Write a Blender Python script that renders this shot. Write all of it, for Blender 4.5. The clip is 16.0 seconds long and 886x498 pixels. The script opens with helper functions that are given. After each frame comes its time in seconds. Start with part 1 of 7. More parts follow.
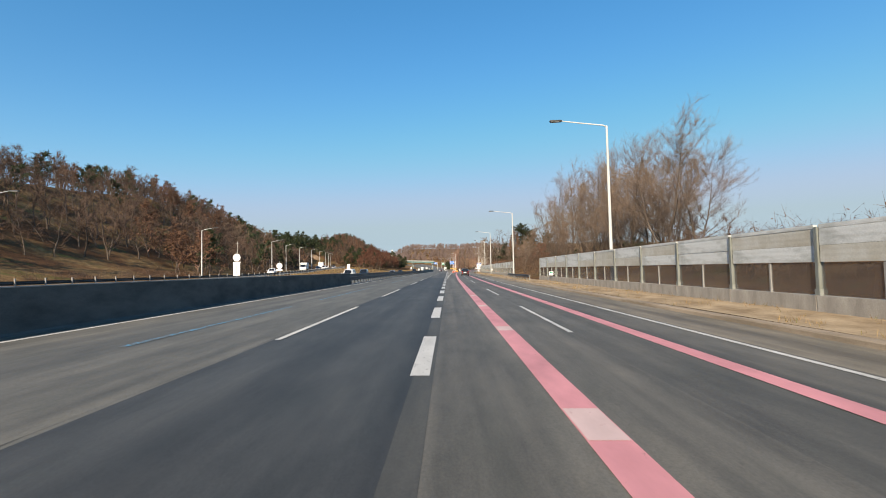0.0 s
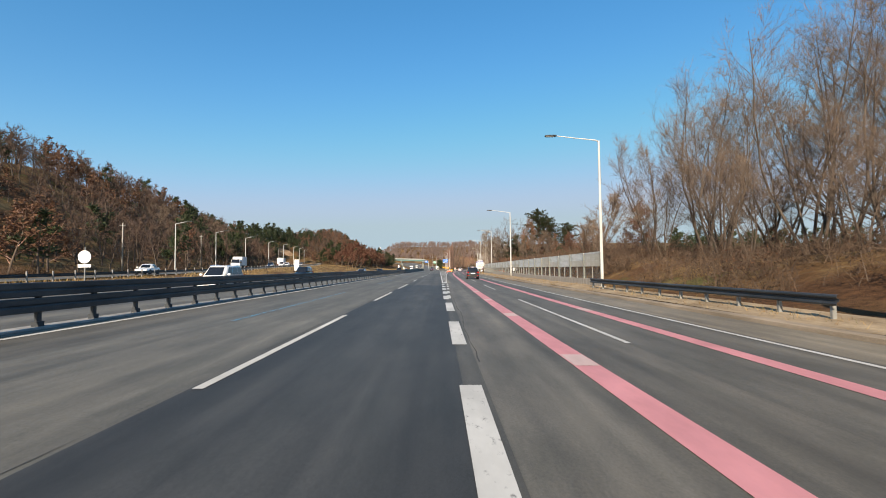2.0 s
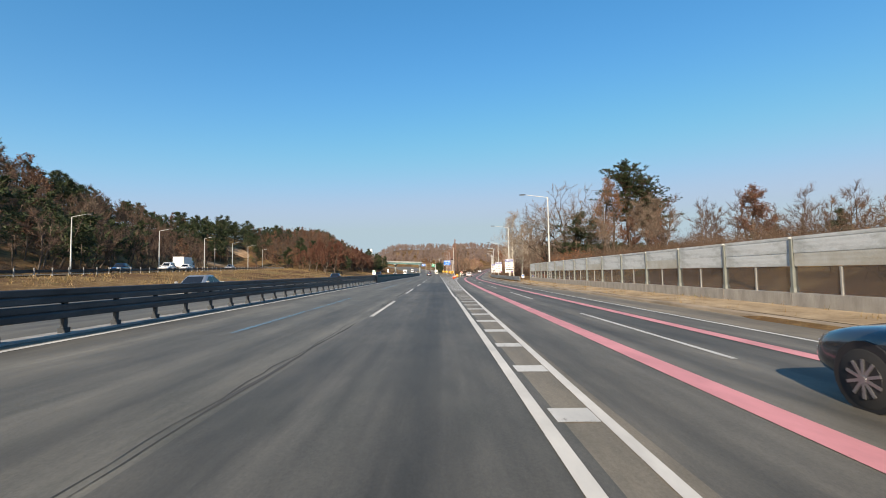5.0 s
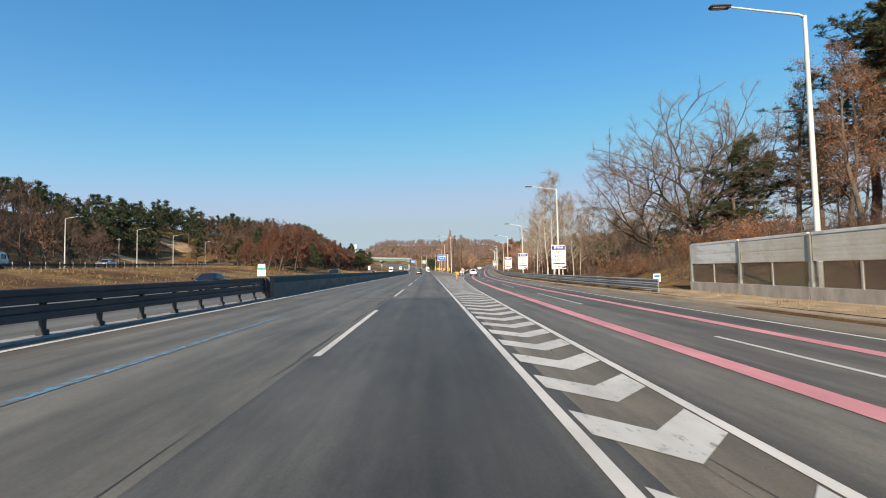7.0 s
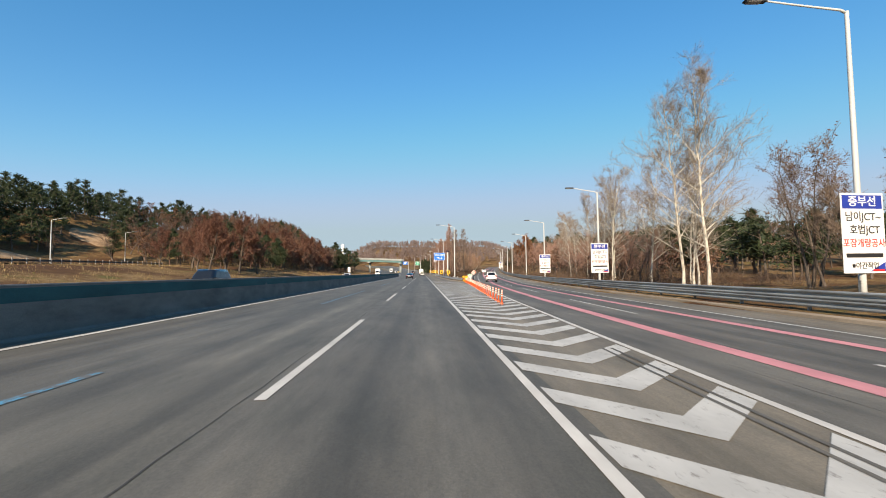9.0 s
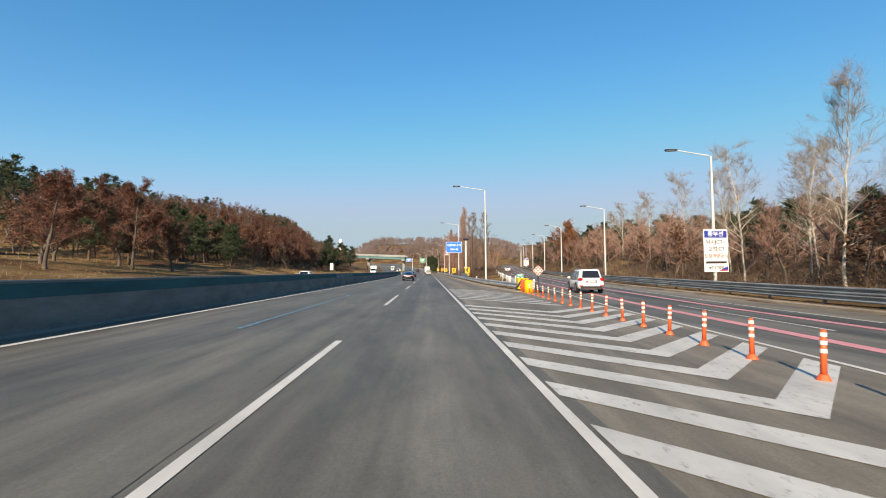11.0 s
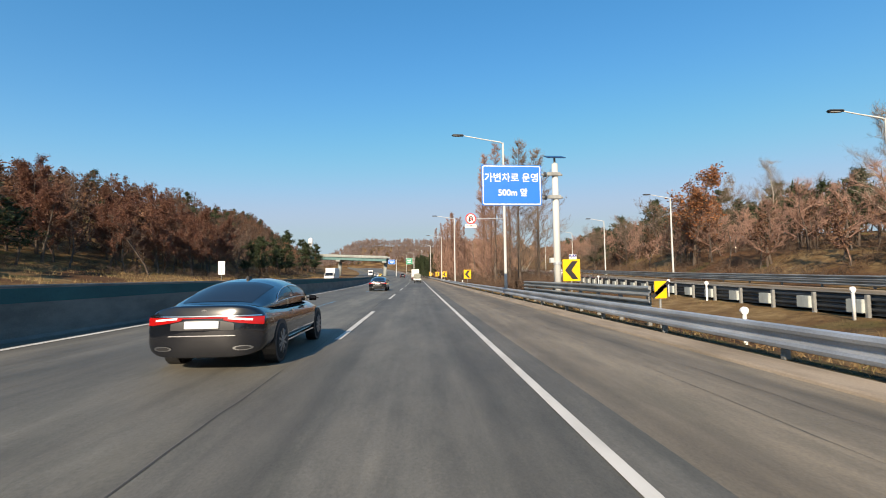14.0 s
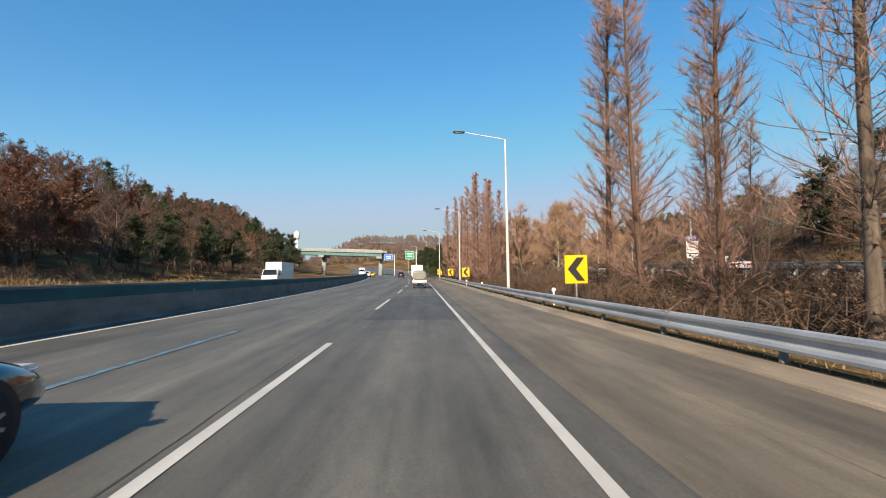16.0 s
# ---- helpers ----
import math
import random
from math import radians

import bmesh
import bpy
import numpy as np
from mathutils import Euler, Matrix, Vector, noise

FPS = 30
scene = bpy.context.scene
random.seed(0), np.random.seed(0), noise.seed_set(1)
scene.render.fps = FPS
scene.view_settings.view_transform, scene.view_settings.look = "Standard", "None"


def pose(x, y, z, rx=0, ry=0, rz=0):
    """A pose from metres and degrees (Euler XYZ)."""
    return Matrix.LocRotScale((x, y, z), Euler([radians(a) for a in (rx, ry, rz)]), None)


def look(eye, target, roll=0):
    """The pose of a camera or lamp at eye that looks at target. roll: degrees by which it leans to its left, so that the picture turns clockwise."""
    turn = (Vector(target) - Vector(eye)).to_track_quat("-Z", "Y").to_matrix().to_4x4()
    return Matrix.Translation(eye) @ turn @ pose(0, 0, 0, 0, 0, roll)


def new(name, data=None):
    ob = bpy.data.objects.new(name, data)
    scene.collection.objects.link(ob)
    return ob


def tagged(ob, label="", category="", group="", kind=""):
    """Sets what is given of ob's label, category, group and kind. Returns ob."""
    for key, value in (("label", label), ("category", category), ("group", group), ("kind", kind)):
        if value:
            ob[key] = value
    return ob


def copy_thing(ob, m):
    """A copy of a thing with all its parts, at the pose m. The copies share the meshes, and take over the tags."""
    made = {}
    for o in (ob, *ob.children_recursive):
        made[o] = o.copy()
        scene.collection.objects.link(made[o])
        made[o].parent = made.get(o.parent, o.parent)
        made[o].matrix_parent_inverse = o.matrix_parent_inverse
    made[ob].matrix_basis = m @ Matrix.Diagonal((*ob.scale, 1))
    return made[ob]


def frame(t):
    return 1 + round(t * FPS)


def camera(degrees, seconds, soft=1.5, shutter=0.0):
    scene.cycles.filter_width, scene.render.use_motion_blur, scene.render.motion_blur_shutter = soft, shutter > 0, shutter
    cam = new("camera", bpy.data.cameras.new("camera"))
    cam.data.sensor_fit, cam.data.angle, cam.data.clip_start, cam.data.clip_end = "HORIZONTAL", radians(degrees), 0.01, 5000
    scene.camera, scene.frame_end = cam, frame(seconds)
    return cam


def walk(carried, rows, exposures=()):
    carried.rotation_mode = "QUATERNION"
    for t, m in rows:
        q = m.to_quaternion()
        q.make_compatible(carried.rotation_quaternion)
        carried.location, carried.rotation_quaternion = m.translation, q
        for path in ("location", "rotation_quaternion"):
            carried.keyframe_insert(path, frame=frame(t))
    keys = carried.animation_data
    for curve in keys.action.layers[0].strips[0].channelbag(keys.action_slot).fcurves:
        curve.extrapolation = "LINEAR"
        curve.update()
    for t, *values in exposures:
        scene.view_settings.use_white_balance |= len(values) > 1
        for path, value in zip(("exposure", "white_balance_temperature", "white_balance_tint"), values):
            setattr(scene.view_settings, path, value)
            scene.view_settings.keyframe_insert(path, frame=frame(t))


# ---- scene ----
EXPO, KELVIN, SKY, SUN, SUN_EL, SUN_AZ = 0.56, 7700, 0.138, 5.1, 27.0, 16.0
cam = camera(88.3, 16.0, soft=1.0, shutter=0.03)
# seconds, place, pitch, roll, yaw
PATH = [
    (0, 0.57, 17.32, 1.66, 2.55, -1.24, 0.62),
    (0.5, 0.32, 28.59, 1.67, 2.63, -1.11, 0.32),
    (1, 0.10, 39.94, 1.66, 2.54, -0.95, 0.01),
    (1.5, -0.11, 51.04, 1.65, 2.53, -0.81, -0.27),
    (2, -0.33, 61.98, 1.62, 2.42, -0.68, -0.46),
    (2.5, -0.52, 72.84, 1.60, 2.44, -0.61, -0.46),
    (3, -0.68, 84.09, 1.60, 2.55, -0.59, -0.37),
    (3.5, -0.79, 94.82, 1.61, 2.62, -0.74, -0.46),
    (4, -0.88, 106.15, 1.62, 2.96, -1.04, -0.28),
    (6.5, -1.42, 164.52, 1.61, 2.77, -1.11, -1.62),
    (7, -1.47, 175.85, 1.60, 2.60, -1.29, -1.80),
    (7.5, -1.53, 186.62, 1.60, 2.61, -1.23, -1.93),
    (8, -1.54, 196.90, 1.60, 2.72, -1.17, -1.98),
    (8.5, -1.54, 207.21, 1.60, 2.93, -0.99, -2.42),
    (9, -1.55, 217.43, 1.60, 2.95, -0.76, -2.56),
    (9.5, -1.57, 228.01, 1.60, 2.80, -0.60, -2.18),
    (10, -1.55, 239.25, 1.60, 2.79, -0.56, -1.93),
    (12.5, -1.64, 294.77, 1.53, 2.75, -0.45, -1.71),
    (13, -1.64, 306.06, 1.53, 3.03, -0.45, -1.87),
    (13.5, -1.67, 317.39, 1.52, 3.02, -0.62, -2.56),
    (14, -1.68, 328.76, 1.52, 3.40, -0.80, -3.21),
    (14.5, -1.63, 340.28, 1.52, 3.45, -0.90, -3.43),
    (15, -1.56, 352.15, 1.54, 2.99, -0.97, -3.70),
    (15.5, -1.49, 364.32, 1.56, 3.19, -0.96, -2.87),
    (16, -1.45, 376.72, 1.57, 3.29, -0.89, -2.67),
]
walk(cam, [(t, pose(x, y, z, 90 + p, 0, yaw) @ pose(0, 0, 0, 0, 0, r)) for t, x, y, z, p, r, yaw in PATH],
     exposures=[(0, EXPO, KELVIN, 14), (16, EXPO, KELVIN, 14)])

# ---- sky and sun ----
world = bpy.data.worlds.new("sky")
scene.world = world
world.use_nodes = True
wt = world.node_tree
sky = wt.nodes.new("ShaderNodeTexSky")
sky.sky_type, sky.sun_disc = "NISHITA", False
sky.sun_elevation, sky.sun_rotation = radians(SUN_EL), radians(180 + SUN_AZ)
sky.air_density, sky.dust_density, sky.ozone_density, sky.altitude = 1.0, 0.6, 2.2, 60
hue = wt.nodes.new("ShaderNodeHueSaturation")
hue.inputs["Saturation"].default_value = 1.56
hue.inputs["Value"].default_value = 1.3
soften = wt.nodes.new("ShaderNodeGamma")
soften.inputs[1].default_value = 0.74
wt.links.new(sky.outputs[0], soften.inputs[0])
wt.links.new(soften.outputs[0], hue.inputs["Color"])


def sum_of(how, a, b, c=0.0):
    """One step of arithmetic in the sky's nodes."""
    n = wt.nodes.new("ShaderNodeMath")
    n.operation = how
    for k, v in enumerate((a, b, c)):
        if isinstance(v, (int, float)):
            n.inputs[k].default_value = v
        else:
            wt.links.new(v, n.inputs[k])
    return n.outputs[0]


# dry winter air: deep blue overhead, dull pale haze low down
split, joined = wt.nodes.new("ShaderNodeSeparateColor"), wt.nodes.new("ShaderNodeCombineColor")
wt.links.new(hue.outputs[0], split.inputs[0])
red, green, blue = split.outputs[0], split.outputs[1], split.outputs[2]
haze = sum_of("MAXIMUM", sum_of("SUBTRACT", red, 1.6), 0.0)
wt.links.new(sum_of("SMOOTH_MIN", sum_of("MULTIPLY", sum_of("POWER", red, 1.15), 0.85), 1.98, 1.0), joined.inputs[0])
wt.links.new(sum_of("SMOOTH_MIN", sum_of("MULTIPLY", green, 1.07), 2.92, 1.0), joined.inputs[1])
wt.links.new(sum_of("SUBTRACT", sum_of("SMOOTH_MIN", sum_of("MULTIPLY", blue, 1.18), 4.65, 1.0), sum_of("MINIMUM", sum_of("MULTIPLY", haze, 0.5), 0.9)), joined.inputs[2])
wt.links.new(joined.outputs[0], wt.nodes["Background"].inputs[0])
wt.nodes["Background"].inputs[1].default_value = SKY
sun = new("sun", bpy.data.lights.new("sun", "SUN"))
sun.data.energy, sun.data.angle, sun.data.color = SUN, radians(0.6), (1.0, 0.93, 0.82)
sun.matrix_world = look((-math.sin(radians(SUN_AZ)), -math.cos(radians(SUN_AZ)), math.tan(radians(SUN_EL))), (0, 0, 0))


# ---- lie of the land ----
def smooth(a, b, v):
    v = min(1.0, max(0.0, (v - a) / (b - a)))
    return v * v * (3 - 2 * v)


def table(v, *pairs):
    """A smooth curve through pairs of numbers."""
    if v <= pairs[0][0]:
        return pairs[0][1]
    for (a, p), (b, q) in zip(pairs, pairs[1:]):
        if v <= b:
            return p + (q - p) * (v - a) / (b - a)
    (a, p), (b, q) = pairs[-2:]
    return q + (q - p) / (b - a) * (v - b)


def main_x(y):
    """How far the main road has swung to the left."""
    return 0.0 if y < 430 else -(y - 430) ** 2 / 3200 if y < 760 else -34.03 - 0.206 * (y - 760)


def main_z(y):
    return 0.0 if y < 400 else (y - 400) ** 2 / 15600 if y < 700 else 5.77 + 0.0385 * (min(y, 1000) - 700)


RX = [(60, 0.0), (85, 0.06), (117, 0.35), (150, 0.75), (171, 1.04), (190, 1.45), (213, 2.05), (230, 2.75), (246, 3.56), (258, 4.4), (281, 6.35),
      (310, 9.6), (327, 11.5), (353, 14.6), (381, 18.0), (410, 22.0), (439, 26.3), (468, 31.0), (500, 36.5), (600, 54.0)]


def right_x(y):
    """How far the right road has left the main one."""
    return table(y, *RX)


def right_z(y):
    return table(y, (285, 0), (320, 0.15), (353, 0.45), (381, 0.85), (420, 1.6), (500, 3.3), (600, 5.4))


def fall(x):
    """The roads drain to the right."""
    return -0.014 * (max(-30.0, min(14.0, x)) + 1)


def edge_x(y):
    """The left edge line."""
    return -10.55 + main_x(y) - (0 if y < 345 else 2.2 * min(1.0, (y - 345) / 88) ** 2) - 0.035 * max(0.0, y - 433)


def rail_x(y):
    """The rail on the right of the main road, past the nose."""
    return table(y, (296, 6.2), (302, 5.7), (310, 5.3), (317, 5.0), (330, 4.9), (345, 4.85), (400, 4.85)) + main_x(y) if y < 400 else 4.85 + main_x(y)


def side_x(y):
    """The road along the hill on the left."""
    return table(y, (-60, -36), (104, -42), (149, -46), (198, -54), (292, -67), (346, -79), (460, -112), (700, -190))


def side_z(y):
    return table(y, (-60, 0.6), (100, 0.9), (149, 1.5), (198, 2.4), (292, 3.9), (346, 4.7), (500, 7))


def foot_x(y):
    """The foot of the wooded hill."""
    return table(y, (-200, -56), (104, -55), (200, -66), (290, -82), (335, -86), (372, -62), (405, -47), (460, -46), (560, -53), (700, -86), (900, -140))


def hill(x, y):
    d = foot_x(y) - x
    if d < 0:
        return 0.0
    top = table(y, (-200, 20.5), (60, 22.8), (120, 25.2), (160, 27), (200, 30.5), (230, 28.8), (270, 28.0), (310, 22.5), (340, 18.6), (372, 18.5), (400, 16.2), (436, 16.4), (462, 18.2),
                (480, 21.0), (500, 25), (550, 25.2), (590, 23), (640, 27), (680, 32.5), (730, 38.5), (790, 41.4), (860, 36.8), (930, 29.0), (1000, 20))
    return top * smooth(0, 62, d) * (1 - 0.5 * smooth(120, 260, d)) + 1.6 * noise.noise((x / 21, y / 21, 3)) * smooth(0, 30, d)


def ground_z(x, y):
    mx, mz = main_x(y), main_z(y)
    left, opp = edge_x(y) - 0.5, -27 + mx * 1.05 - max(0.0, (y - 500) * 0.02)
    lump = 0.22 * noise.noise((x / 6, y / 6, 0)) + 0.08 * noise.noise((x / 1.7, y / 1.7, 5))
    if x < opp:
        s, sz = side_x(y), side_z(y)
        z = mz + fall(opp)
        if y > 352:
            k = smooth(0, 40, opp - x)
            return z * (1 - k) + (side_z(352) + mz) * k - 0.08 + hill(x, y) + lump * smooth(0, 3, opp - x)
        if x > s + 6:
            k = smooth(opp - 0.5, s + 7, x) if s + 7 < opp else 1.0
            k = 1 - smooth(0, 1, (x - (s + 6)) / max(1.0, opp - s - 6))
            return z + (sz - 0.08 - z) * k + lump * (1 - k) * smooth(0, 3, opp - x) - 0.08
        if x > s - 6:
            return sz - 0.15
        return sz - 0.1 + hill(x, y) + lump * smooth(0, 4, s - 6 - x) + 0.02 * (s - 6 - x) * smooth(0, 10, s - 6 - x)
    rx, rz = right_x(y), right_z(y)
    inner = rx + 0.2
    if y < 297 or x < rail_x(y) + 0.35:
        if x < rx + 9.3:
            return mz + fall(x) - 0.12
    elif x < inner - 1.3:
        a, b = rail_x(y) + 0.35, inner - 1.3
        k = (x - a) / max(0.5, b - a)
        return (mz + fall(a)) * (1 - k) + (rz + fall(b)) * k - 0.03 - 0.35 * math.sin(math.pi * min(1, max(0, k))) * smooth(300, 340, y) + 0.5 * lump * smooth(0, 0.3, k) * smooth(0, 0.3, 1 - k)
    if x < rx + 9.3:
        return rz + fall(min(x, 14)) - 0.12
    d = x - rx - 9.3
    z = max(rz, 0) + fall(min(rx + 9.3, 14)) + 0.12 + 0.14 * smooth(0.4, 2.2, d)
    bank = table(y, (-50, 2.2), (60, 2.4), (95, 2.0), (120, 2.6), (205, 3.4), (225, 1.2), (262, -0.4), (300, 0.6), (350, 2.5), (500, 5))
    z += bank * smooth(2.8, 13, d) + table(y, (0, 0.0), (250, 0.0), (300, 2.0), (450, 5)) * smooth(10, 60, d) + (lump if d > 2.6 else lump * 0.15)
    return z + 2 * smooth(60, 160, d)


# ---- materials ----
def material(name, rough=0.8, metal=0.0, spec=0.3):
    m = bpy.data.materials.new(name)
    m.use_nodes = True
    b = m.node_tree.nodes["Principled BSDF"]
    b.inputs["Roughness"].default_value, b.inputs["Metallic"].default_value = rough, metal
    b.inputs["Specular IOR Level"].default_value = spec
    return m, m.node_tree, b


def coords(nt, scale=(1, 1, 1), kind="Object"):
    c, mp = nt.nodes.new("ShaderNodeTexCoord"), nt.nodes.new("ShaderNodeMapping")
    mp.inputs["Scale"].default_value = scale
    nt.links.new(c.outputs[kind], mp.inputs[0])
    return mp.outputs[0]


def noised(nt, scale, stretch=(1, 1, 1), detail=4.0, rough=0.6):
    n = nt.nodes.new("ShaderNodeTexNoise")
    n.inputs["Scale"].default_value, n.inputs["Detail"].default_value, n.inputs["Roughness"].default_value = scale, detail, rough
    nt.links.new(coords(nt, stretch), n.inputs["Vector"])
    return n.outputs["Fac"]


def ramp(nt, fac, *stops):
    r = nt.nodes.new("ShaderNodeValToRGB")
    while len(r.color_ramp.elements) < len(stops):
        r.color_ramp.elements.new(0.5)
    for e, (at, c) in zip(r.color_ramp.elements, stops):
        e.position, e.color = at, (*c, 1) if len(c) == 3 else c
    nt.links.new(fac, r.inputs[0])
    return r.outputs[0]


def mixed(nt, a, b, fac, how="MIX"):
    n = nt.nodes.new("ShaderNodeMix")
    n.data_type, n.blend_type = "RGBA", how
    for value, key in ((fac, 0), (a, 6), (b, 7)):
        if isinstance(value, (int, float)):
            n.inputs[key].default_value = value
        elif isinstance(value, tuple):
            n.inputs[key].default_value = (*value, 1)
        else:
            nt.links.new(value, n.inputs[key])
    return n.outputs[2]


def bumped(nt, b, height, strength, distance=0.02):
    n = nt.nodes.new("ShaderNodeBump")
    n.inputs["Strength"].default_value, n.inputs["Distance"].default_value = strength, distance
    nt.links.new(height, n.inputs["Height"])
    nt.links.new(n.outputs[0], b.inputs["Normal"])


def grey(v):
    return (v, v, v)


def tone(c, k):
    return tuple(min(1.0, v * k) for v in c)


def asphalt(name, base, streak=0.25):
    m, nt, b = material(name, 0.68, 0, 0.5)
    base = tone(base, 0.9)
    base = (base[0] * 1.05, base[1], base[2] * 0.86)
    wide = ramp(nt, noised(nt, 0.8, (1, 0.012, 1), 3), (0.32, tone(base, 1 - 1.6 * streak)), (0.68, tone(base, 1 + 1.4 * streak)))
    thin = ramp(nt, noised(nt, 5.0, (1, 0.02, 1), 4, 0.7), (0.3, grey(0.82)), (0.7, grey(1.13)))
    tracks = mixed(nt, wide, thin, 0.6, "MULTIPLY")
    stains = ramp(nt, noised(nt, 0.5, (1, 0.3, 1), 7, 0.72), (0.30, grey(0.62)), (0.62, grey(1.14)))
    cloud = ramp(nt, noised(nt, 1.6, (1, 0.22, 1), 9, 0.68), (0.36, (0.70, 0.72, 0.70)), (0.52, grey(1.0)), (0.68, (1.22, 1.20, 1.15)))
    grain = ramp(nt, noised(nt, 34, (1, 1, 1), 3, 0.85), (0.3, grey(0.6)), (0.7, grey(1.4)))
    spots = ramp(nt, noised(nt, 2.7, (1, 0.6, 1), 6, 0.75), (0.27, grey(0.5)), (0.36, grey(1.0)))
    c = mixed(nt, mixed(nt, mixed(nt, tracks, stains, 0.85, "MULTIPLY"), cloud, 0.75, "MULTIPLY"), spots, 0.7, "MULTIPLY")
    c = mixed(nt, c, grain, 0.6, "MULTIPLY")
    nt.links.new(c, b.inputs["Base Color"])
    bumped(nt, b, noised(nt, 70, (1, 1, 1), 2, 0.8), 0.35, 0.006)
    return m


def paint(name, color, under, wear=0.36):
    """Road paint, worn through to the road here and there."""
    m, nt, b = material(name, 0.65, 0, 0.3)
    worn = ramp(nt, noised(nt, 9, (1, 0.5, 1), 8, 0.75), (wear - 0.05, grey(0)), (wear + 0.06, grey(1)))
    dirt = ramp(nt, noised(nt, 1.3, (1, 0.4, 1), 5), (0.3, tone(color, 0.72)), (0.65, color))
    nt.links.new(mixed(nt, under, dirt, worn), b.inputs["Base Color"])
    bumped(nt, b, noised(nt, 60, (1, 1, 1), 2), 0.3, 0.005)
    return m


def stained(name, base, dark, rough=0.85, drip=(1, 1, 0.25), scale=1.5, grain=30, metal=0.0, spec=0.3, bump=0.3, lo=0.35, hi=0.65):
    """A plain surface with stains that run by drip, and fine grain."""
    m, nt, b = material(name, rough, metal, spec)
    c = ramp(nt, noised(nt, scale, drip, 7, 0.65), (lo, dark), (hi, base))
    fine = ramp(nt, noised(nt, grain, (1, 1, 1), 3, 0.7), (0.3, grey(0.82)), (0.7, grey(1.12)))
    nt.links.new(mixed(nt, c, fine, 0.8, "MULTIPLY"), b.inputs["Base Color"])
    if bump:
        bumped(nt, b, noised(nt, grain, (1, 1, 1), 3), bump, 0.01)
    return m


def varied(name, *colors, rough=0.8, through_light=0.0, by="island"):
    """One of several colours for each separate leaf, twig or thing."""
    m, nt, b = material(name, rough, 0, 0.2)
    if by == "island":
        src = nt.nodes.new("ShaderNodeNewGeometry").outputs["Random Per Island"]
    else:
        src = nt.nodes.new("ShaderNodeObjectInfo").outputs["Random"]
    stops = [(i / max(1, len(colors) - 1), c) for i, c in enumerate(colors)]
    c = ramp(nt, src, *stops)
    nt.links.new(mixed(nt, c, ramp(nt, noised(nt, 0.12, (1, 1, 1), 3), (0.3, grey(0.7)), (0.7, grey(1.2))), 0.8, "MULTIPLY"), b.inputs["Base Color"])
    if through_light:
        t, mx, out = nt.nodes.new("ShaderNodeBsdfTranslucent"), nt.nodes.new("ShaderNodeMixShader"), nt.nodes["Material Output"]
        nt.links.new(c, t.inputs[0])
        mx.inputs[0].default_value = through_light
        nt.links.new(b.outputs[0], mx.inputs[1]), nt.links.new(t.outputs[0], mx.inputs[2])
        nt.links.new(mx.outputs[0], out.inputs[0])
    return m


def plain(name, color, rough=0.5, metal=0.0, spec=0.5, coat=0.0, dirt=0.12):
    m, nt, b = material(name, rough, metal, spec)
    n = noised(nt, 2.2, (1, 1, 1), 6, 0.7)
    nt.links.new(ramp(nt, n, (0.3, tone(color, 1 - dirt)), (0.65, color)), b.inputs["Base Color"])
    b.inputs["Coat Weight"].default_value = coat
    return m


def glassy(name, tint, alpha):
    """A pane: clear through, with the sky's gloss."""
    m, nt, b = material(name, 0.03, 0, 0.5)
    b.inputs["Base Color"].default_value = (*tint, 1)
    b.inputs["Alpha"].default_value = alpha
    return m


ASPH_OLD = asphalt("worn_asphalt", (0.134, 0.129, 0.118), 0.22)
ASPH_DARK = asphalt("dark_asphalt", (0.050, 0.0515, 0.054), 0.28)
ASPH_DULL = asphalt("dull_dark_asphalt", (0.069, 0.068, 0.067), 0.30)
ASPH_WORN = asphalt("worn_lane_asphalt", (0.096, 0.093, 0.088), 0.3)
ASPH_PATCH = asphalt("patch_asphalt", (0.085, 0.083, 0.080), 0.25)
ASPH_EDGE = asphalt("scuffed_joint_asphalt", (0.088, 0.086, 0.082), 0.3)
ASPH_MID = asphalt("mid_asphalt", (0.135, 0.128, 0.118), 0.25)
ASPH_NEW = asphalt("grey_asphalt", (0.126, 0.121, 0.113), 0.25)
ASPH_GORE = asphalt("gore_asphalt", (0.20, 0.178, 0.150), 0.24)
ASPH_OUTER = asphalt("dark_grey_outer_asphalt", (0.108, 0.104, 0.097), 0.28)
SHOULDER = asphalt("pale_shoulder", (0.208, 0.176, 0.140), 0.18)
CRACK = plain("tar_crack", (0.06, 0.058, 0.054), 0.9)
WHITE = paint("white_road_paint", (0.58, 0.565, 0.515), (0.12, 0.118, 0.11), 0.36)
WHITE_SOLID = paint("fresh_white_paint", (0.63, 0.60, 0.535), (0.12, 0.118, 0.11), 0.28)
WHITE_OLD = paint("faded_white_paint", (0.55, 0.535, 0.485), (0.24, 0.22, 0.195), 0.38)
PINK = paint("pink_road_paint", (0.66, 0.275, 0.285), (0.16, 0.12, 0.115), 0.29)
PALE = paint("pale_patch_paint", (0.64, 0.46, 0.42), (0.4, 0.2, 0.19), 0.33)
BLUE = paint("blue_road_paint", (0.08, 0.32, 0.48), (0.13, 0.127, 0.117), 0.525)
CONCRETE = stained("concrete", (0.43, 0.40, 0.35), (0.25, 0.23, 0.20))
CONCRETE_DARK = stained("dark_stained_concrete", (0.112, 0.113, 0.106), (0.054, 0.056, 0.054), drip=(0.6, 0.25, 0.7))
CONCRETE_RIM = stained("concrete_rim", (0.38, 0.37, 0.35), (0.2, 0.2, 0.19))
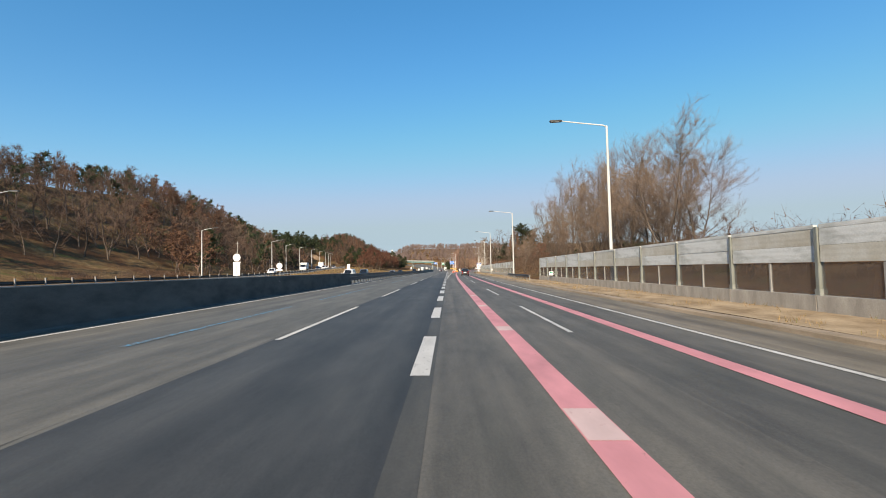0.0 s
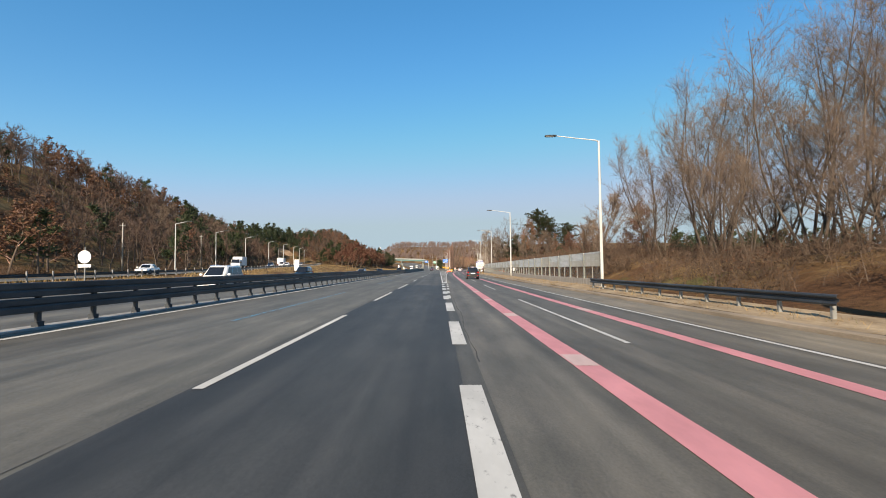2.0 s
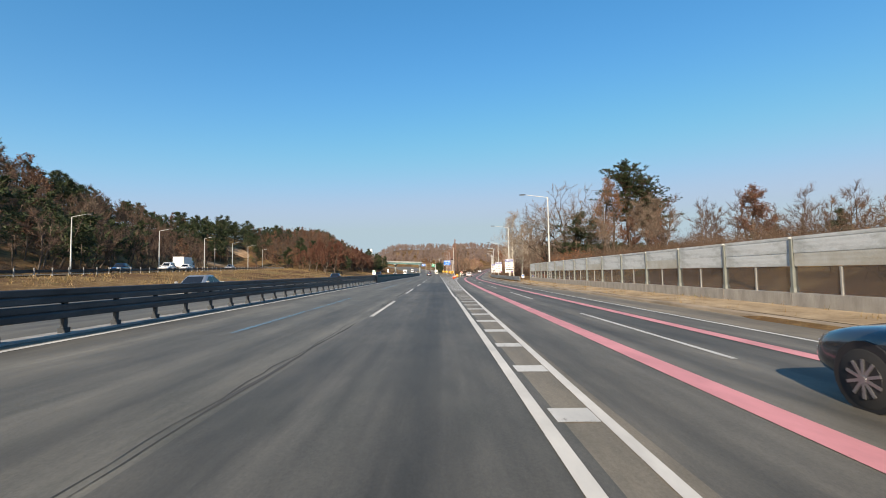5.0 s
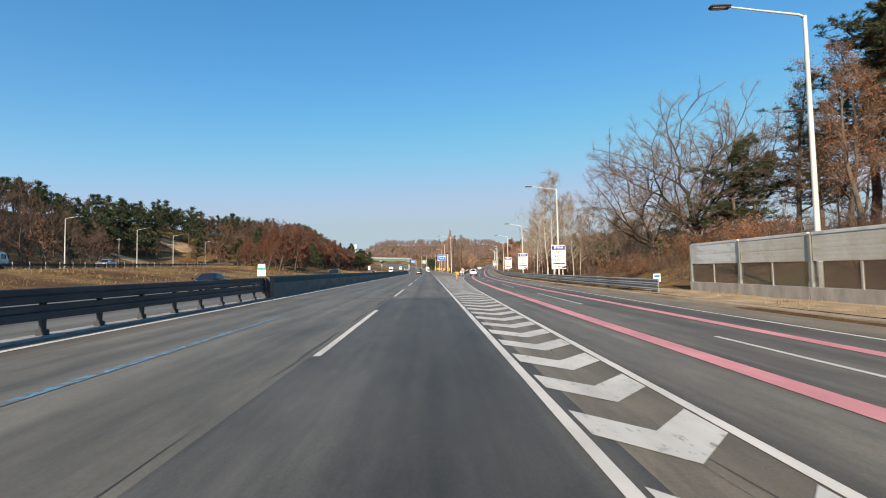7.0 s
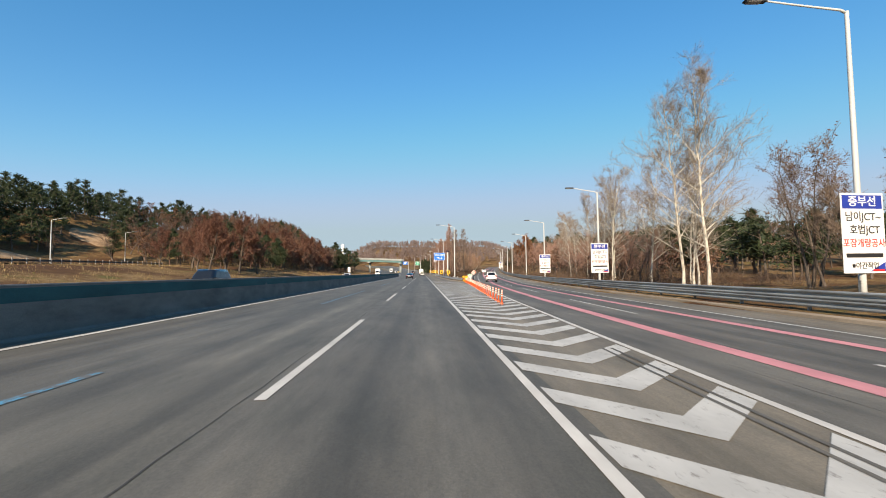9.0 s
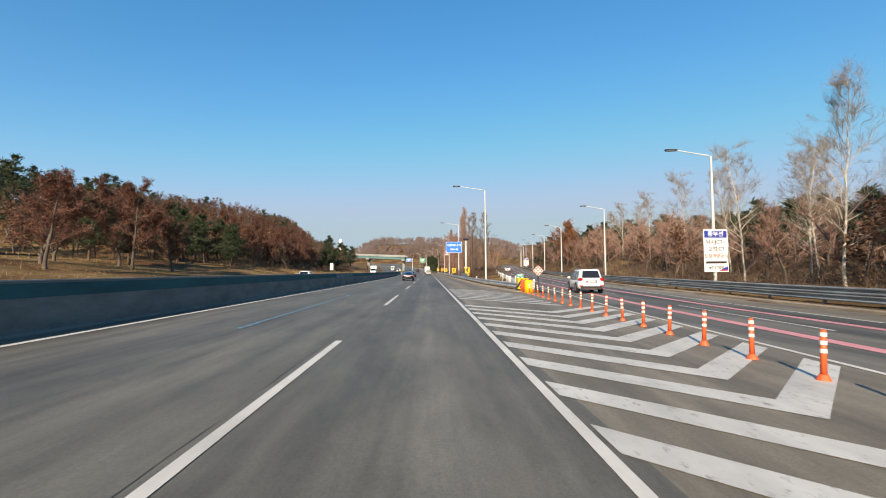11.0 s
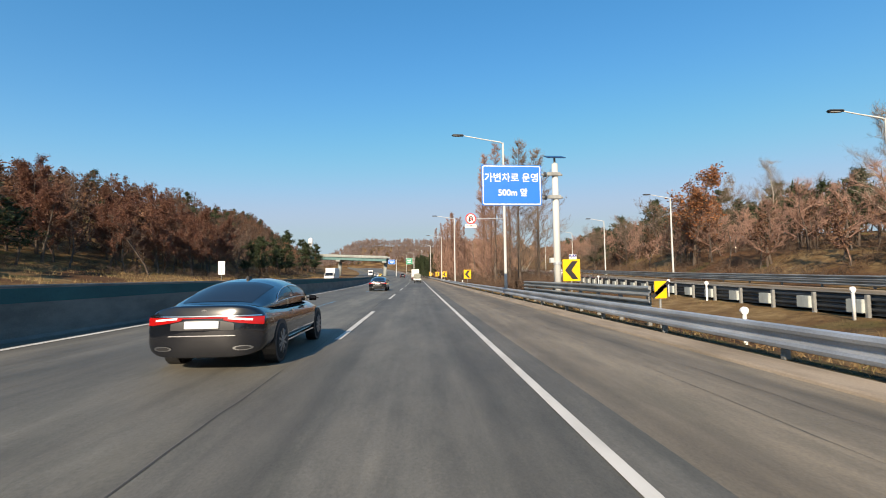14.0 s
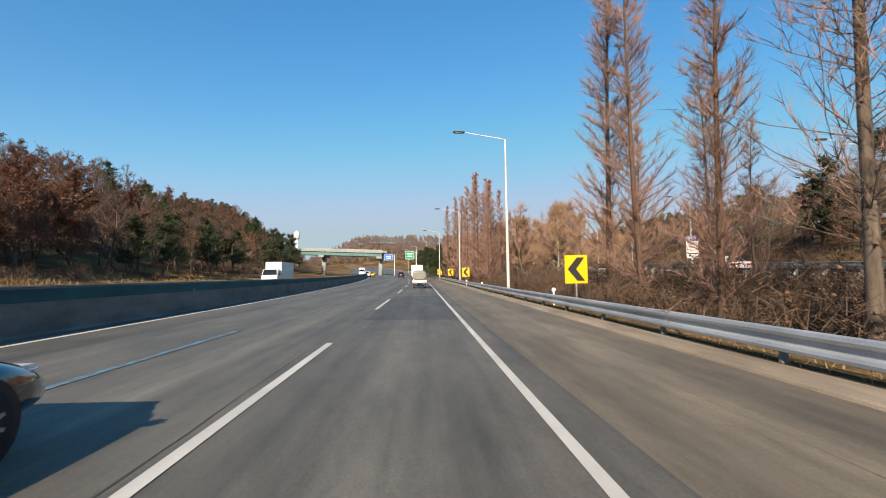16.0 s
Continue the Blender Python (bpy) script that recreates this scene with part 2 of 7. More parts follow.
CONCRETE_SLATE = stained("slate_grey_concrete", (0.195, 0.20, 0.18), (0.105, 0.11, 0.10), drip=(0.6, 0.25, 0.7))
TEAL = stained("faded_green_band", (0.028, 0.115, 0.118), (0.018, 0.07, 0.075), drip=(0.6, 0.2, 0.7))
HATCH = stained("pale_hatch_paint", (0.30, 0.36, 0.37), (0.14, 0.18, 0.19))
BLOCK = stained("pale_green_block", (0.46, 0.50, 0.47), (0.30, 0.33, 0.31))
KERB = stained("sandy_kerb_concrete", (0.37, 0.295, 0.215), (0.21, 0.165, 0.115), drip=(1, 0.2, 1))
STEEL = stained("galvanised_steel", (0.50, 0.535, 0.57), (0.32, 0.345, 0.37), 0.45, drip=(1, 0.3, 1), metal=0.35, bump=0.05)
STEEL_DARK = stained("weathered_dark_steel", (0.075, 0.085, 0.094), (0.035, 0.04, 0.045), 0.5, drip=(1, 0.3, 1), metal=0.35, bump=0.08)
STEEL_GREY = stained("weathered_grey_steel", (0.36, 0.375, 0.36), (0.19, 0.19, 0.18), 0.5, drip=(1, 0.25, 1), metal=0.25, bump=0.05)
POLE = stained("pale_painted_pole", (0.62, 0.64, 0.62), (0.46, 0.47, 0.45), 0.5, drip=(1, 1, 0.1), bump=0.04)
ALU = stained("weathered_aluminium_panel", (0.62, 0.645, 0.63), (0.33, 0.345, 0.32), 0.5, drip=(1, 0.45, 1.1), scale=1.3, metal=0.05, bump=0.06, lo=0.33, hi=0.55)
ALU_B = stained("rust_stained_aluminium_panel", (0.58, 0.59, 0.55), (0.38, 0.345, 0.27), 0.55, drip=(1, 0.6, 0.5), scale=0.8, metal=0.05, bump=0.06)
WALL_POST = stained("grey_green_steel_post", (0.27, 0.29, 0.27), (0.15, 0.16, 0.14), 0.55, metal=0.2)
CLEAR = glassy("smoky_clear_panel", (0.12, 0.10, 0.085), 0.42)


# ---- mesh helpers ----
def mesh_of(name, verts, faces, mats, index=None, shaded=False):
    me = bpy.data.meshes.new(name)
    me.from_pydata([tuple(v) for v in verts], [], faces)
    for m in mats if isinstance(mats, (list, tuple)) else [mats]:
        me.materials.append(m)
    if index is not None:
        me.polygons.foreach_set("material_index", index)
    if shaded:
        me.polygons.foreach_set("use_smooth", [True] * len(me.polygons))
    me.update()
    return me


def put(name, me, parent=None, label="", at=None):
    ob = new(name, me)
    if parent is not None:
        ob.parent = parent
    if at is not None:
        ob.matrix_basis = at
    if label:
        ob["label"] = label
    return ob


def part(name, bm, mat, parent, label="", shaded=False, at=None):
    me = bpy.data.meshes.new(name)
    bm.to_mesh(me)
    bm.free()
    me.materials.append(mat)
    if shaded:
        me.polygons.foreach_set("use_smooth", [True] * len(me.polygons))
    return put(name, me, parent, label, at)


def thing(name, label, category, group="", at=None):
    ob = tagged(new(name), label, category, group)
    ob.empty_display_size = 0.3
    if at is not None:
        ob.matrix_basis = at
    return ob


def box(x0, x1, y0, y1, z0, z1, bevel=0.0, bm=None, turn=None):
    """A block, with softened edges where bevel is given."""
    own = bmesh.new()
    bmesh.ops.create_cube(own, size=1)
    for v in own.verts:
        v.co = Vector(((x0 + x1) / 2 + v.co.x * (x1 - x0), (y0 + y1) / 2 + v.co.y * (y1 - y0), (z0 + z1) / 2 + v.co.z * (z1 - z0)))
    if bevel:
        bmesh.ops.bevel(own, geom=own.edges[:], offset=bevel, segments=2, affect="EDGES", clamp_overlap=True)
    if turn is not None:
        bmesh.ops.transform(own, matrix=turn, verts=own.verts[:])
    if bm is None:
        return own
    me = bpy.data.meshes.new("bit")
    own.to_mesh(me)
    own.free()
    bm.from_mesh(me)
    bpy.data.meshes.remove(me)
    return bm


def tube(points, radii, sides=8, bm=None, caps=True):
    """A round bar along points, thick by radii."""
    bm = bm or bmesh.new()
    points = [Vector(p) for p in points]
    rings = []
    for i, p in enumerate(points):
        d = (points[min(i + 1, len(points) - 1)] - points[max(i - 1, 0)]).normalized()
        u = d.cross(Vector((0, 0, 1)) if abs(d.z) < 0.9 else Vector((0, 1, 0))).normalized()
        w = d.cross(u)
        r = radii[i] if isinstance(radii, (list, tuple)) else radii
        rings.append([bm.verts.new(p + r * (math.cos(a) * u + math.sin(a) * w)) for a in (2 * math.pi * k / sides for k in range(sides))])
    for a, b in zip(rings, rings[1:]):
        for k in range(sides):
            bm.faces.new((a[k], a[(k + 1) % sides], b[(k + 1) % sides], b[k]))
    if caps:
        bm.faces.new(rings[0][::-1]), bm.faces.new(rings[-1])
    bmesh.ops.recalc_face_normals(bm, faces=bm.faces[:])
    return bm


def sweep(name, profile, ys, at, mat, parent=None, label="", closed=True, kind="", shaded=False):
    """A profile of (across, up) drawn along the way; at(y) gives x, z."""
    verts, faces, n = [], [], len(profile)
    for y in ys:
        x, z = at(y)
        verts += [(x + a, y, z + b) for a, b in profile]
    for i in range(len(ys) - 1):
        for k in range(n if closed else n - 1):
            a, b = i * n + k, i * n + (k + 1) % n
            faces.append((a, b, b + n, a + n))
    if closed:
        faces += [tuple(range(n))[::-1], tuple(range((len(ys) - 1) * n, len(ys) * n))]
    ob = put(name, mesh_of(name, verts, faces, mat, shaded=shaded), parent, label)
    fixed = bmesh.new()
    fixed.from_mesh(ob.data)
    bmesh.ops.recalc_face_normals(fixed, faces=fixed.faces[:])
    fixed.to_mesh(ob.data)
    fixed.free()
    if kind:
        tagged(ob, kind=kind)
    return ob


def steps(a, b, step):
    n = max(1, round((b - a) / step))
    return [a + (b - a) * i / n for i in range(n + 1)]


def strip(name, left, right, ys, lift, mat, zf, label="", cat="", kind="structure", across=1):
    """A flat band of road between two curves of y."""
    verts, faces = [], []
    for y in ys:
        l, r = left(y), right(y)
        for k in range(across + 1):
            x = l + (r - l) * k / across
            verts.append((x, y, zf(x, y) + lift))
    w = across + 1
    for i in range(len(ys) - 1):
        for k in range(across):
            a = i * w + k
            faces.append((a, a + 1, a + w + 1, a + w))
    return tagged(put(name, mesh_of(name, verts, faces, mat)), label, cat, kind=kind)


def main_top(x, y):
    return main_z(y) + fall(x)


def right_top(x, y):
    return right_z(y) + fall(min(x, right_x(y) + 9.3, 14.0))


# ---- ground ----
xs = sorted(set([-700, -520, -400, -330, -290, -260] + [-240 + 7.5 * i for i in range(25)] + [-60 + 2.2 * i for i in range(16)] + [-26 + 0.9 * i for i in range(62)]
                + [30 + 1.6 * i for i in range(20)] + [62 + 6 * i for i in range(14)] + [150, 180, 220, 280, 360, 500, 700]))
ys_g = [-300, -200, -120, -80] + [-50 + 3.0 * i for i in range(190)] + [525 + 8 * i for i in range(38)] + [840, 880, 940, 1000, 1100, 1300, 1600, 2000]
gv = [(x, y, ground_z(x, y)) for y in ys_g for x in xs]
nx = len(xs)
gf = [(j * nx + i, j * nx + i + 1, (j + 1) * nx + i + 1, (j + 1) * nx + i) for j in range(len(ys_g) - 1) for i in range(nx - 1)]


def earth():
    """Dry winter grass, leaf litter and bare soil."""
    m, nt, b = material("dry_winter_ground", 0.95, 0, 0.1)
    straw = ramp(nt, noised(nt, 0.9, (1, 1, 1), 8, 0.75), (0.3, (0.10, 0.055, 0.025)), (0.5, (0.22, 0.135, 0.060)), (0.68, (0.36, 0.25, 0.12)))
    litter = ramp(nt, noised(nt, 2.6, (1, 1, 1), 6, 0.8), (0.35, (0.055, 0.030, 0.016)), (0.65, (0.16, 0.080, 0.040)))
    green = ramp(nt, noised(nt, 3.1, (1, 1, 1), 5), (0.3, (0.06, 0.075, 0.02)), (0.7, (0.15, 0.15, 0.05)))
    c = mixed(nt, straw, litter, ramp(nt, noised(nt, 0.07, (1, 1, 1), 5), (0.42, grey(0)), (0.58, grey(1))))
    c = mixed(nt, c, green, ramp(nt, noised(nt, 0.16, (1, 1, 1), 4), (0.58, grey(0)), (0.68, grey(0.75))))
    nt.links.new(c, b.inputs["Base Color"])
    bumped(nt, b, noised(nt, 5, (1, 1, 1), 8, 0.8), 0.9, 0.12)
    return m


EARTH = earth()


def litter():
    """Soil with leaf scraps and moss, its dark tones holding painted shadow."""
    m, nt, b = material("shaded_leaf_litter", 0.95, 0, 0.1)
    c = ramp(nt, noised(nt, 6, (1, 1, 1), 8, 0.8), (0.32, (0.02, 0.016, 0.01)), (0.5, (0.07, 0.055, 0.03)), (0.66, (0.19, 0.12, 0.06)))
    moss = ramp(nt, noised(nt, 1.1, (1, 0.4, 1), 5), (0.52, grey(0)), (0.62, grey(0.8)))
    nt.links.new(mixed(nt, c, (0.055, 0.07, 0.022), moss), b.inputs["Base Color"])
    bumped(nt, b, noised(nt, 14, (1, 1, 1), 8, 0.8), 1.0, 0.05)
    return m


SHADED_LITTER = litter()
tagged(put("ground", mesh_of("ground", gv, gf, EARTH, shaded=True)), "dry brown winter grass and leaf litter on rolling ground", "ground", kind="structure")

# ---- roads ----
Y0, Y1 = -40, 900
line = lambda off: (lambda y: off + main_x(y))
rline = lambda off: (lambda y: off + right_x(y))
strip("road", lambda y: edge_x(y) - 0.6, line(-3.72), steps(Y0, Y1, 4), 0.0, ASPH_OLD, main_top, "worn grey asphalt of the two left lanes", "road", across=4)
strip("road_joint", line(-0.02), line(0.3), steps(Y0, 106, 4), 0.003, ASPH_EDGE, main_top, "scuffed asphalt joint between dark and pale lanes", "road")
strip("road_lane", line(-3.72), line(0.22), steps(Y0, 106, 4), 0.0, ASPH_DARK, main_top, "dark resurfaced asphalt lane with tyre streaks", "road", across=2)
strip("road_lane", line(-3.72), line(0.22), steps(106, 168, 4), 0.0, ASPH_WORN, main_top, "worn grey asphalt lane with tyre streaks", "road", across=2)
strip("road_lane", line(-3.72), line(0.22), steps(168, 202, 4), 0.0, ASPH_DULL, main_top, "dull dark asphalt lane with tyre streaks", "road", across=2)
strip("road_lane", line(-3.72), lambda y: main_x(y) + (0.22 if y < 296.005 else 0.5), steps(202, 296, 4) + steps(296.01, Y1, 4), 0.0, ASPH_NEW, main_top, "grey asphalt lane with tyre streaks", "road", across=2)
strip("road_verge_lane", line(0.22), line(0.9), steps(Y0, 112, 4), 0.0, ASPH_MID, main_top, "grey asphalt beside the dashed exit line", "road")
strip("road_verge_lane", line(0.22), lambda y: max(0.9, rline(0.3)(y)), steps(112, 296, 4), 0.0, ASPH_GORE, main_top, "pale dusty asphalt of the painted island", "road")
strip("shoulder", line(0.5), lambda y: rail_x(y) + 0.1, steps(296, Y1, 4), 0.0, SHOULDER, main_top, "pale concrete-grey hard shoulder with seams", "shoulder", across=2)
strip("road_right", lambda y: max(0.9, rline(0.3)(y)) if y < 296 else rline(-0.9)(y), rline(3.72), steps(Y0, 620, 4), 0.0, ASPH_MID, right_top, "grey asphalt of the road that branches off", "road", across=3)
strip("road_right", rline(3.72), rline(7.15), steps(Y0, 620, 4), 0.0, ASPH_OUTER, right_top, "dark grey asphalt of the outer branching lane", "road", across=3)
strip("shoulder_right", rline(7.15), rline(9.35), steps(Y0, 620, 4), 0.0, ASPH_GORE, right_top, "paler asphalt shoulder beside the branching road", "shoulder")
strip("road_opposite", lambda y: -26.6 + main_x(y) * 1.05, lambda y: edge_x(y) - 1.0, steps(Y0, Y1, 4), 0.0, ASPH_OLD, main_top, "worn grey asphalt of the oncoming carriageway", "road", across=3)
strip("road_hill", lambda y: side_x(y) - 4.6, lambda y: side_x(y) + 4.6, steps(Y0, 352, 4), 0.0, ASPH_OLD, lambda x, y: side_z(y), "grey asphalt road along the wooded hill", "road")
# patches, seams and cracks of the surface
patch = lambda x0, x1, y0, y1, mat, lab: strip("road_patch", line(x0), line(x1), steps(y0, y1, 5), 0.004, mat, main_top, lab, "road")
patch(-1.62, 0.05, 305.6, 324, ASPH_PATCH, "darker asphalt repair patch in the lane")
patch(-3.5, -0.1, 393, 412, ASPH_PATCH, "darker asphalt repair patch in the lane")
strip("road_joint", lambda y: -10.4, line(-3.72), [201.85, 202.05], 0.005, CRACK, main_top, "dark joint running across the lanes", "road", across=3)
rng = random.Random(5)


def crack(x, y0, y1, width, wander, name="road_crack"):
    verts, faces, dx = [], [], 0.0
    ys = steps(y0, y1, 0.5)
    for y in ys:
        dx = 0.85 * dx + rng.uniform(-wander, wander)
        w = width * rng.uniform(0.3, 1.0) * smooth(-0.35, 0.15, noise.noise((x, y / 4, 1)))
        for s in (-w, w):
            xx = x + dx + s + main_x(y)
            verts.append((xx, y, main_top(xx, y) + 0.005))
    faces = [(2 * i, 2 * i + 1, 2 * i + 3, 2 * i + 2) for i in range(len(ys) - 1)]
    tagged(put(name, mesh_of(name, verts, faces, CRACK)), "dark tarred crack along the lane joint", "crack", kind="structure")


for x, a, b, w, k in ((-3.8, -20, 120, 0.014, 0.016), (-3.84, 108, 206, 0.045, 0.03), (-3.82, 206, 420, 0.014, 0.02), (-3.95, 110, 170, 0.02, 0.05), (0.36, 70, 112, 0.016, 0.03), (-7.25, 20, 420, 0.005, 0.01), (3.7, 200, 250, 0.01, 0.02),
                      (2.1, 300, 420, 0.006, 0.015), (2.75, 318, 346, 0.012, 0.05), (-0.9, 150, 176, 0.012, 0.06), (0.9, 168, 186, 0.012, 0.09), (0.75, 176, 183, 0.01, 0.06), (1.1, 196, 203, 0.01, 0.08), (0.8, 241, 250, 0.014, 0.10), (1.3, 243, 249, 0.008, 0.12), (0.75, 236, 262, 0.03, 0.05)):
    crack(x, a, b, w, k)

# ---- road markings ----
solid = lambda x, w, a, b, mat=WHITE_SOLID, lab="solid white edge line": strip("lane_marking", line(x - w / 2), line(x + w / 2), steps(a, b, 3), 0.009, mat, main_top, lab, "road marking")
rsolid = lambda x, w, a, b, mat=WHITE_SOLID, lab="solid white edge line": strip("lane_marking", rline(x - w / 2), rline(x + w / 2), steps(a, b, 3), 0.009, mat, right_top, lab, "road marking")
strip("lane_marking", lambda y: edge_x(y) + 0.27, lambda y: edge_x(y) + 0.47, steps(Y0, Y1, 3), 0.012, WHITE_SOLID, main_top, "solid white line beside the median barrier", "road marking")
solid(0.0, 0.16, 112, 160)
solid(-0.07, 0.14, 160, 280)
solid(-0.085, 0.14, 280, Y1)
rsolid(6.95, 0.15, Y0, 620, WHITE)
island = lambda y: right_x(y) + 0.1 + 0.12 * smooth(112, 170, y)
strip("lane_marking", lambda y: island(y) - 0.07, lambda y: island(y) + 0.07, steps(112, 420, 3), 0.009, WHITE_SOLID, right_top, "solid white line along the painted island", "road marking")
for a, b, lab in ((2.10, 0.45, "pink guide line painted along the exit lane"), (5.35, 0.40, "pink guide line painted along the outer lane")):
    rsolid(a, b, Y0, 560, PINK, lab)
for i in range(16):
    y = 5.9 + 7.97 * i
    strip("lane_marking", rline(1.89), rline(2.31), steps(y, y + 0.6 + 0.5 * rng.random(), 0.4), 0.013, PALE, right_top, "pale worn patch on the pink line", "road marking")
    if i % 4 == 1:
        strip("lane_marking", rline(5.17), rline(5.53), steps(y + 2, y + 3.0, 0.5), 0.013, PALE, right_top, "pale worn patch on the pink line", "road marking")
dash_ends = [(-10, -1), (9, 18.5), (28.4, 38.2), (46, 56), (68.2, 77.8), (85.0, 93.2), (98.4, 108.3), (118.6, 127)] + [(146.5, 155.6)] + [(174.9 + 19.4 * k - (9.8 if k < 4 else 8.8) - (0.8 if k > 7 else 0), 174.9 + 19.4 * k - (0.8 if k > 7 else 0)) for k in range(0, 26)]
for a, b in dash_ends:
    solid(-3.6, 0.15, a, b, WHITE_SOLID, "white lane dash")
for a, b in [(-10, -1), (29.4, 38), (46.8, 56), (72, 86), (97, 107), (118.4, 127.5)] + [(138 + 19.4 * k, 147.5 + 19.4 * k) for k in range(15)]:
    rsolid(3.75, 0.13, a, b, WHITE, "thin white lane dash")
for b in (3.6, 12.0, 20.3, 28.8, 37.4, 45.9, 53.4, 61.0, 68.4, 76.0, 83.7):
    solid(0.08, 0.31, b - 4.2, b, WHITE, "wide white dash before the exit")
for i in range(5):
    b = 89.0 + 5.15 * i
    solid(0.02, 0.3, b - 2.9, b, WHITE, "wide white dash before the exit")
    off = 0.2 + 0.0118 * (b - 89)
    strip("lane_marking", line(off - 0.085), line(off + 0.085), steps(b - 2.3, b + 0.4, 3), 0.013, WHITE, main_top, "narrow white dash beside the exit line", "road marking")
strip("lane_marking", line(-0.08), line(0.48), [112.3, 114.4], 0.011, WHITE, main_top, "solid white block where the exit line begins", "road marking")
for i in range(21):
    y = 112 + 2.5 * i
    strip("lane_marking", lambda v: 0.15 + 0.0 * v, lambda v: island(v) - 0.08, steps(y, y + 0.5, 0.5), 0.009, WHITE, main_top, "white bar of the painted island", "road marking")
solid(-6.75, 0.17, 27.5, 38.5, BLUE, "faded blue line for the bus lane")
for k in range(12):
    y = 43 + k * 33.0
    solid(-6.7, 0.17, y, y + 17, BLUE, "faded blue line for the bus lane")


def chevron(tip, t=0.76):
    """One bent bar of the painted island; tip is where it points back at the traffic."""
    xl, xr = 0.06, right_x(tip + 1) + 0.12
    xm = xl + (xr - xl) * 0.5
    y = tip + t + 1.08 * (xm - xl)
    verts = []
    for x, yy in ((xl, y), (xm, tip + t), (xr, tip + t + 1.03 * (xr - xm))):
        verts += [(x, yy - t, main_top(x, yy) + 0.009), (x, yy, main_top(x, yy) + 0.009)]
    m = mesh_of("chevron_bar", verts, [(0, 2, 3, 1), (2, 4, 5, 3)], WHITE_OLD)
    tagged(put("chevron_bar", m), "faded white chevron bar of the painted island", "road marking", "chevron bars", "structure")


for k in range(63):
    chevron(table(k, (0, 168.77), (6, 179.55), (18, 200.3), (24, 210.7), (36, 232.7), (42, 243.35), (62, 278.8)))
for off in (-0.46, -0.26):
    strip("lane_marking", rline(off), rline(off + 0.07), steps(216, 227, 3), 0.013, ASPH_MID, main_top, "thin dark line where old paint was ground away", "road marking")
for k in range(9):
    y = 302.6 - 1.75 * k
    x1 = min(3.2 + 0.55 * k, 4.6, rail_x(max(y - 4, 296)) - 0.6)
    dy = 1.22 * (x1 - 0.14)
    vs = [(0.14, y - 0.62), (x1, y - 0.62 - dy), (x1, y - dy), (0.14, y)]
    m = mesh_of("hatch_bar", [(a, b, main_top(a, b) + 0.009) for a, b in vs], [(0, 1, 2, 3)], WHITE)
    tagged(put("hatch_bar", m), "white diagonal bar at the nose of the island", "road marking", "hatch bars", "structure")

# ---- median barrier ----
FACE = [(0.0, 0.0), (-0.07, 0.10), (-0.10, 0.45), (-0.16, 1.28), (-0.17, 1.32), (-0.36, 1.32), (-0.37, 1.28), (-0.43, 0.45), (-0.46, 0.1), (-0.53, 0.0)]


def barrier_at(y):
    x = edge_x(y) - 0.42
    return x, main_top(x, y) - 0.02


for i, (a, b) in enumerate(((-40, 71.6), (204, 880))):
    wall = tagged(sweep("median_barrier", FACE, steps(a, b, 4), barrier_at, CONCRETE_SLATE if i else CONCRETE_DARK), "dark stained concrete median barrier", "barrier", kind="structure")
    part_rim = sweep("rim", [(-0.15, 1.3), (-0.15, 1.335), (-0.38, 1.335), (-0.38, 1.3)], steps(a, b, 4), barrier_at, CONCRETE_RIM, wall, "pale top edge")
    if i:
        sweep("band", [(-0.128, 0.90), (-0.155, 1.25), (-0.17, 1.25), (-0.145, 0.90)], steps(a, b, 4), barrier_at, TEAL, wall, "faded dark green painted band")
        for k in range(14):
            y = 309 + 0.7 * k
            vs = []
            for up, dy in ((0.92, 0), (1.22, 0.40)):
                for d in (0.0, 0.36):
                    x, z = barrier_at(y + dy + d)
                    vs.append((x - 0.112 - (up - 0.8) * 0.078 - 0.004, y + dy + d, z + up))
            put("hatch_stripe", mesh_of("hatch_stripe", vs, [(0, 1, 3, 2)], HATCH), wall, "pale slanted paint stripe")
    for y in steps(a + 20, min(b, 420), 21):
        x, z = barrier_at(y)
        bm = bmesh.new()
        bmesh.ops.create_uvsphere(bm, u_segments=8, v_segments=6, radius=0.05, matrix=pose(x - 0.13, y, z + 0.95))
        part("reflector", bm, CONCRETE_RIM, wall, "small round white reflector")

# ---- rails ----
WAVE = [(0.0, -0.16), (0.06, -0.145), (0.075, -0.10), (0.06, -0.06), (0.0, -0.035), (-0.005, 0.0), (0.0, 0.035), (0.06, 0.06), (0.075, 0.10), (0.06, 0.145), (0.0, 0.16)]
WAVE = WAVE + [(a - 0.012, b) for a, b in WAVE[::-1]]


def post_mesh(name, w, d, h, mat):
    bm = box(-w / 2, w / 2, -d / 2, d / 2, -0.15, h, 0.008)
    me = bpy.data.meshes.new(name)
    bm.to_mesh(me)
    bm.free()
    me.materials.append(mat)
    return me


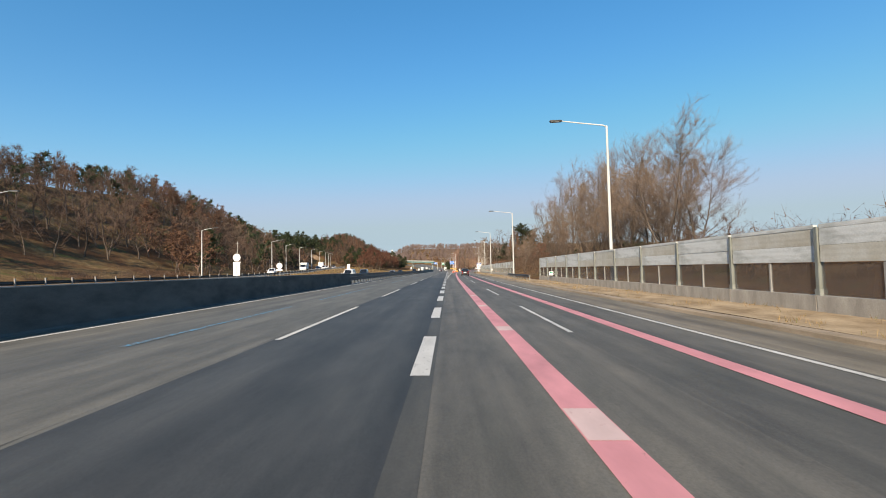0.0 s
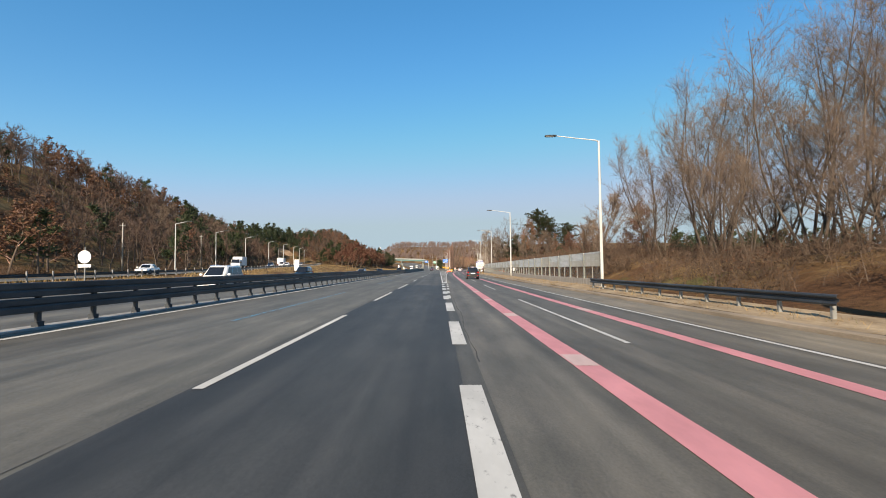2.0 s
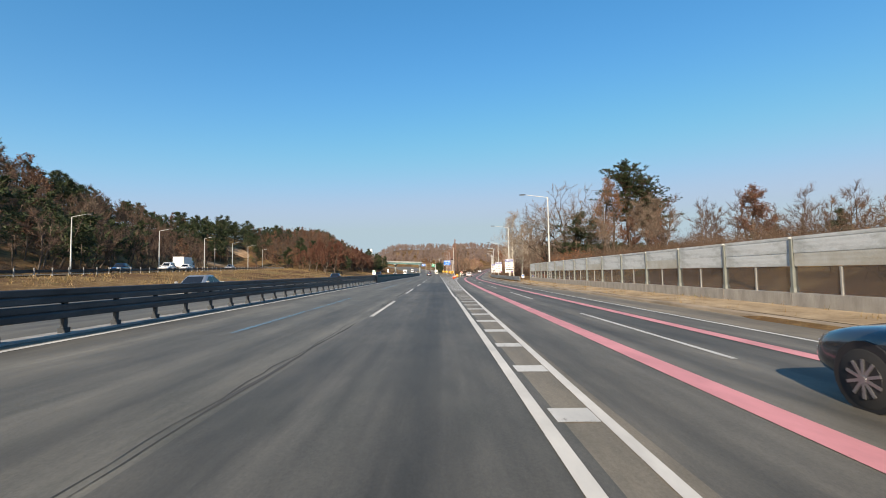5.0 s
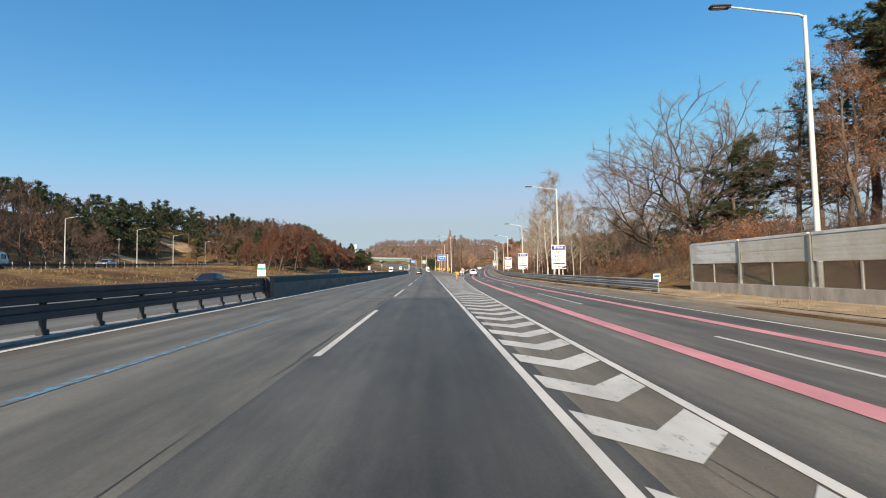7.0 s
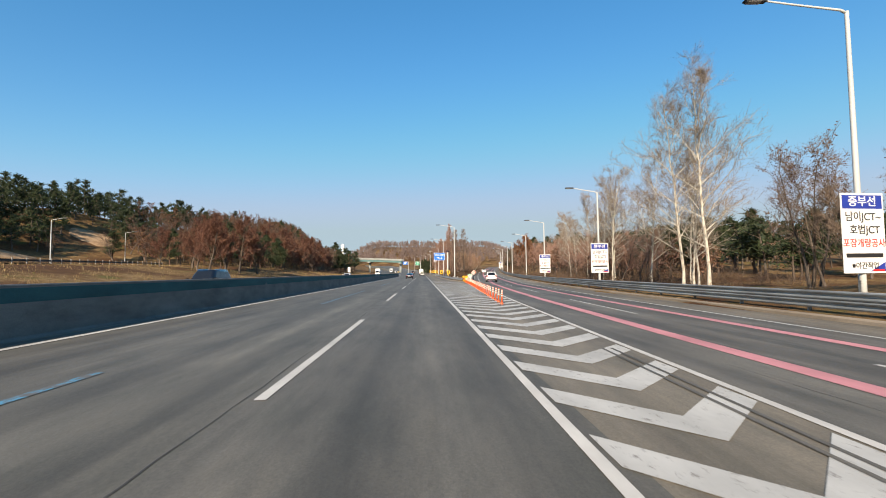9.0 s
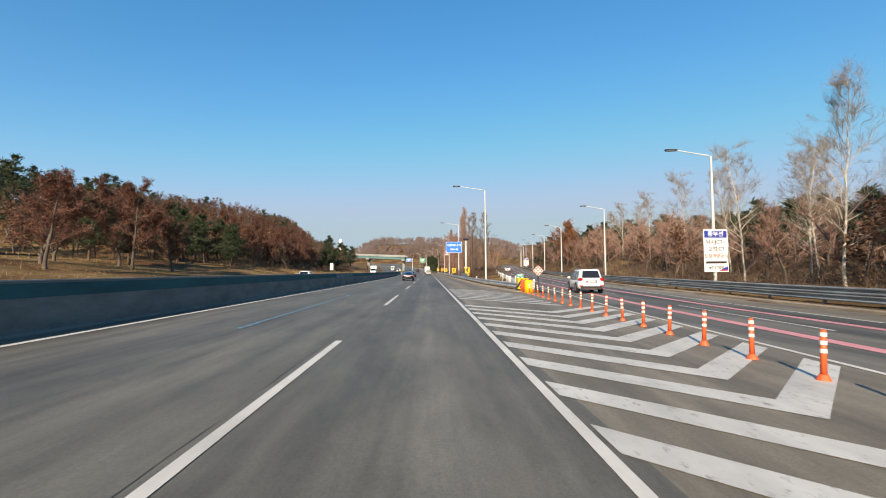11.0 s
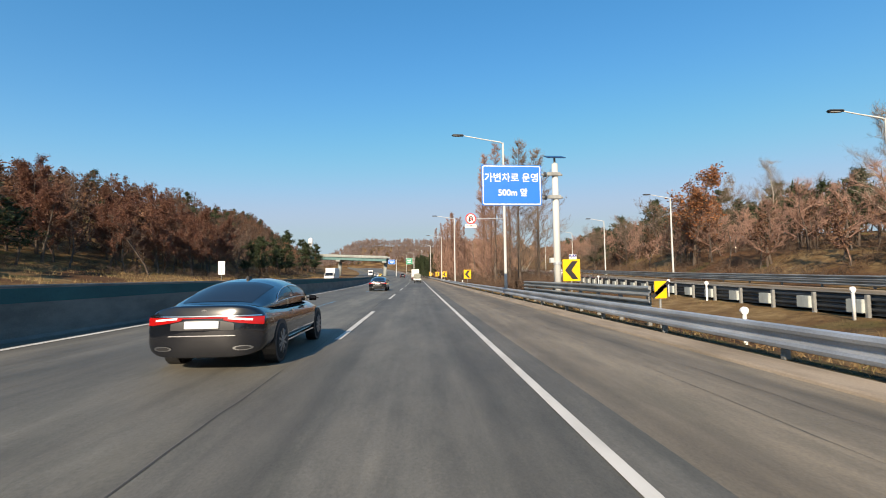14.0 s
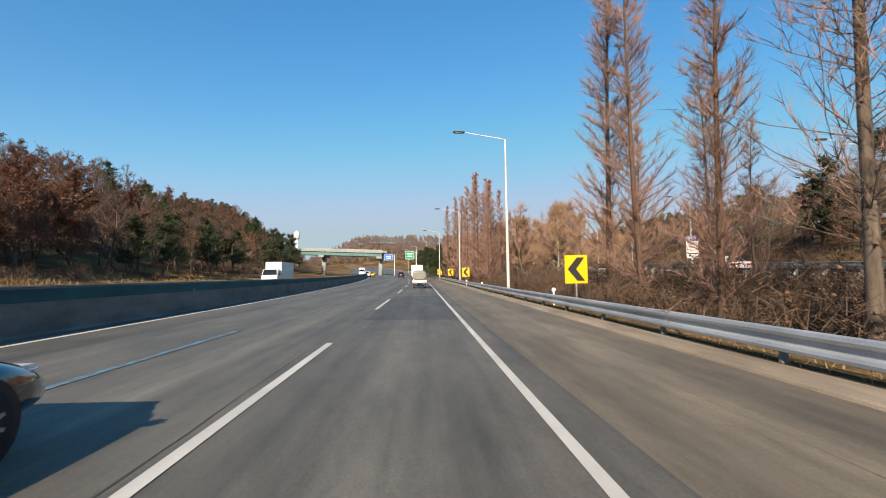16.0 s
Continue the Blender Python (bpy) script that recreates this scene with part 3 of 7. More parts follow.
def guard_rail(label, ys, at, heights, mat, post_mat, gap, flip=1, tall=0.8, blocks=False, group="", deep=1.0):
    """Wavy steel beams on posts along a curve; at(y) gives the place of a post's foot."""
    rail = thing("guard_rail", label, "guard rail", group)
    prof = [(flip * (a + 0.09), b * deep) for a, b in WAVE]
    for h in heights:
        sweep("beam", prof, ys, lambda y: (at(y)[0], at(y)[1] + h), mat, rail, shaded=False)
    pm = post_mesh("post", 0.12, 0.10, tall, post_mat)
    spacer = box(-0.07, 0.07, -0.26, 0.26, 0.1, 0.52, 0.012)
    bm_ = bpy.data.meshes.new("block")
    spacer.to_mesh(bm_)
    spacer.free()
    bm_.materials.append(BLOCK)
    for y in steps(ys[0] + 0.3, ys[-1] - 0.3, gap):
        x, z = at(y)
        put("post", pm, rail, "", pose(x, y, z))
        if blocks:
            put("block", bm_, rail, "pale square block behind the beams", pose(x - 0.1, y + 0.3, z))
    return rail


# the dark double rail that replaces the median barrier for a while
dark = thing("guard_rail", "dark weathered double steel rail on closely set posts", "guard rail", "median rails")
HOLLOW = [(0.09, -0.19), (0.11, -0.17), (0.11, -0.04), (0.08, 0.0), (0.11, 0.04), (0.11, 0.17), (0.09, 0.19), (-0.09, 0.19), (-0.11, 0.17), (-0.11, -0.17), (-0.09, -0.19)]
for h in (0.64, 1.06):
    sweep("beam", HOLLOW, steps(71.6, 204.4, 4), lambda y: (barrier_at(y)[0] - 0.25, barrier_at(y)[1] + h), STEEL_DARK, dark)
dark_post = post_mesh("post", 0.1, 0.14, 1.1, STEEL_DARK)
dark_foot = post_mesh("foot", 0.2, 0.2, 0.2, STEEL_DARK)
for y in steps(72.5, 203.6, 2.0):
    x, z = barrier_at(y)
    put("post", dark_post, dark, "", pose(x - 0.25, y, z))
    put("foot", dark_foot, dark, "stout dark foot", pose(x - 0.25, y, z))
sweep("kerb", [(0.1, 0), (0.1, 0.06), (-0.62, 0.06), (-0.62, 0)], steps(71.6, 204.2, 4), barrier_at, CONCRETE_RIM, None, "", kind="structure")["label"] = "low pale concrete strip under the median rail"
end = thing("barrier_end", "dark steel end piece where rail meets barrier", "barrier end")
ex, ez = barrier_at(204)
part("plate", box(ex - 0.62, ex + 0.06, 203.2, 204.1, ez + 0.02, ez + 1.3, 0.05), STEEL_DARK, end)
part("mount", box(ex - 0.5, ex - 0.05, 202.8, 203.2, ez + 0.5, ez + 1.22, 0.04), STEEL_DARK, end)

main_rail_at = lambda y: (rail_x(y), main_top(rail_x(y), y))
guard_rail("bright galvanised double-wave guard rail along the shoulder", steps(296.5, 640, 3), main_rail_at, (0.45,), STEEL, STEEL_GREY, 4.0, -1, 0.6, group="shoulder rails", deep=1.35)
guard_rail("galvanised guard rail of two stacked beams before a mast", steps(342, 358, 2), lambda y: (main_rail_at(y)[0] + 0.45, main_rail_at(y)[1]), (0.66, 1.06), STEEL_GREY, STEEL_GREY, 2.0, -1, 1.22, group="shoulder rails")
out_at = lambda y: (right_x(y) + 9.75, right_top(right_x(y) + 9.3, y) + 0.05)
guard_rail("dark weathered guard rail half hidden by verge brush", steps(74.5, 95.5, 3), lambda y: (right_x(y) + 10.7, right_top(12, y) + 0.25), (0.5,), STEEL_DARK, STEEL_GREY, 2.0, -1, 0.62, group="verge rails")
guard_rail("weathered grey guard rail of two beams on the outer shoulder", steps(202, 470, 4), lambda y: (out_at(y)[0] + 0.4, out_at(y)[1]), (0.42, 0.74), STEEL_GREY, STEEL_GREY, 4.0, -1, 0.9, group="verge rails")
guard_rail("dark steel guard rail with pale concrete blocks", steps(300, 470, 4), lambda y: (right_x(y) - 1.2, right_top(right_x(y), y) - 0.05), (0.2, 0.52), STEEL_DARK, STEEL_GREY, 2.2, 1, 0.66, True, group="branch rails")
guard_rail("dark guard rail with pale posts along the hill road", steps(-30, 350, 6), lambda y: (side_x(y) + 5.0, side_z(y) - 0.1), (0.55,), STEEL_DARK, CONCRETE_RIM, 3.0, -1, 0.95, group="hill road rails")

# ---- kerbs ----
KERBP = [(-0.24, 0), (-0.22, 0.13), (-0.18, 0.16), (0.16, 0.16), (0.2, 0.0)]
tagged(sweep("kerb", KERBP, steps(-40, 480, 4), lambda y: (right_x(y) + 9.45, right_top(right_x(y) + 9.3, y) - 0.02), KERB, None, "sandy concrete kerb beside the verge"), kind="structure")
tagged(sweep("kerb", [(-0.92, 0), (-0.89, 0.06), (-0.84, 0.085), (-0.22, 0.1), (-0.18, 0.0)], steps(297, 640, 4), lambda y: (rail_x(y) - 0.12, main_top(rail_x(y), y) - 0.01), KERB, None, "sandy concrete gutter under the guard rail"), kind="structure")

# real soil strip, with the shadow below the beam put into its colour
strip("verge_soil", lambda y: rail_x(y) - 0.29, lambda y: rail_x(y) + 0.5, steps(297, 520, 2), 0.03, SHADED_LITTER, main_top, "soil and leaf litter darkened with painted rail shadow", "soil")
VERGE = stained("sandy_verge_soil", (0.42, 0.32, 0.205), (0.22, 0.155, 0.09), 0.95, drip=(1, 0.4, 1), scale=1.2, grain=9, bump=0.8)
strip("verge_soil", lambda y: right_x(y) + 9.62, lambda y: right_x(y) + 11.6, steps(-30, 205, 1.5), 0.03, VERGE, ground_z, "sandy soil and straw scraps behind the kerb", "soil", across=6)

# ---- noise wall ----
def wall_at(y):
    return right_x(y) + 11.75, right_top(right_x(y) + 9.3, y) + 0.12


def panel_mesh(name, w, h, mat, ribs=3, deep=0.09):
    """A cassette with shallow folds along its length."""
    verts, faces = [], []
    for i in range(ribs * 2 + 1):
        z = h * i / (ribs * 2)
        d = -deep / 2 - (0.0025 if i % 2 else 0.0)
        verts += [(d, 0.0, z), (d, w, z)]
    faces = [(2 * i, 2 * i + 1, 2 * i + 3, 2 * i + 2) for i in range(ribs * 2)]
    n = len(verts)
    verts += [(deep / 2, 0, 0), (deep / 2, w, 0), (deep / 2, 0, h), (deep / 2, w, h)]
    faces += [(n, n + 2, n + 3, n + 1), (0, n, n + 1, 1), (n - 2, n - 1, n + 3, n + 2), (0, *range(2, n, 2), n + 2, n), (1, n + 1, n + 3, *range(n - 1, 1, -2))]
    return mesh_of(name, verts, faces, mat)


BAY = 4.2
LOW = panel_mesh("panel", BAY - 0.2, 0.5, ALU_B)
HIGH = panel_mesh("panel", BAY - 0.2, 0.5, ALU)
CAPP = panel_mesh("panel", BAY - 0.2, 0.12, ALU, 1, 0.12)
PANE = panel_mesh("clear_panel", (BAY - 0.36) / 2, 0.96, CLEAR, 1, 0.02)
POSTM = post_mesh("post", 0.2, 0.13, 2.72, WALL_POST)
FOOTM = post_mesh("base_plate", 0.24, 0.2, 0.04, WALL_POST)
MULL = post_mesh("mullion", 0.09, 0.08, 0.96, CONCRETE_RIM)
BASEM = bpy.data.meshes.new("base_block")
bs = box(-0.16, 0.16, 0, BAY - 0.015, -0.5, 0.66, 0.015)
bs.to_mesh(BASEM)
bs.free()
BASEM.materials.append(CONCRETE)
wr = random.Random(11)


def noise_wall(y0, n):
    ob = thing("noise_wall", "weathered aluminium noise wall with clear panes and concrete base", "noise wall", "noise walls")
    for i in range(n + 1):
        y = y0 + BAY * i
        x, z = wall_at(y)
        m = pose(x, y, z)
        put("post", POSTM, ob, "", m)
        put("base_plate", FOOTM, ob, "", pose(x, y, z + 0.81))
        if i == n:
            break
        x2, z2 = wall_at(y + BAY)
        ang = -math.degrees(math.atan2(x2 - x, BAY))
        tilt = math.degrees(math.atan2(z2 - z, BAY))
        m = pose(x, y, z, tilt, 0, ang)
        put("base_block", BASEM, ob, "stained grey concrete base", m)
        put("panel", (LOW if wr.random() < 0.45 else HIGH), ob, "", m @ pose(wr.uniform(-0.012, 0.012), 0.1, 1.66))
        put("panel", (HIGH if wr.random() < 0.8 else LOW), ob, "", m @ pose(wr.uniform(-0.012, 0.012), 0.1, 2.165))
        put("panel", CAPP, ob, "", m @ pose(0, 0.1, 2.67))
        put("mullion", MULL, ob, "", m @ pose(0, BAY / 2, 0.68))
        put("clear_panel", PANE, ob, "smoky clear pane", m @ pose(0, 0.12, 0.68))
        put("clear_panel", PANE, ob, "smoky clear pane", m @ pose(0, BAY / 2 + 0.06, 0.68))
    return ob


noise_wall(-15.0, 21)
noise_wall(96.4, 25)


# ---- street lamps ----
def lamp_mast(height=11.7, reach=3.7):
    ob = thing("street_lamp", "tall pale grey steel street lamp with one long arm", "street lamp", "street lamps")
    part("base_plate", box(-0.22, 0.22, -0.22, 0.22, -0.1, 0.05, 0.01), POLE, ob)
    part("pole", tube([(0, 0, 0), (0, 0, 1.2), (0, 0, height - 0.25), (0, 0, height)], [0.125, 0.12, 0.075, 0.07], 10), POLE, ob, shaded=True)
    part("arm", tube([(0, 0, height - 0.08), (-0.25, 0, height + 0.05), (-reach * 0.5, 0, height + 0.26), (-reach + 0.5, 0, height + 0.46)], [0.06, 0.05, 0.042, 0.035], 8), POLE, ob, shaded=True)
    head = box(-reach - 0.35, -reach + 0.55, -0.16, 0.16, height + 0.40, height + 0.53, 0.05)
    head = part("lamp_head", head, STEEL_DARK, ob, "flat dark lamp head")
    part("lens", box(-reach - 0.25, -reach + 0.3, -0.12, 0.12, height + 0.385, height + 0.402), CONCRETE_RIM, head)
    part("hatch", box(-0.13, -0.105, -0.06, 0.06, 0.5, 0.95, 0.005), STEEL_GREY, ob)
    return ob


LAMP = lamp_mast()
RIGHT_LAMPS = [(12.15, 49.8), (11.8, 96.0), (12.2, 142.0), (14.8, 194.4), (15.25, 234.2)]
BRANCH_LAMPS = [(16.8, 264.2), (19.1, 294), (22.8, 324), (25.2, 353), (29.3, 382.6), (32.4, 410), (36.4, 439), (41.5, 468), (47, 500), (53, 532)]
MID_LAMPS = [(5.5, 318.3), (5.1, 363.7), (5.05, 411.0), (4.8, 452.0), (3.0, 492), (0.3, 532), (-3.6, 572), (-8.5, 612)]
TALL, SHORT = lamp_mast(12.1), lamp_mast(9.75, 3.0)
used = set()
for kind_of, spots in ((LAMP, RIGHT_LAMPS[:3]), (TALL, RIGHT_LAMPS[3:] + MID_LAMPS), (SHORT, BRANCH_LAMPS)):
    for x, y in spots:
        m = pose(x, y, ground_z(x, y) if y > 210 or x < 12 else 0.0, 0, 0, 6 if x < 10 else -2)
        m = m @ Matrix.Diagonal((1, 1, {318.3: 0.975, 96.0: 0.94, 142.0: 0.965, 234.2: 0.95}.get(y, 1.0), 1))
        if kind_of.name in used:
            copy_thing(kind_of, m).matrix_basis = m
        else:
            kind_of.matrix_basis = m
            used.add(kind_of.name)
hill_lamp = lamp_mast(9.3, 2.6)
tagged(hill_lamp, "grey steel street lamp with an arm over the hill road", group="hill road lamps")
for i, (x, y) in enumerate(((-47, 104), (-51, 149), (-56.5, 176), (-61, 204), (-65, 234), (-69, 262), (-73.5, 290), (-78, 314), (-86, 350), (-46, 62), (-45, 20))):
    m = pose(x + 0.5, y, side_z(y) - 0.1, 0, 0, 180 + 12)
    if i == 0:
        hill_lamp.matrix_basis = m
    else:
        copy_thing(hill_lamp, m)


def utility_pole(x, y, h):
    ob = thing("utility_pole", "thin bare concrete utility pole at the hill foot", "utility pole", "utility poles", pose(x, y, ground_z(x, y) - 0.1))
    part("pole", tube([(0, 0, 0), (0, 0, h)], [0.16, 0.1], 8), CONCRETE, ob, shaded=True)
    part("crossarm", box(-0.6, 0.6, -0.04, 0.04, h - 0.5, h - 0.4), STEEL_GREY, ob)


for x, y, h in ((-60.5, 149, 9.5), (-57, 66, 8.5), (-68, 192, 9.5), (-84, 300, 8)):
    utility_pole(x, y, h)


# ---- signs ----
SIGN_BLUE = plain("sign_blue", (0.003, 0.16, 0.60), 0.45, dirt=0.08)
SIGN_GREEN = plain("sign_green", (0.01, 0.30, 0.17), 0.45, dirt=0.08)
SIGN_WHITE = plain("sign_white", (0.82, 0.82, 0.80), 0.5, dirt=0.08)
SIGN_RED = plain("sign_red", (0.62, 0.03, 0.025), 0.45)
SIGN_YELLOW = plain("sign_yellow", (0.85, 0.48, 0.01), 0.45, dirt=0.08)
SIGN_BLACK = plain("sign_black", (0.02, 0.02, 0.022), 0.5)
SIGN_NAVY = plain("sign_navy", (0.02, 0.045, 0.30), 0.45)
ORANGE = plain("delineator_orange", (0.75, 0.12, 0.035), 0.5)
BAND = plain("reflective_band", (0.72, 0.70, 0.62), 0.4)
SOLAR = plain("solar_cells", (0.015, 0.02, 0.05), 0.15)


def writing(text, size, mat, parent, at, name="lettering", bold=0.005, wide=1.0):
    c = bpy.data.curves.new("text", "FONT")
    c.body, c.size, c.align_x, c.align_y, c.extrude, c.offset = text, size, "CENTER", "CENTER", 0.004, bold
    o = bpy.data.objects.new("text", c)
    scene.collection.objects.link(o)
    dg = bpy.context.evaluated_depsgraph_get()
    me = bpy.data.meshes.new_from_object(o.evaluated_get(dg))
    bpy.data.objects.remove(o)
    bpy.data.curves.remove(c)
    me.materials.clear()
    me.materials.append(mat)
    if wide != 1.0:
        me.transform(Matrix.Diagonal((wide, 1, 1, 1)))
    return put(name, me, parent, "", at)


def board(name, w, h, mat, parent, x=0.0, z=0.0, y=0.0, thick=0.03, round_by=0.05, label=""):
    """An upright plate that faces the traffic, with rounded corners."""
    bm = bmesh.new()
    pts = []
    for cx, cz, a0 in ((w / 2 - round_by, h / 2 - round_by, 0), (-w / 2 + round_by, h / 2 - round_by, 90), (-w / 2 + round_by, -h / 2 + round_by, 180), (w / 2 - round_by, -h / 2 + round_by, 270)):
        for k in range(5):
            a = radians(a0 + 22.5 * k)
            pts.append((x + cx + round_by * math.cos(a), z + cz + round_by * math.sin(a)))
    front = [bm.verts.new((px, y, pz)) for px, pz in pts]
    back = [bm.verts.new((px, y + thick, pz)) for px, pz in pts]
    n = len(pts)
    bm.faces.new(front), bm.faces.new(back[::-1])
    for k in range(n):
        bm.faces.new((front[k], back[k], back[(k + 1) % n], front[(k + 1) % n]))
    bmesh.ops.recalc_face_normals(bm, faces=bm.faces[:])
    return part(name, bm, mat, parent, label)


def ring(w, h, t, mat, parent, x, z, y, round_by=0.08, name="border"):
    """A thin painted frame on a board."""
    bm = bmesh.new()
    loops = []
    for inset in (0, t):
        ww, hh, r = w - 2 * inset, h - 2 * inset, max(0.01, round_by - inset)
        pts = []
        for cx, cz, a0 in ((ww / 2 - r, hh / 2 - r, 0), (-ww / 2 + r, hh / 2 - r, 90), (-ww / 2 + r, -hh / 2 + r, 180), (ww / 2 - r, -hh / 2 + r, 270)):
            pts += [(x + cx + r * math.cos(radians(a0 + 22.5 * k)), z + cz + r * math.sin(radians(a0 + 22.5 * k))) for k in range(5)]
        loops.append([bm.verts.new((px, y, pz)) for px, pz in pts])
    n = len(loops[0])
    for k in range(n):
        bm.faces.new((loops[0][k], loops[0][(k + 1) % n], loops[1][(k + 1) % n], loops[1][k]))
    return part(name, bm, mat, parent)


def bars(rows, mat, parent, y, name="line_of_writing"):
    for x, z, w, h in rows:
        part(name, box(x - w / 2, x + w / 2, y - 0.004, y, z - h / 2, z + h / 2), mat, parent)


# the blue sign on its solar mast
mast = thing("road_sign", "blue road sign with white lettering on a stout steel mast", "road sign", at=pose(5.85, 353.0, 0.1, 0, 0, 3))
part("mast", tube([(0, 0, -0.4), (0, 0, 3.5), (0, 0, 7.45)], [0.19, 0.18, 0.165], 14), POLE, mast, shaded=True)
part("collar", tube([(0, 0, 1.95), (0, 0, 2.1)], [0.23, 0.23], 14), STEEL, mast)
part("meter_box", box(-0.42, -0.2, -0.12, 0.12, 2.05, 2.32, 0.02), POLE, mast)
for z in (5.6, 6.85):
    part("arm", tube([(-3.9, 0, z), (0.4, 0, z)], 0.06, 8), STEEL_GREY, mast)
    part("bracket", tube([(-0.62, 0, z), (-0.5, 0, z)], 0.13, 10), STEEL_DARK, mast)
    part("clamp", box(-0.5, 0.24, -0.24, -0.16, z - 0.1, z + 0.1, 0.02), STEEL_GREY, mast)
sx, sz = -2.45, 6.24
plate = board("board", 3.28, 2.2, SIGN_BLUE, mast, sx, sz, -0.12)
ring(3.18, 2.1, 0.05, SIGN_WHITE, plate, sx, sz, -0.124, 0.1)
facing = lambda x, z, y=-0.126: pose(x, y, z, 90, 0, 0)
writing("가변차로 운영", 0.52, SIGN_WHITE, plate, facing(sx, sz + 0.38))
writing("500m 앞", 0.47, SIGN_WHITE, plate, facing(sx + 0.05, sz - 0.42))
part("solar_panel", box(-0.52, 0.52, -0.34, 0.34, 0, 0.04, turn=pose(0, 0, 7.82, 22, 0, 0)), SOLAR, mast)
part("panel_stand", tube([(0, 0, 7.4), (0, 0.02, 7.8)], 0.06, 8), STEEL_GREY, mast)


# chevron boards
def chevron_board(w=1.1, h=1.35):
    ob = thing("chevron_sign", "yellow board with a black chevron pointing along the bend", "road sign", "chevron boards")
    part("post", tube([(0, 0.05, -0.2), (0, 0.05, 2.1)], 0.045, 8), STEEL_GREY, ob)
    b = board("board", w, h, SIGN_YELLOW, ob, 0, 1.3 + h / 2 - 0.05, 0, 0.03, 0.04)
    bm = bmesh.new()
    z0 = 1.25 + h / 2
    pts = [(-0.42, 0), (0.04, 0.56), (0.42, 0.56), (0.0, 0), (0.42, -0.56), (0.04, -0.56)]
    vs = [bm.verts.new((x * w / 1.1, -0.004, z0 + z * h / 1.35)) for x, z in pts]
    bm.faces.new((vs[0], vs[3], vs[2], vs[1])), bm.faces.new((vs[0], vs[5], vs[4], vs[3]))
    part("chevron", bm, SIGN_BLACK, b)
    return ob


chev = chevron_board()
for i, (x, y, dz) in enumerate(((5.93, 351.0, 0.25), (5.9, 398.2, -0.1), (5.2, 446, 0), (4.4, 470, 0), (3.0, 492, 0))):
    m = pose(x, y, main_top(0, y) + dz - 0.05, 0, 0, 2)
    if i:
        copy_thing(chev, m).matrix_basis = m
    else:
        chev.matrix_basis = m @ Matrix.Scale(0.8, 4)

# the no-U-turn sign hung from the lamp beside the shoulder
uturn = thing("road_sign", "round red and white no-U-turn sign on a thin arm", "road sign", at=pose(4.97, 363.55, ground_z(4.97, 363.7), 0, 0, 3))
part("arm", tube([(0.0, 0, 6.12), (-2.2, 0, 6.08)], 0.035, 8), STEEL, uturn)
disc = bmesh.new()
bmesh.ops.create_cone(disc, cap_ends=True, segments=28, radius1=0.42, radius2=0.42, depth=0.03, matrix=pose(-2.55, -0.03, 6.09, 90))
disc = part("disc", disc, SIGN_RED, uturn)
bm = bmesh.new()
bmesh.ops.create_circle(bm, cap_ends=True, segments=28, radius=0.33, matrix=pose(-2.55, -0.05, 6.09, 90))
part("face", bm, SIGN_WHITE, disc)
part("arrow", tube([(-2.43, -0.056, 5.91), (-2.43, -0.056, 6.15), (-2.48, -0.056, 6.24), (-2.57, -0.056, 6.25), (-2.64, -0.056, 6.19), (-2.65, -0.056, 5.97)], 0.05, 4), SIGN_BLACK, disc)
bm = bmesh.new()
head = [bm.verts.new(p) for p in ((-2.79, -0.108, 5.99), (-2.51, -0.108, 5.99), (-2.65, -0.108, 5.83))]
bm.faces.new(head)
part("arrow_head", bm, SIGN_BLACK, disc)
part("slash", box(-0.34, 0.34, -0.003, 0.003, -0.022, 0.022, turn=pose(-2.55, -0.11, 6.09, 0, 45, 0)), SIGN_RED, disc)
pl = board("plate", 0.86, 0.26, SIGN_WHITE, uturn, -2.55, 5.53, -0.04, 0.02, 0.03)
writing("역주행금지", 0.17, SIGN_BLACK, pl, facing(-2.55, 5.53, -0.046), bold=0.003)


# roadworks banners on the lamps
def banner(x, y, z, w=2.0, h=3.3):
    ob = thing("roadworks_banner", "white roadworks banner with navy and red lettering", "banner", "roadworks banners", pose(x, y - 0.2, z, 0, 0, 6))
    b = board("cloth", w, h, SIGN_WHITE, ob, 0, h / 2, 0, 0.02, 0.02)
    for zz in (0.15, h - 0.15):
        part("tie_bar", tube([(-w / 2, 0.05, zz), (w / 2, 0.05, zz)], 0.02, 6), STEEL_GREY, ob)
    part("header", box(-w / 2 + 0.06, w / 2 - 0.06, -0.005, 0, h - 0.60, h - 0.08), SIGN_NAVY, b, "navy heading strip")
    writing("중부선", 0.42, SIGN_WHITE, b, facing(0, h - 0.34, -0.01), wide=1.1)
    writing("남이JCT~", 0.40, SIGN_BLACK, b, facing(0, h - 0.92, -0.008))
    writing("호법JCT", 0.40, SIGN_BLACK, b, facing(0.05, h - 1.42, -0.008))
    writing("포장개량공사", 0.36, SIGN_RED, b, facing(0, h - 1.93, -0.008), wide=0.95)
    bars([(0, h - 2.38, w * 0.86, 0.16)], SIGN_BLACK, b, -0.002)
    writing("※야간작업", 0.28, SIGN_BLACK, b, facing(0, h - 2.78, -0.008))
    tri = bmesh.new()
    vs = [tri.verts.new(p) for p in ((w / 2 - 0.05, -0.006, 0.06), (w / 2 - 0.05, -0.006, 0.42), (w / 2 - 0.75, -0.006, 0.06))]
    tri.faces.new(vs)
    part("corner_mark", tri, SIGN_NAVY, b)
    part("corner_stripe", box(w / 2 - 0.62, w / 2 - 0.1, -0.012, -0.008, 0.07, 0.14), SIGN_RED, b)
    return ob


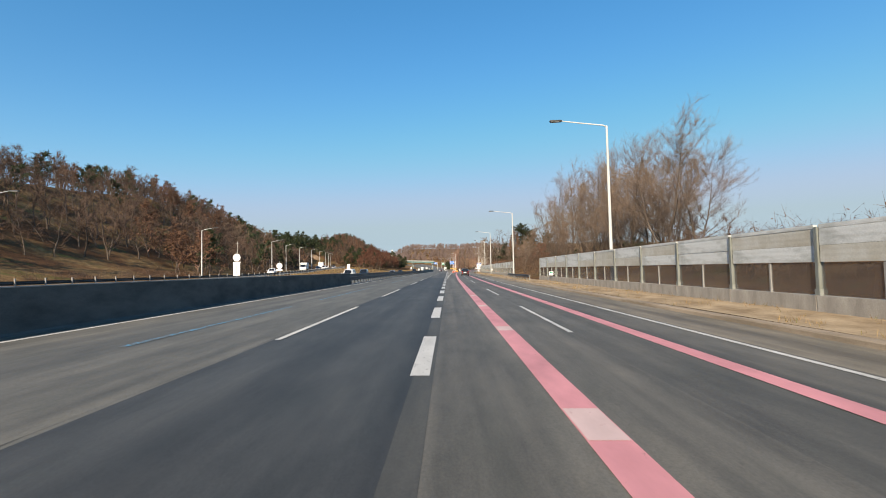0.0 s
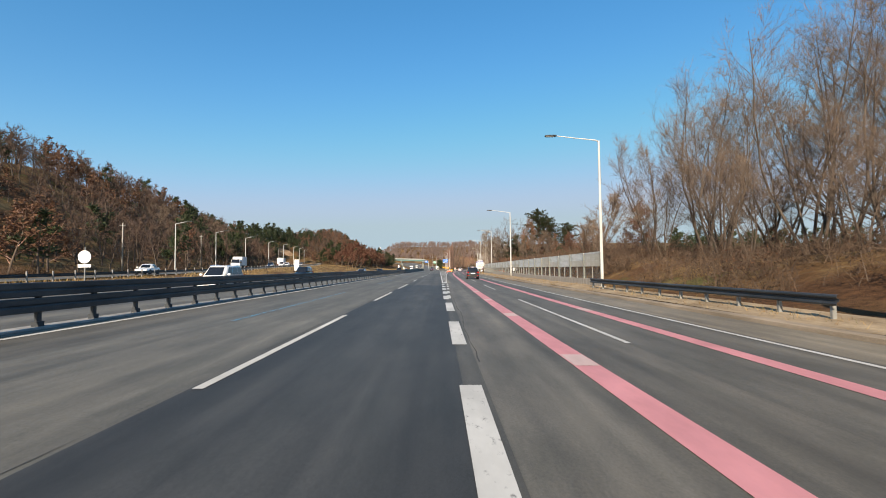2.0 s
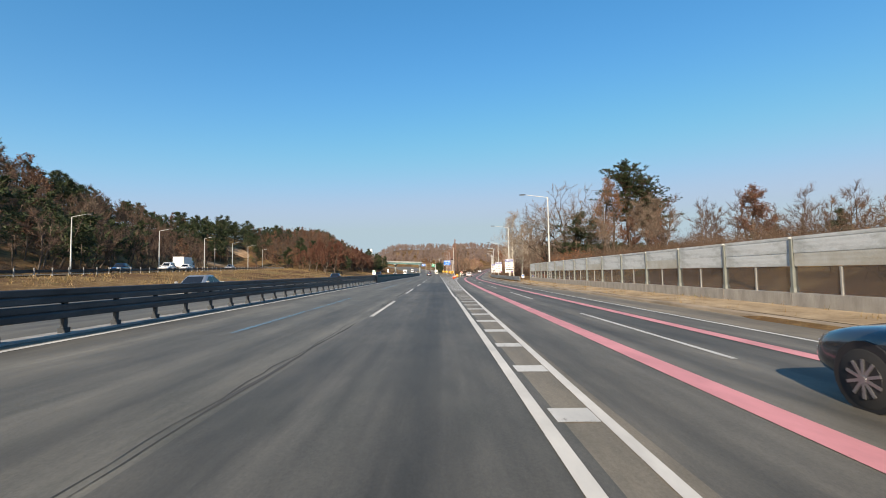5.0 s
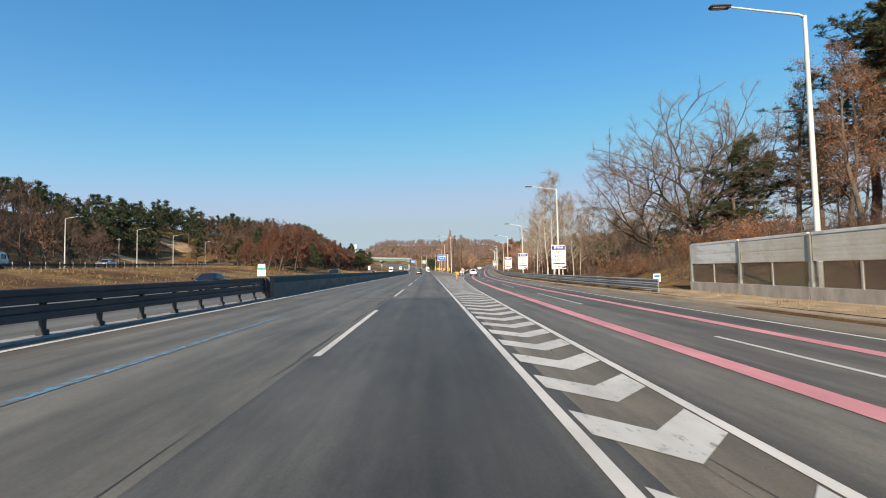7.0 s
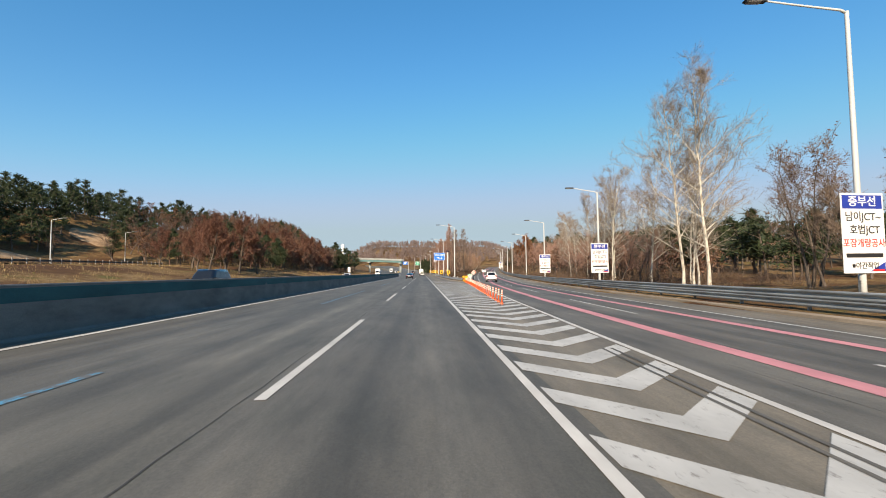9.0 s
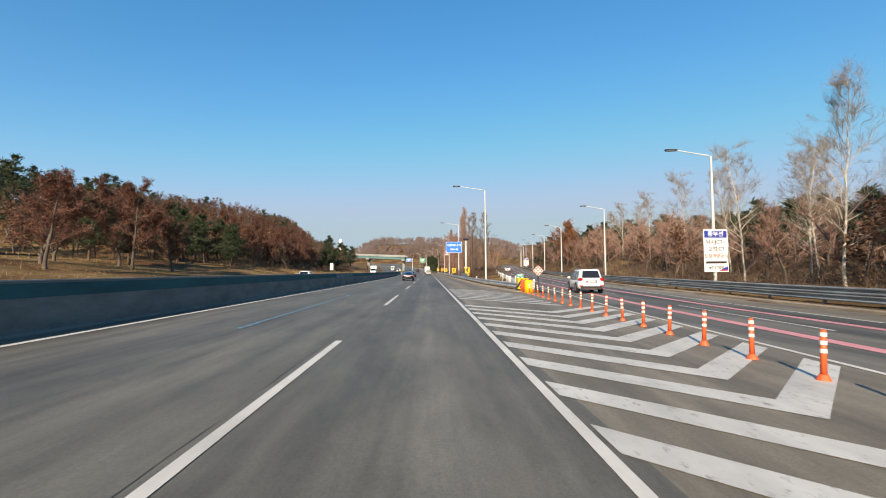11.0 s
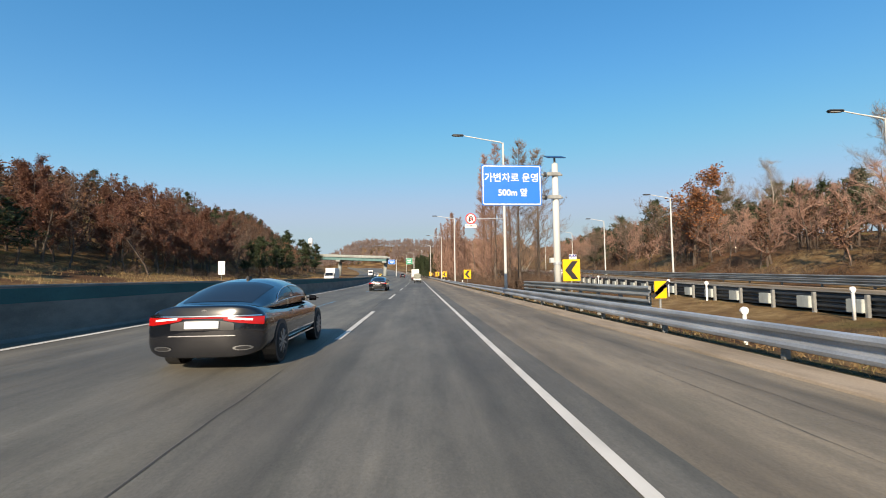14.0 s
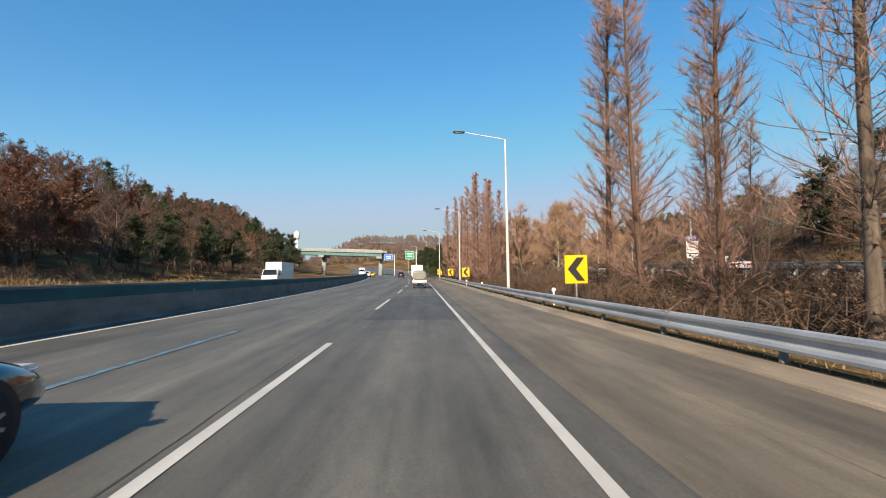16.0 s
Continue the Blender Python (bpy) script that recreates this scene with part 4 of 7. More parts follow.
for x, y in ((15.2, 234.2), (16.8, 264.2), (19.1, 294)):
    banner(x, y, main_top(0, y) + 1.38, 1.9, 3.05)
banner(36.4, 439, ground_z(36.4, 439) + 1.5, 1.9, 3.0)


# small signs
def small_sign(x, y, z, w, h, mat, label, rows=(), bar=SIGN_WHITE, post=True, turn=0.0, name="small_sign", group="small signs"):
    g = ground_z(x, y)
    ob = thing(name, label, "sign", group, pose(x, y, z, 0, 0, turn))
    if post:
        part("post", tube([(0, 0.05, g - z - 0.2), (0, 0.05, h * 0.9)], 0.035, 8), STEEL_GREY, ob)
    b = board("board", w, h, mat, ob, 0, h / 2, 0, 0.025, 0.03)
    bars(rows, bar, b, -0.002)
    return ob


km = small_sign(7.75, 308.2, 0.62, 0.68, 0.60, SIGN_WHITE, "small distance marker with a green upper half on a post")
part("upper_half", box(-0.32, 0.32, -0.006, -0.001, 0.29, 0.58), SIGN_GREEN, km, "green upper half")
writing("500", 0.28, SIGN_WHITE, km, facing(0, 0.435, -0.008))
bars([(0.08, 0.16, 0.08, 0.2), (0.0, 0.24, 0.16, 0.05)], SIGN_BLACK, km, -0.002)
small_sign(-11.45, 203.4, 1.45, 0.5, 0.7, SIGN_GREEN, "small green sign with white figures on the median", [(0, 0.62, 0.4, 0.2), (0, 0.2, 0.5, 0.36)])
small_sign(11.5, 66.1, 0.78, 0.44, 0.4, SIGN_WHITE, "small white and green plate fixed to the noise wall", [(0, 0.28, 0.34, 0.1), (0, 0.12, 0.28, 0.07)], SIGN_GREEN, False)
small_sign(12.35, 139.1, 1.1, 0.6, 0.42, SIGN_WHITE, "small white plate fixed to the noise wall", [(0, 0.28, 0.4, 0.08), (0, 0.14, 0.3, 0.08)], SIGN_BLACK, False)
small_sign(12.75, 204.0, 0.55, 0.45, 0.5, SIGN_WHITE, "small white sign on a post beside the wall end", [(0, 0.34, 0.34, 0.14), (0, 0.13, 0.3, 0.08)], SIGN_BLUE)
for x, y, z, w, h in ((-30.5, 84, 1.4, 1.0, 2.0), (-30, 157, 1.5, 0.9, 2.3), (-30.3, 397.2, 2.2, 0.95, 1.95)):
    small_sign(x, y, z, w, h, SIGN_WHITE, "tall blank white sign board seen from behind", [(0, h * 0.5, 0.06, h * 0.8)], STEEL_GREY, True, 0, "sign_board", "white sign boards")
for x, y, z in ((-30.5, 84.05, 3.5), (-30.5, 101, 2.4)):
    ob = thing("round_sign", "round white speed sign seen from behind on a post", "sign", "round signs", pose(x, y, z))
    bm = bmesh.new()
    bmesh.ops.create_cone(bm, cap_ends=True, segments=24, radius1=0.55, radius2=0.55, depth=0.04, matrix=pose(0, 0, 0.55, 90))
    part("disc", bm, SIGN_WHITE, ob)
    part("post", tube([(0, 0.06, -z + ground_z(x, y) - 0.2), (0, 0.06, 1.4)], 0.05, 8), STEEL_GREY, ob)
    part("plate", box(-0.55, 0.55, -0.02, 0.02, -0.35, -0.08), SIGN_WHITE, ob)
small_sign(13.6, 414, 1.2, 0.9, 0.75, SIGN_WHITE, "small white board on a post in the brush", [(0, 0.4, 0.5, 0.3)], SIGN_YELLOW)


# signs over the bend ahead
def gantry_sign(x, y, w, h, z, mat, label):
    ob = thing("road_sign", label, "road sign", "distant road signs", pose(x, y, main_top(0, y), 0, 0, 8))
    part("mast", tube([(w / 2 + 0.6, 0.1, -0.3), (w / 2 + 0.6, 0.1, z + h)], 0.15, 10), POLE, ob)
    for zz in (z + 0.4, z + h - 0.4):
        part("arm", tube([(-w / 2, 0.1, zz), (w / 2 + 0.6, 0.1, zz)], 0.06, 8), STEEL_GREY, ob)
    b = board("board", w, h, mat, ob, 0, z + h / 2, 0)
    ring(w - 0.1, h - 0.1, 0.07, SIGN_WHITE, b, 0, z + h / 2, -0.004)
    bars([(0, z + h * 0.68, w * 0.6, h * 0.13), (0, z + h * 0.36, w * 0.5, h * 0.13)], SIGN_WHITE, b, -0.003)


gantry_sign(-5.0, 512, 2.6, 2.5, 5.6, SIGN_GREEN, "green direction sign with white lines on a roadside mast")
gantry_sign(-14.5, 556, 3.4, 2.3, 6.2, SIGN_BLUE, "blue direction sign with white lines on a roadside mast")

# ---- flexible posts, cushion, marker posts ----
dp = thing("delineator_post", "orange flexible delineator post with pale reflective bands", "delineator", "delineator posts")
part("base", tube([(0, 0, 0), (0, 0, 0.03), (0, 0, 0.09)], [0.10, 0.09, 0.055], 12), ORANGE, dp)
part("shaft", tube([(0, 0, 0.08), (0, 0, 0.74)], [0.045, 0.038], 10), ORANGE, dp, shaded=True)
for z in (0.40, 0.52, 0.64):
    part("band", tube([(0, 0, z), (0, 0, z + 0.06)], [0.0475, 0.0465], 10), BAND, dp)
for i in range(35):
    y = 240.6 + 1.62 * i
    x = 2.44 + 0.063 * (y - 240.6) - 0.012 * max(0, y - 275)
    lean = random.Random(i)
    m = pose(x, y, main_top(x, y) + 0.004, lean.uniform(-2, 2), lean.uniform(-3, 3), 0)
    if i:
        copy_thing(dp, m)
    else:
        dp.matrix_basis = m
cush = thing("crash_cushion", "yellow and black crash cushion with orange drums at the nose", "crash cushion", at=pose(5.9, 297.3, main_top(5.9, 297)))
for k in range(3):
    part("drum", tube([(0, 0.75 * k - 1.6, 0), (0, 0.75 * k - 1.6, 0.5), (0, 0.75 * k - 1.6, 0.95)], [0.34, 0.33, 0.3], 16), ORANGE if k else SIGN_YELLOW, cush, shaded=True)
part("nose_plate", box(-0.5, 0.5, 0.45, 0.55, 0.15, 1.1, 0.05), SIGN_YELLOW, cush)
for k in range(3):
    part("stripe", box(-0.09, 0.09, -0.003, 0.003, -0.42, 0.42, turn=pose(-0.3 + 0.3 * k, 0.44, 0.62, 0, 35, 0)), SIGN_BLACK, cush)
warn = thing("reflector_panel", "diamond-shaped panel of round orange reflectors on a dark post", "sign", at=pose(7.7, 300.2, 0.0))
part("post", tube([(0, 0.05, -0.3), (0, 0.05, 1.5)], 0.06, 8), STEEL_DARK, warn)
wb = part("board", box(-0.33, 0.33, -0.015, 0.015, -0.33, 0.33, 0.02, turn=pose(0, 0, 1.55, 0, 45, 0)), SIGN_WHITE, warn)
for i in range(9):
    bm = bmesh.new()
    bmesh.ops.create_cone(bm, cap_ends=True, segments=12, radius1=0.09, radius2=0.08, depth=0.03, matrix=pose(0, 0, 1.55, 0, 45, 0) @ pose(0.21 * (i % 3 - 1), -0.025, 0.21 * (i // 3 - 1), 90))
    part("reflector", bm, ORANGE, wb)
shoe = thing("rail_end_shoe", "grey-green flattened end shoe of the guard rail", "guard rail", at=pose(6.15, 296.2, main_top(6.15, 296.2)))
part("shoe", box(-0.12, 0.12, -0.9, 0.9, 0.30, 0.84, 0.05), BLOCK, shoe)
part("stay", box(-0.06, 0.06, -0.1, 0.1, -0.1, 0.32, 0.01), STEEL_GREY, shoe)
mp_ = thing("marker_post", "short white roadside marker post with a round reflector", "marker post", "marker posts")
part("post", tube([(0, 0, -0.1), (0, 0, 0.82)], 0.045, 8), SIGN_WHITE, mp_)
bm = bmesh.new()
bmesh.ops.create_cone(bm, cap_ends=True, segments=16, radius1=0.1, radius2=0.1, depth=0.06, matrix=pose(0, 0, 0.86, 90))
part("reflector", bm, SIGN_WHITE, mp_)
spots_mp = [(8.1, 303.5), (8.2, 311), (8.6, 319), (7.0, 331), (6.6, 340), (5.3, 400), (9.6, 326), (10.2, 335), (12.8, 351), (4.9, 425), (4.7, 440)]
for i, (x, y) in enumerate(spots_mp):
    m = pose(x, y, ground_z(x, y))
    if i:
        copy_thing(mp_, m)
    else:
        mp_.matrix_basis = m
cab = thing("signal_box", "small yellow box with a dark slant on the verge", "box", at=pose(6.1, 323, ground_z(6.1, 323)))
part("case", box(-0.3, 0.3, -0.2, 0.2, 0, 0.55, 0.03), SIGN_YELLOW, cab)
part("stripe", box(-0.06, 0.06, -0.003, 0.003, -0.24, 0.24, turn=pose(0, -0.204, 0.28, 0, 40, 0)), SIGN_BLACK, cab)

mark = thing("object_marker", "yellow and black striped plate at the end of a rail", "sign", at=pose(rail_x(341.7) + 0.45, 341.6, main_top(4.5, 341.6)))
plate = board("plate", 0.36, 0.5, SIGN_YELLOW, mark, 0, 1.12, 0, 0.02, 0.02)
for k in range(3):
    part("stripe", box(-0.05, 0.05, -0.003, 0.003, -0.2, 0.2, turn=pose(-0.1 + 0.1 * k, -0.005, 1.02 + 0.1 * k, 0, 52, 0)), SIGN_BLACK, plate)
part("post", tube([(0, 0.05, -0.1), (0, 0.05, 1.3)], 0.035, 8), STEEL_GREY, mark)

# ---- bridge over the bend ----
BRIDGE = stained("bridge_concrete", (0.36, 0.38, 0.36), (0.22, 0.24, 0.23))
GIRDER = stained("teal_painted_girder", (0.10, 0.22, 0.22), (0.06, 0.14, 0.14), 0.5, bump=0.05)
br = tagged(thing("overbridge", "long concrete road bridge with teal steel girders over the motorway", "bridge", at=pose(-34, 566, 0.1, 0, 2.6, -5)), kind="structure")
part("deck", box(-62, 17, -5, 5, 11.4, 11.8, 0.05), BRIDGE, br)
for yy in (-4.2, -1.4, 1.4, 4.2):
    part("girder", box(-60, 16.5, yy - 0.25, yy + 0.25, 10.0, 11.4, 0.03), GIRDER, br)
for yy in (-4.9, 4.9):
    part("parapet", box(-62, 17, yy - 0.12, yy + 0.12, 11.8, 12.7, 0.03), BRIDGE, br)
for xx in (-38, -8, 15.5):
    pier = part("pier", tube([(xx, 0, 0), (xx, 0, 9.4)], 0.9, 14), BRIDGE, br, shaded=True)
    part("cap", box(xx - 1.1, xx + 1.1, -4.8, 4.8, 9.2, 10.05, 0.08), BRIDGE, pier)
tower = thing("water_tower", "distant white water tower rising above the wooded hill", "tower", at=pose(-79, 664, ground_z(-79, 664)))
part("shaft", tube([(0, 0, 0), (0, 0, 18)], [1.1, 0.8], 12), SIGN_WHITE, tower, shaded=True)
part("tank", tube([(0, 0, 16.5), (0, 0, 17.6), (0, 0, 21), (0, 0, 22)], [0.9, 1.6, 1.6, 0.5], 14), SIGN_WHITE, tower, shaded=True)

# ---- vehicles ----
TYRE = plain("tyre_rubber", (0.02, 0.02, 0.02), 0.85)
RIM = plain("alloy_rim", (0.36, 0.36, 0.37), 0.3, 0.8)
GLASS = plain("dark_car_glass", (0.012, 0.014, 0.017), 0.05, 0, 0.6, dirt=0.0)
TRIM = plain("black_trim", (0.018, 0.018, 0.019), 0.5)
CHROME = plain("chrome", (0.75, 0.75, 0.76), 0.12, 1.0, dirt=0.03)
LAMP_RED = plain("red_lamp_glass", (0.36, 0.008, 0.008), 0.12)
LAMP_WHITE = plain("clear_lamp_glass", (0.75, 0.76, 0.78), 0.12)
PLATE = plain("plate_white", (0.78, 0.79, 0.78), 0.4)
CAR_BLACK = plain("black_car_paint", (0.008, 0.009, 0.012), 0.16, 0.2, 0.5, 1.0, 0.1)
CAR_GREY = plain("dark_grey_car_paint", (0.045, 0.048, 0.055), 0.25, 0.4, 0.5, 1.0, 0.15)
CAR_WHITE = plain("white_car_paint", (0.78, 0.78, 0.77), 0.25, 0, 0.5, 0.8, 0.06)
CAR_SILVER = plain("silver_car_paint", (0.42, 0.43, 0.44), 0.3, 0.7, 0.5, 0.8, 0.08)
CAR_BLUE = plain("dark_blue_car_paint", (0.012, 0.02, 0.05), 0.2, 0.3, 0.5, 1.0, 0.1)
TRUCK_WHITE = plain("white_truck_paint", (0.74, 0.74, 0.72), 0.4, dirt=0.2)


def canvas():
    m, nt, b = material("olive_grey_canvas", 0.9, 0, 0.15)
    c = ramp(nt, noised(nt, 2.0, (1, 1, 0.4), 7, 0.7), (0.3, (0.17, 0.175, 0.145)), (0.62, (0.27, 0.275, 0.235)))
    nt.links.new(c, b.inputs["Base Color"])
    bumped(nt, b, noised(nt, 2.4, (1, 1, 0.35), 5, 0.6), 0.8, 0.06)
    return m


CANVAS = canvas()


def loft(sections, name, mat, parent, label="", level=1):
    """A skin through closed rings of points, softened."""
    n = len(sections[0])
    v = [p for s in sections for p in s]
    f = [(i * n + k, i * n + (k + 1) % n, (i + 1) * n + (k + 1) % n, (i + 1) * n + k) for i in range(len(sections) - 1) for k in range(n)]
    f += [tuple(range(n))[::-1], tuple(range((len(sections) - 1) * n, len(sections) * n))]
    me = mesh_of(name, v, f, mat, shaded=True)
    bm = bmesh.new()
    bm.from_mesh(me)
    bmesh.ops.recalc_face_normals(bm, faces=bm.faces[:])
    bm.to_mesh(me)
    bm.free()
    ob = put(name, me, parent, label)
    if level:
        sub = ob.modifiers.new("soft", "SUBSURF")
        sub.levels = sub.render_levels = level
    return ob


def wheel(parent, x, y, r, w, side):
    t = part("wheel", tube([(x - w / 2, y, r), (x - w * 0.42, y, r), (x + w * 0.42, y, r), (x + w / 2, y, r)], [r * 0.9, r, r, r * 0.9], 22), TYRE, parent, "black tyre", True)
    s = side * (w / 2 + 0.004)
    part("rim", tube([(x + s - side * 0.02, y, r), (x + s, y, r)], [r * 0.62, r * 0.6], 18), TRIM, t)
    sp = bmesh.new()
    for k in range(10):
        a = 2 * math.pi * k / 10
        sp = box(-0.006, 0.006, -r * 0.05, r * 0.05, 0.03, r * 0.62, bm=sp, turn=pose(x + s + side * 0.008, y, r) @ Matrix.Rotation(a, 4, "X"))
    sp = tube([(x + s, y, r), (x + s + side * 0.02, y, r)], [r * 0.14, r * 0.12], 10, sp)
    part("spokes", sp, RIM, t)


def car(name, label, paint_mat, L=4.7, W=1.84, H=1.46, kind="sedan", at=None, group="cars", deck=None):
    """Origin under the middle of the car; it heads along +y."""
    ob = thing(name, label, "car", group, at)
    hw, b = W / 2, L / 2
    belt = H * (0.64 if kind == "sedan" else 0.60)
    if kind == "sedan":
        prof = [(-b, 0.30, 0.92, 0.86), (-b + 0.12, 0.24, 1.0, 0.96), (-b + 0.7, 0.2, 1.0, 1.0), (-0.8, 0.18, belt + 0.03, 1.0), (0.6, 0.18, belt, 1.0), (b - 1.2, 0.19, belt - 0.02, 1.0), (b - 0.5, 0.2, 0.80, 0.97), (b - 0.1, 0.24, 0.66, 0.88), (b, 0.32, 0.56, 0.78)]
        base, roof = (-b + 0.62, b - 1.35), (-b + 1.55, 0.25)
    else:
        prof = [(-b, 0.34, 1.02, 0.90), (-b + 0.1, 0.28, belt, 0.97), (-b + 0.6, 0.24, belt + 0.02, 1.0), (-0.8, 0.22, belt + 0.01, 1.0), (0.6, 0.22, belt, 1.0), (b - 1.25, 0.23, belt - 0.02, 1.0), (b - 0.5, 0.24, 0.96, 0.98), (b - 0.1, 0.28, 0.84, 0.9), (b, 0.36, 0.70, 0.82)]
        base, roof = (-b + 0.08, b - 1.25), (-b + 0.42, 0.35)
    secs = []
    for y, zb, zt, k in prof:
        w = hw * k
        secs.append([(-w * 0.86, y, zb), (-w, y, zb + 0.14), (-w * 1.0, y, (zb + zt) / 2 + 0.05), (-w * 0.965, y, zt - 0.10), (-w * 0.86, y, zt), (0, y, zt + 0.035),
                     (w * 0.86, y, zt), (w * 0.965, y, zt - 0.10), (w * 1.0, y, (zb + zt) / 2 + 0.05), (w, y, zb + 0.14), (w * 0.86, y, zb), (0, y, zb)])
    body = loft(secs, "body", paint_mat, ob)
    # cabin: four rings from the belt to the roof
    def ring_at(k, inset=0.0, grow=0.0):
        z = belt - 0.04 + (H - belt + 0.04) * k
        y0, y1 = base[0] + (roof[0] - base[0]) * k - grow, base[1] + (roof[1] - base[1]) * k + grow
        w = hw * (0.93 - 0.20 * k) + grow
        c = 0.22
        return [(-w, y0 + c, z), (-w * 0.8, y0, z), (w * 0.8, y0, z), (w, y0 + c, z), (w, y1 - c, z), (w * 0.8, y1, z), (-w * 0.8, y1, z), (-w, y1 - c, z)]
    top = ring_at(1.0)
    cap = [(x * 0.82, y * 0.93 + 0.07 * (roof[0] + roof[1]) / 2, z + 0.035) for x, y, z in top]
    loft([ring_at(0.0), ring_at(0.5), ring_at(0.86), top, cap], "cabin", paint_mat, ob, level=0)
    # panes set just proud of the cabin
    def pane(nm, ia, ib, lo=0.12, hi=0.84, mid=None):
        A, B = ring_at(lo, grow=0.012), ring_at(hi, grow=0.012)
        p = [Vector(A[ia]), Vector(A[ib]), Vector(B[ib]), Vector(B[ia])]
        if mid:
            s, e = mid
            p = [p[0].lerp(p[1], s), p[0].lerp(p[1], e), p[3].lerp(p[2], e), p[3].lerp(p[2], s)]
        put(nm, mesh_of(nm, p, [(0, 1, 2, 3)], GLASS), ob)
    pane("rear_window", 1, 2, 0.2, 0.9, (0.03, 0.97))
    pane("windscreen", 5, 6, 0.1, 0.9, (0.03, 0.97))
    for ia, ib in ((3, 4), (0, 7)):
        for s, e in ((0.03, 0.30), (0.33, 0.64), (0.67, 0.97)) if kind != "sedan" else ((0.05, 0.47), (0.51, 0.96)):
            pane("side_window", ia, ib, 0.16, 0.88, (s, e))
    wr_ = 0.335 if kind == "sedan" else 0.37
    for y in (-b + 0.98, b - 0.92):
        for side in (-1, 1):
            part("wheel_arch", tube([(side * (hw - 0.2), y, wr_ + 0.02), (side * (hw + 0.004), y, wr_ + 0.02)], wr_ * 1.14, 20), TRIM, ob)
            wheel(ob, side * (hw - 0.11), y, wr_, 0.24, side)
    zl = 0.80 if kind == "sedan" else 1.0
    for side in (-1, 1):
        if kind == "sedan":
            part("tail_lamp", box(side * hw * 0.66 - 0.28, side * hw * 0.66 + 0.28, -b - 0.015, -b + 0.16, zl - 0.065, zl + 0.065, 0.03), LAMP_RED, ob, "red tail lamp")
            part("exhaust", box(side * hw * 0.6 - 0.12, side * hw * 0.6 + 0.12, -b - 0.02, -b + 0.08, 0.30, 0.37, 0.02), CHROME, ob)
        else:
            part("tail_lamp", box(side * hw * 0.80 - 0.15, side * hw * 0.80 + 0.15, -b - 0.02, -b + 0.22, zl - 0.10, zl + 0.10, 0.04), LAMP_RED, ob, "red tail lamp")
            part("reflector", box(side * hw * 0.76 - 0.14, side * hw * 0.76 + 0.14, -b - 0.03, -b, 0.50, 0.58, 0.01), LAMP_RED, ob)
        part("headlamp", box(side * hw * 0.62 - 0.2, side * hw * 0.62 + 0.2, b - 0.32, b - 0.06, 0.62, 0.76, 0.04), LAMP_WHITE, ob)
        part("mirror", box(side * (hw + 0.09) - 0.11, side * (hw + 0.09) + 0.11, 0.72, 0.86, belt + 0.02, belt + 0.17, 0.04), paint_mat, ob)
        part("door_handle", box(side * hw - 0.012, side * hw + 0.012, -0.5, -0.3, belt - 0.16, belt - 0.13, 0.005), CHROME, ob)
        part("sill_strip", box(side * hw - 0.02, side * hw + 0.012, -b + 1.4, b - 1.35, 0.25, 0.29, 0.005), CHROME if kind == "sedan" else TRIM, ob)
        if kind != "sedan":
            part("roof_rail", tube([(side * hw * 0.66, roof[0] + 0.1, H + 0.03), (side * hw * 0.68, -0.6, H + 0.09), (side * hw * 0.66, roof[1], H + 0.03)], 0.02, 6), CHROME, ob)
    if kind == "sedan":
        part("lamp_bar", box(-hw * 0.45, hw * 0.45, -b - 0.022, -b + 0.02, zl + 0.0, zl + 0.035, 0.008), LAMP_RED, ob)
        part("trunk_lip", box(-hw * 0.7, hw * 0.7, -b + 0.02, -b + 0.12, 1.005, 1.03, 0.01), paint_mat, ob)
    part("plate_panel", box(-0.38, 0.38, -b - 0.02, -b + 0.03, zl - 0.24, zl - 0.06, 0.01), CHROME if kind != "sedan" else TRIM, ob)
    part("number_plate", box(-0.26, 0.26, -b - 0.028, -b - 0.012, zl - 0.21, zl - 0.09, 0.004), PLATE, ob)
    part("rear_bumper", box(-hw * 0.82, hw * 0.82, -b - 0.04, -b + 0.12, 0.34 if kind != "sedan" else 0.26, 0.52 if kind != "sedan" else 0.36, 0.04), TRIM if kind != "sedan" else paint_mat, ob)
    return ob


def patch_mesh(name, fn, nu, nv, mat, parent, label="", shaded=True):
    """A skin of nu by nv cells over fn(u, v)."""
    v = [fn(i / nu, j / nv) for i in range(nu + 1) for j in range(nv + 1)]
    f = [(i * (nv + 1) + j, i * (nv + 1) + j + 1, (i + 1) * (nv + 1) + j + 1, (i + 1) * (nv + 1) + j) for i in range(nu) for j in range(nv)]
    me = mesh_of(name, v, f, mat, shaded=shaded)
    bm = bmesh.new()
    bm.from_mesh(me)
    bmesh.ops.remove_doubles(bm, verts=bm.verts[:], dist=0.0005)
    bmesh.ops.recalc_face_normals(bm, faces=bm.faces[:])
    bm.to_mesh(me)
    bm.free()
    return put(name, me, parent, label)


def soft_table(v, pairs):
    """A rounded curve through pairs of numbers."""
    k = 0.12
    return sum(table(min(pairs[-1][0], max(pairs[0][0], v + k * d)), *pairs) for d in (-1, -0.5, 0, 0.5, 1)) / 5


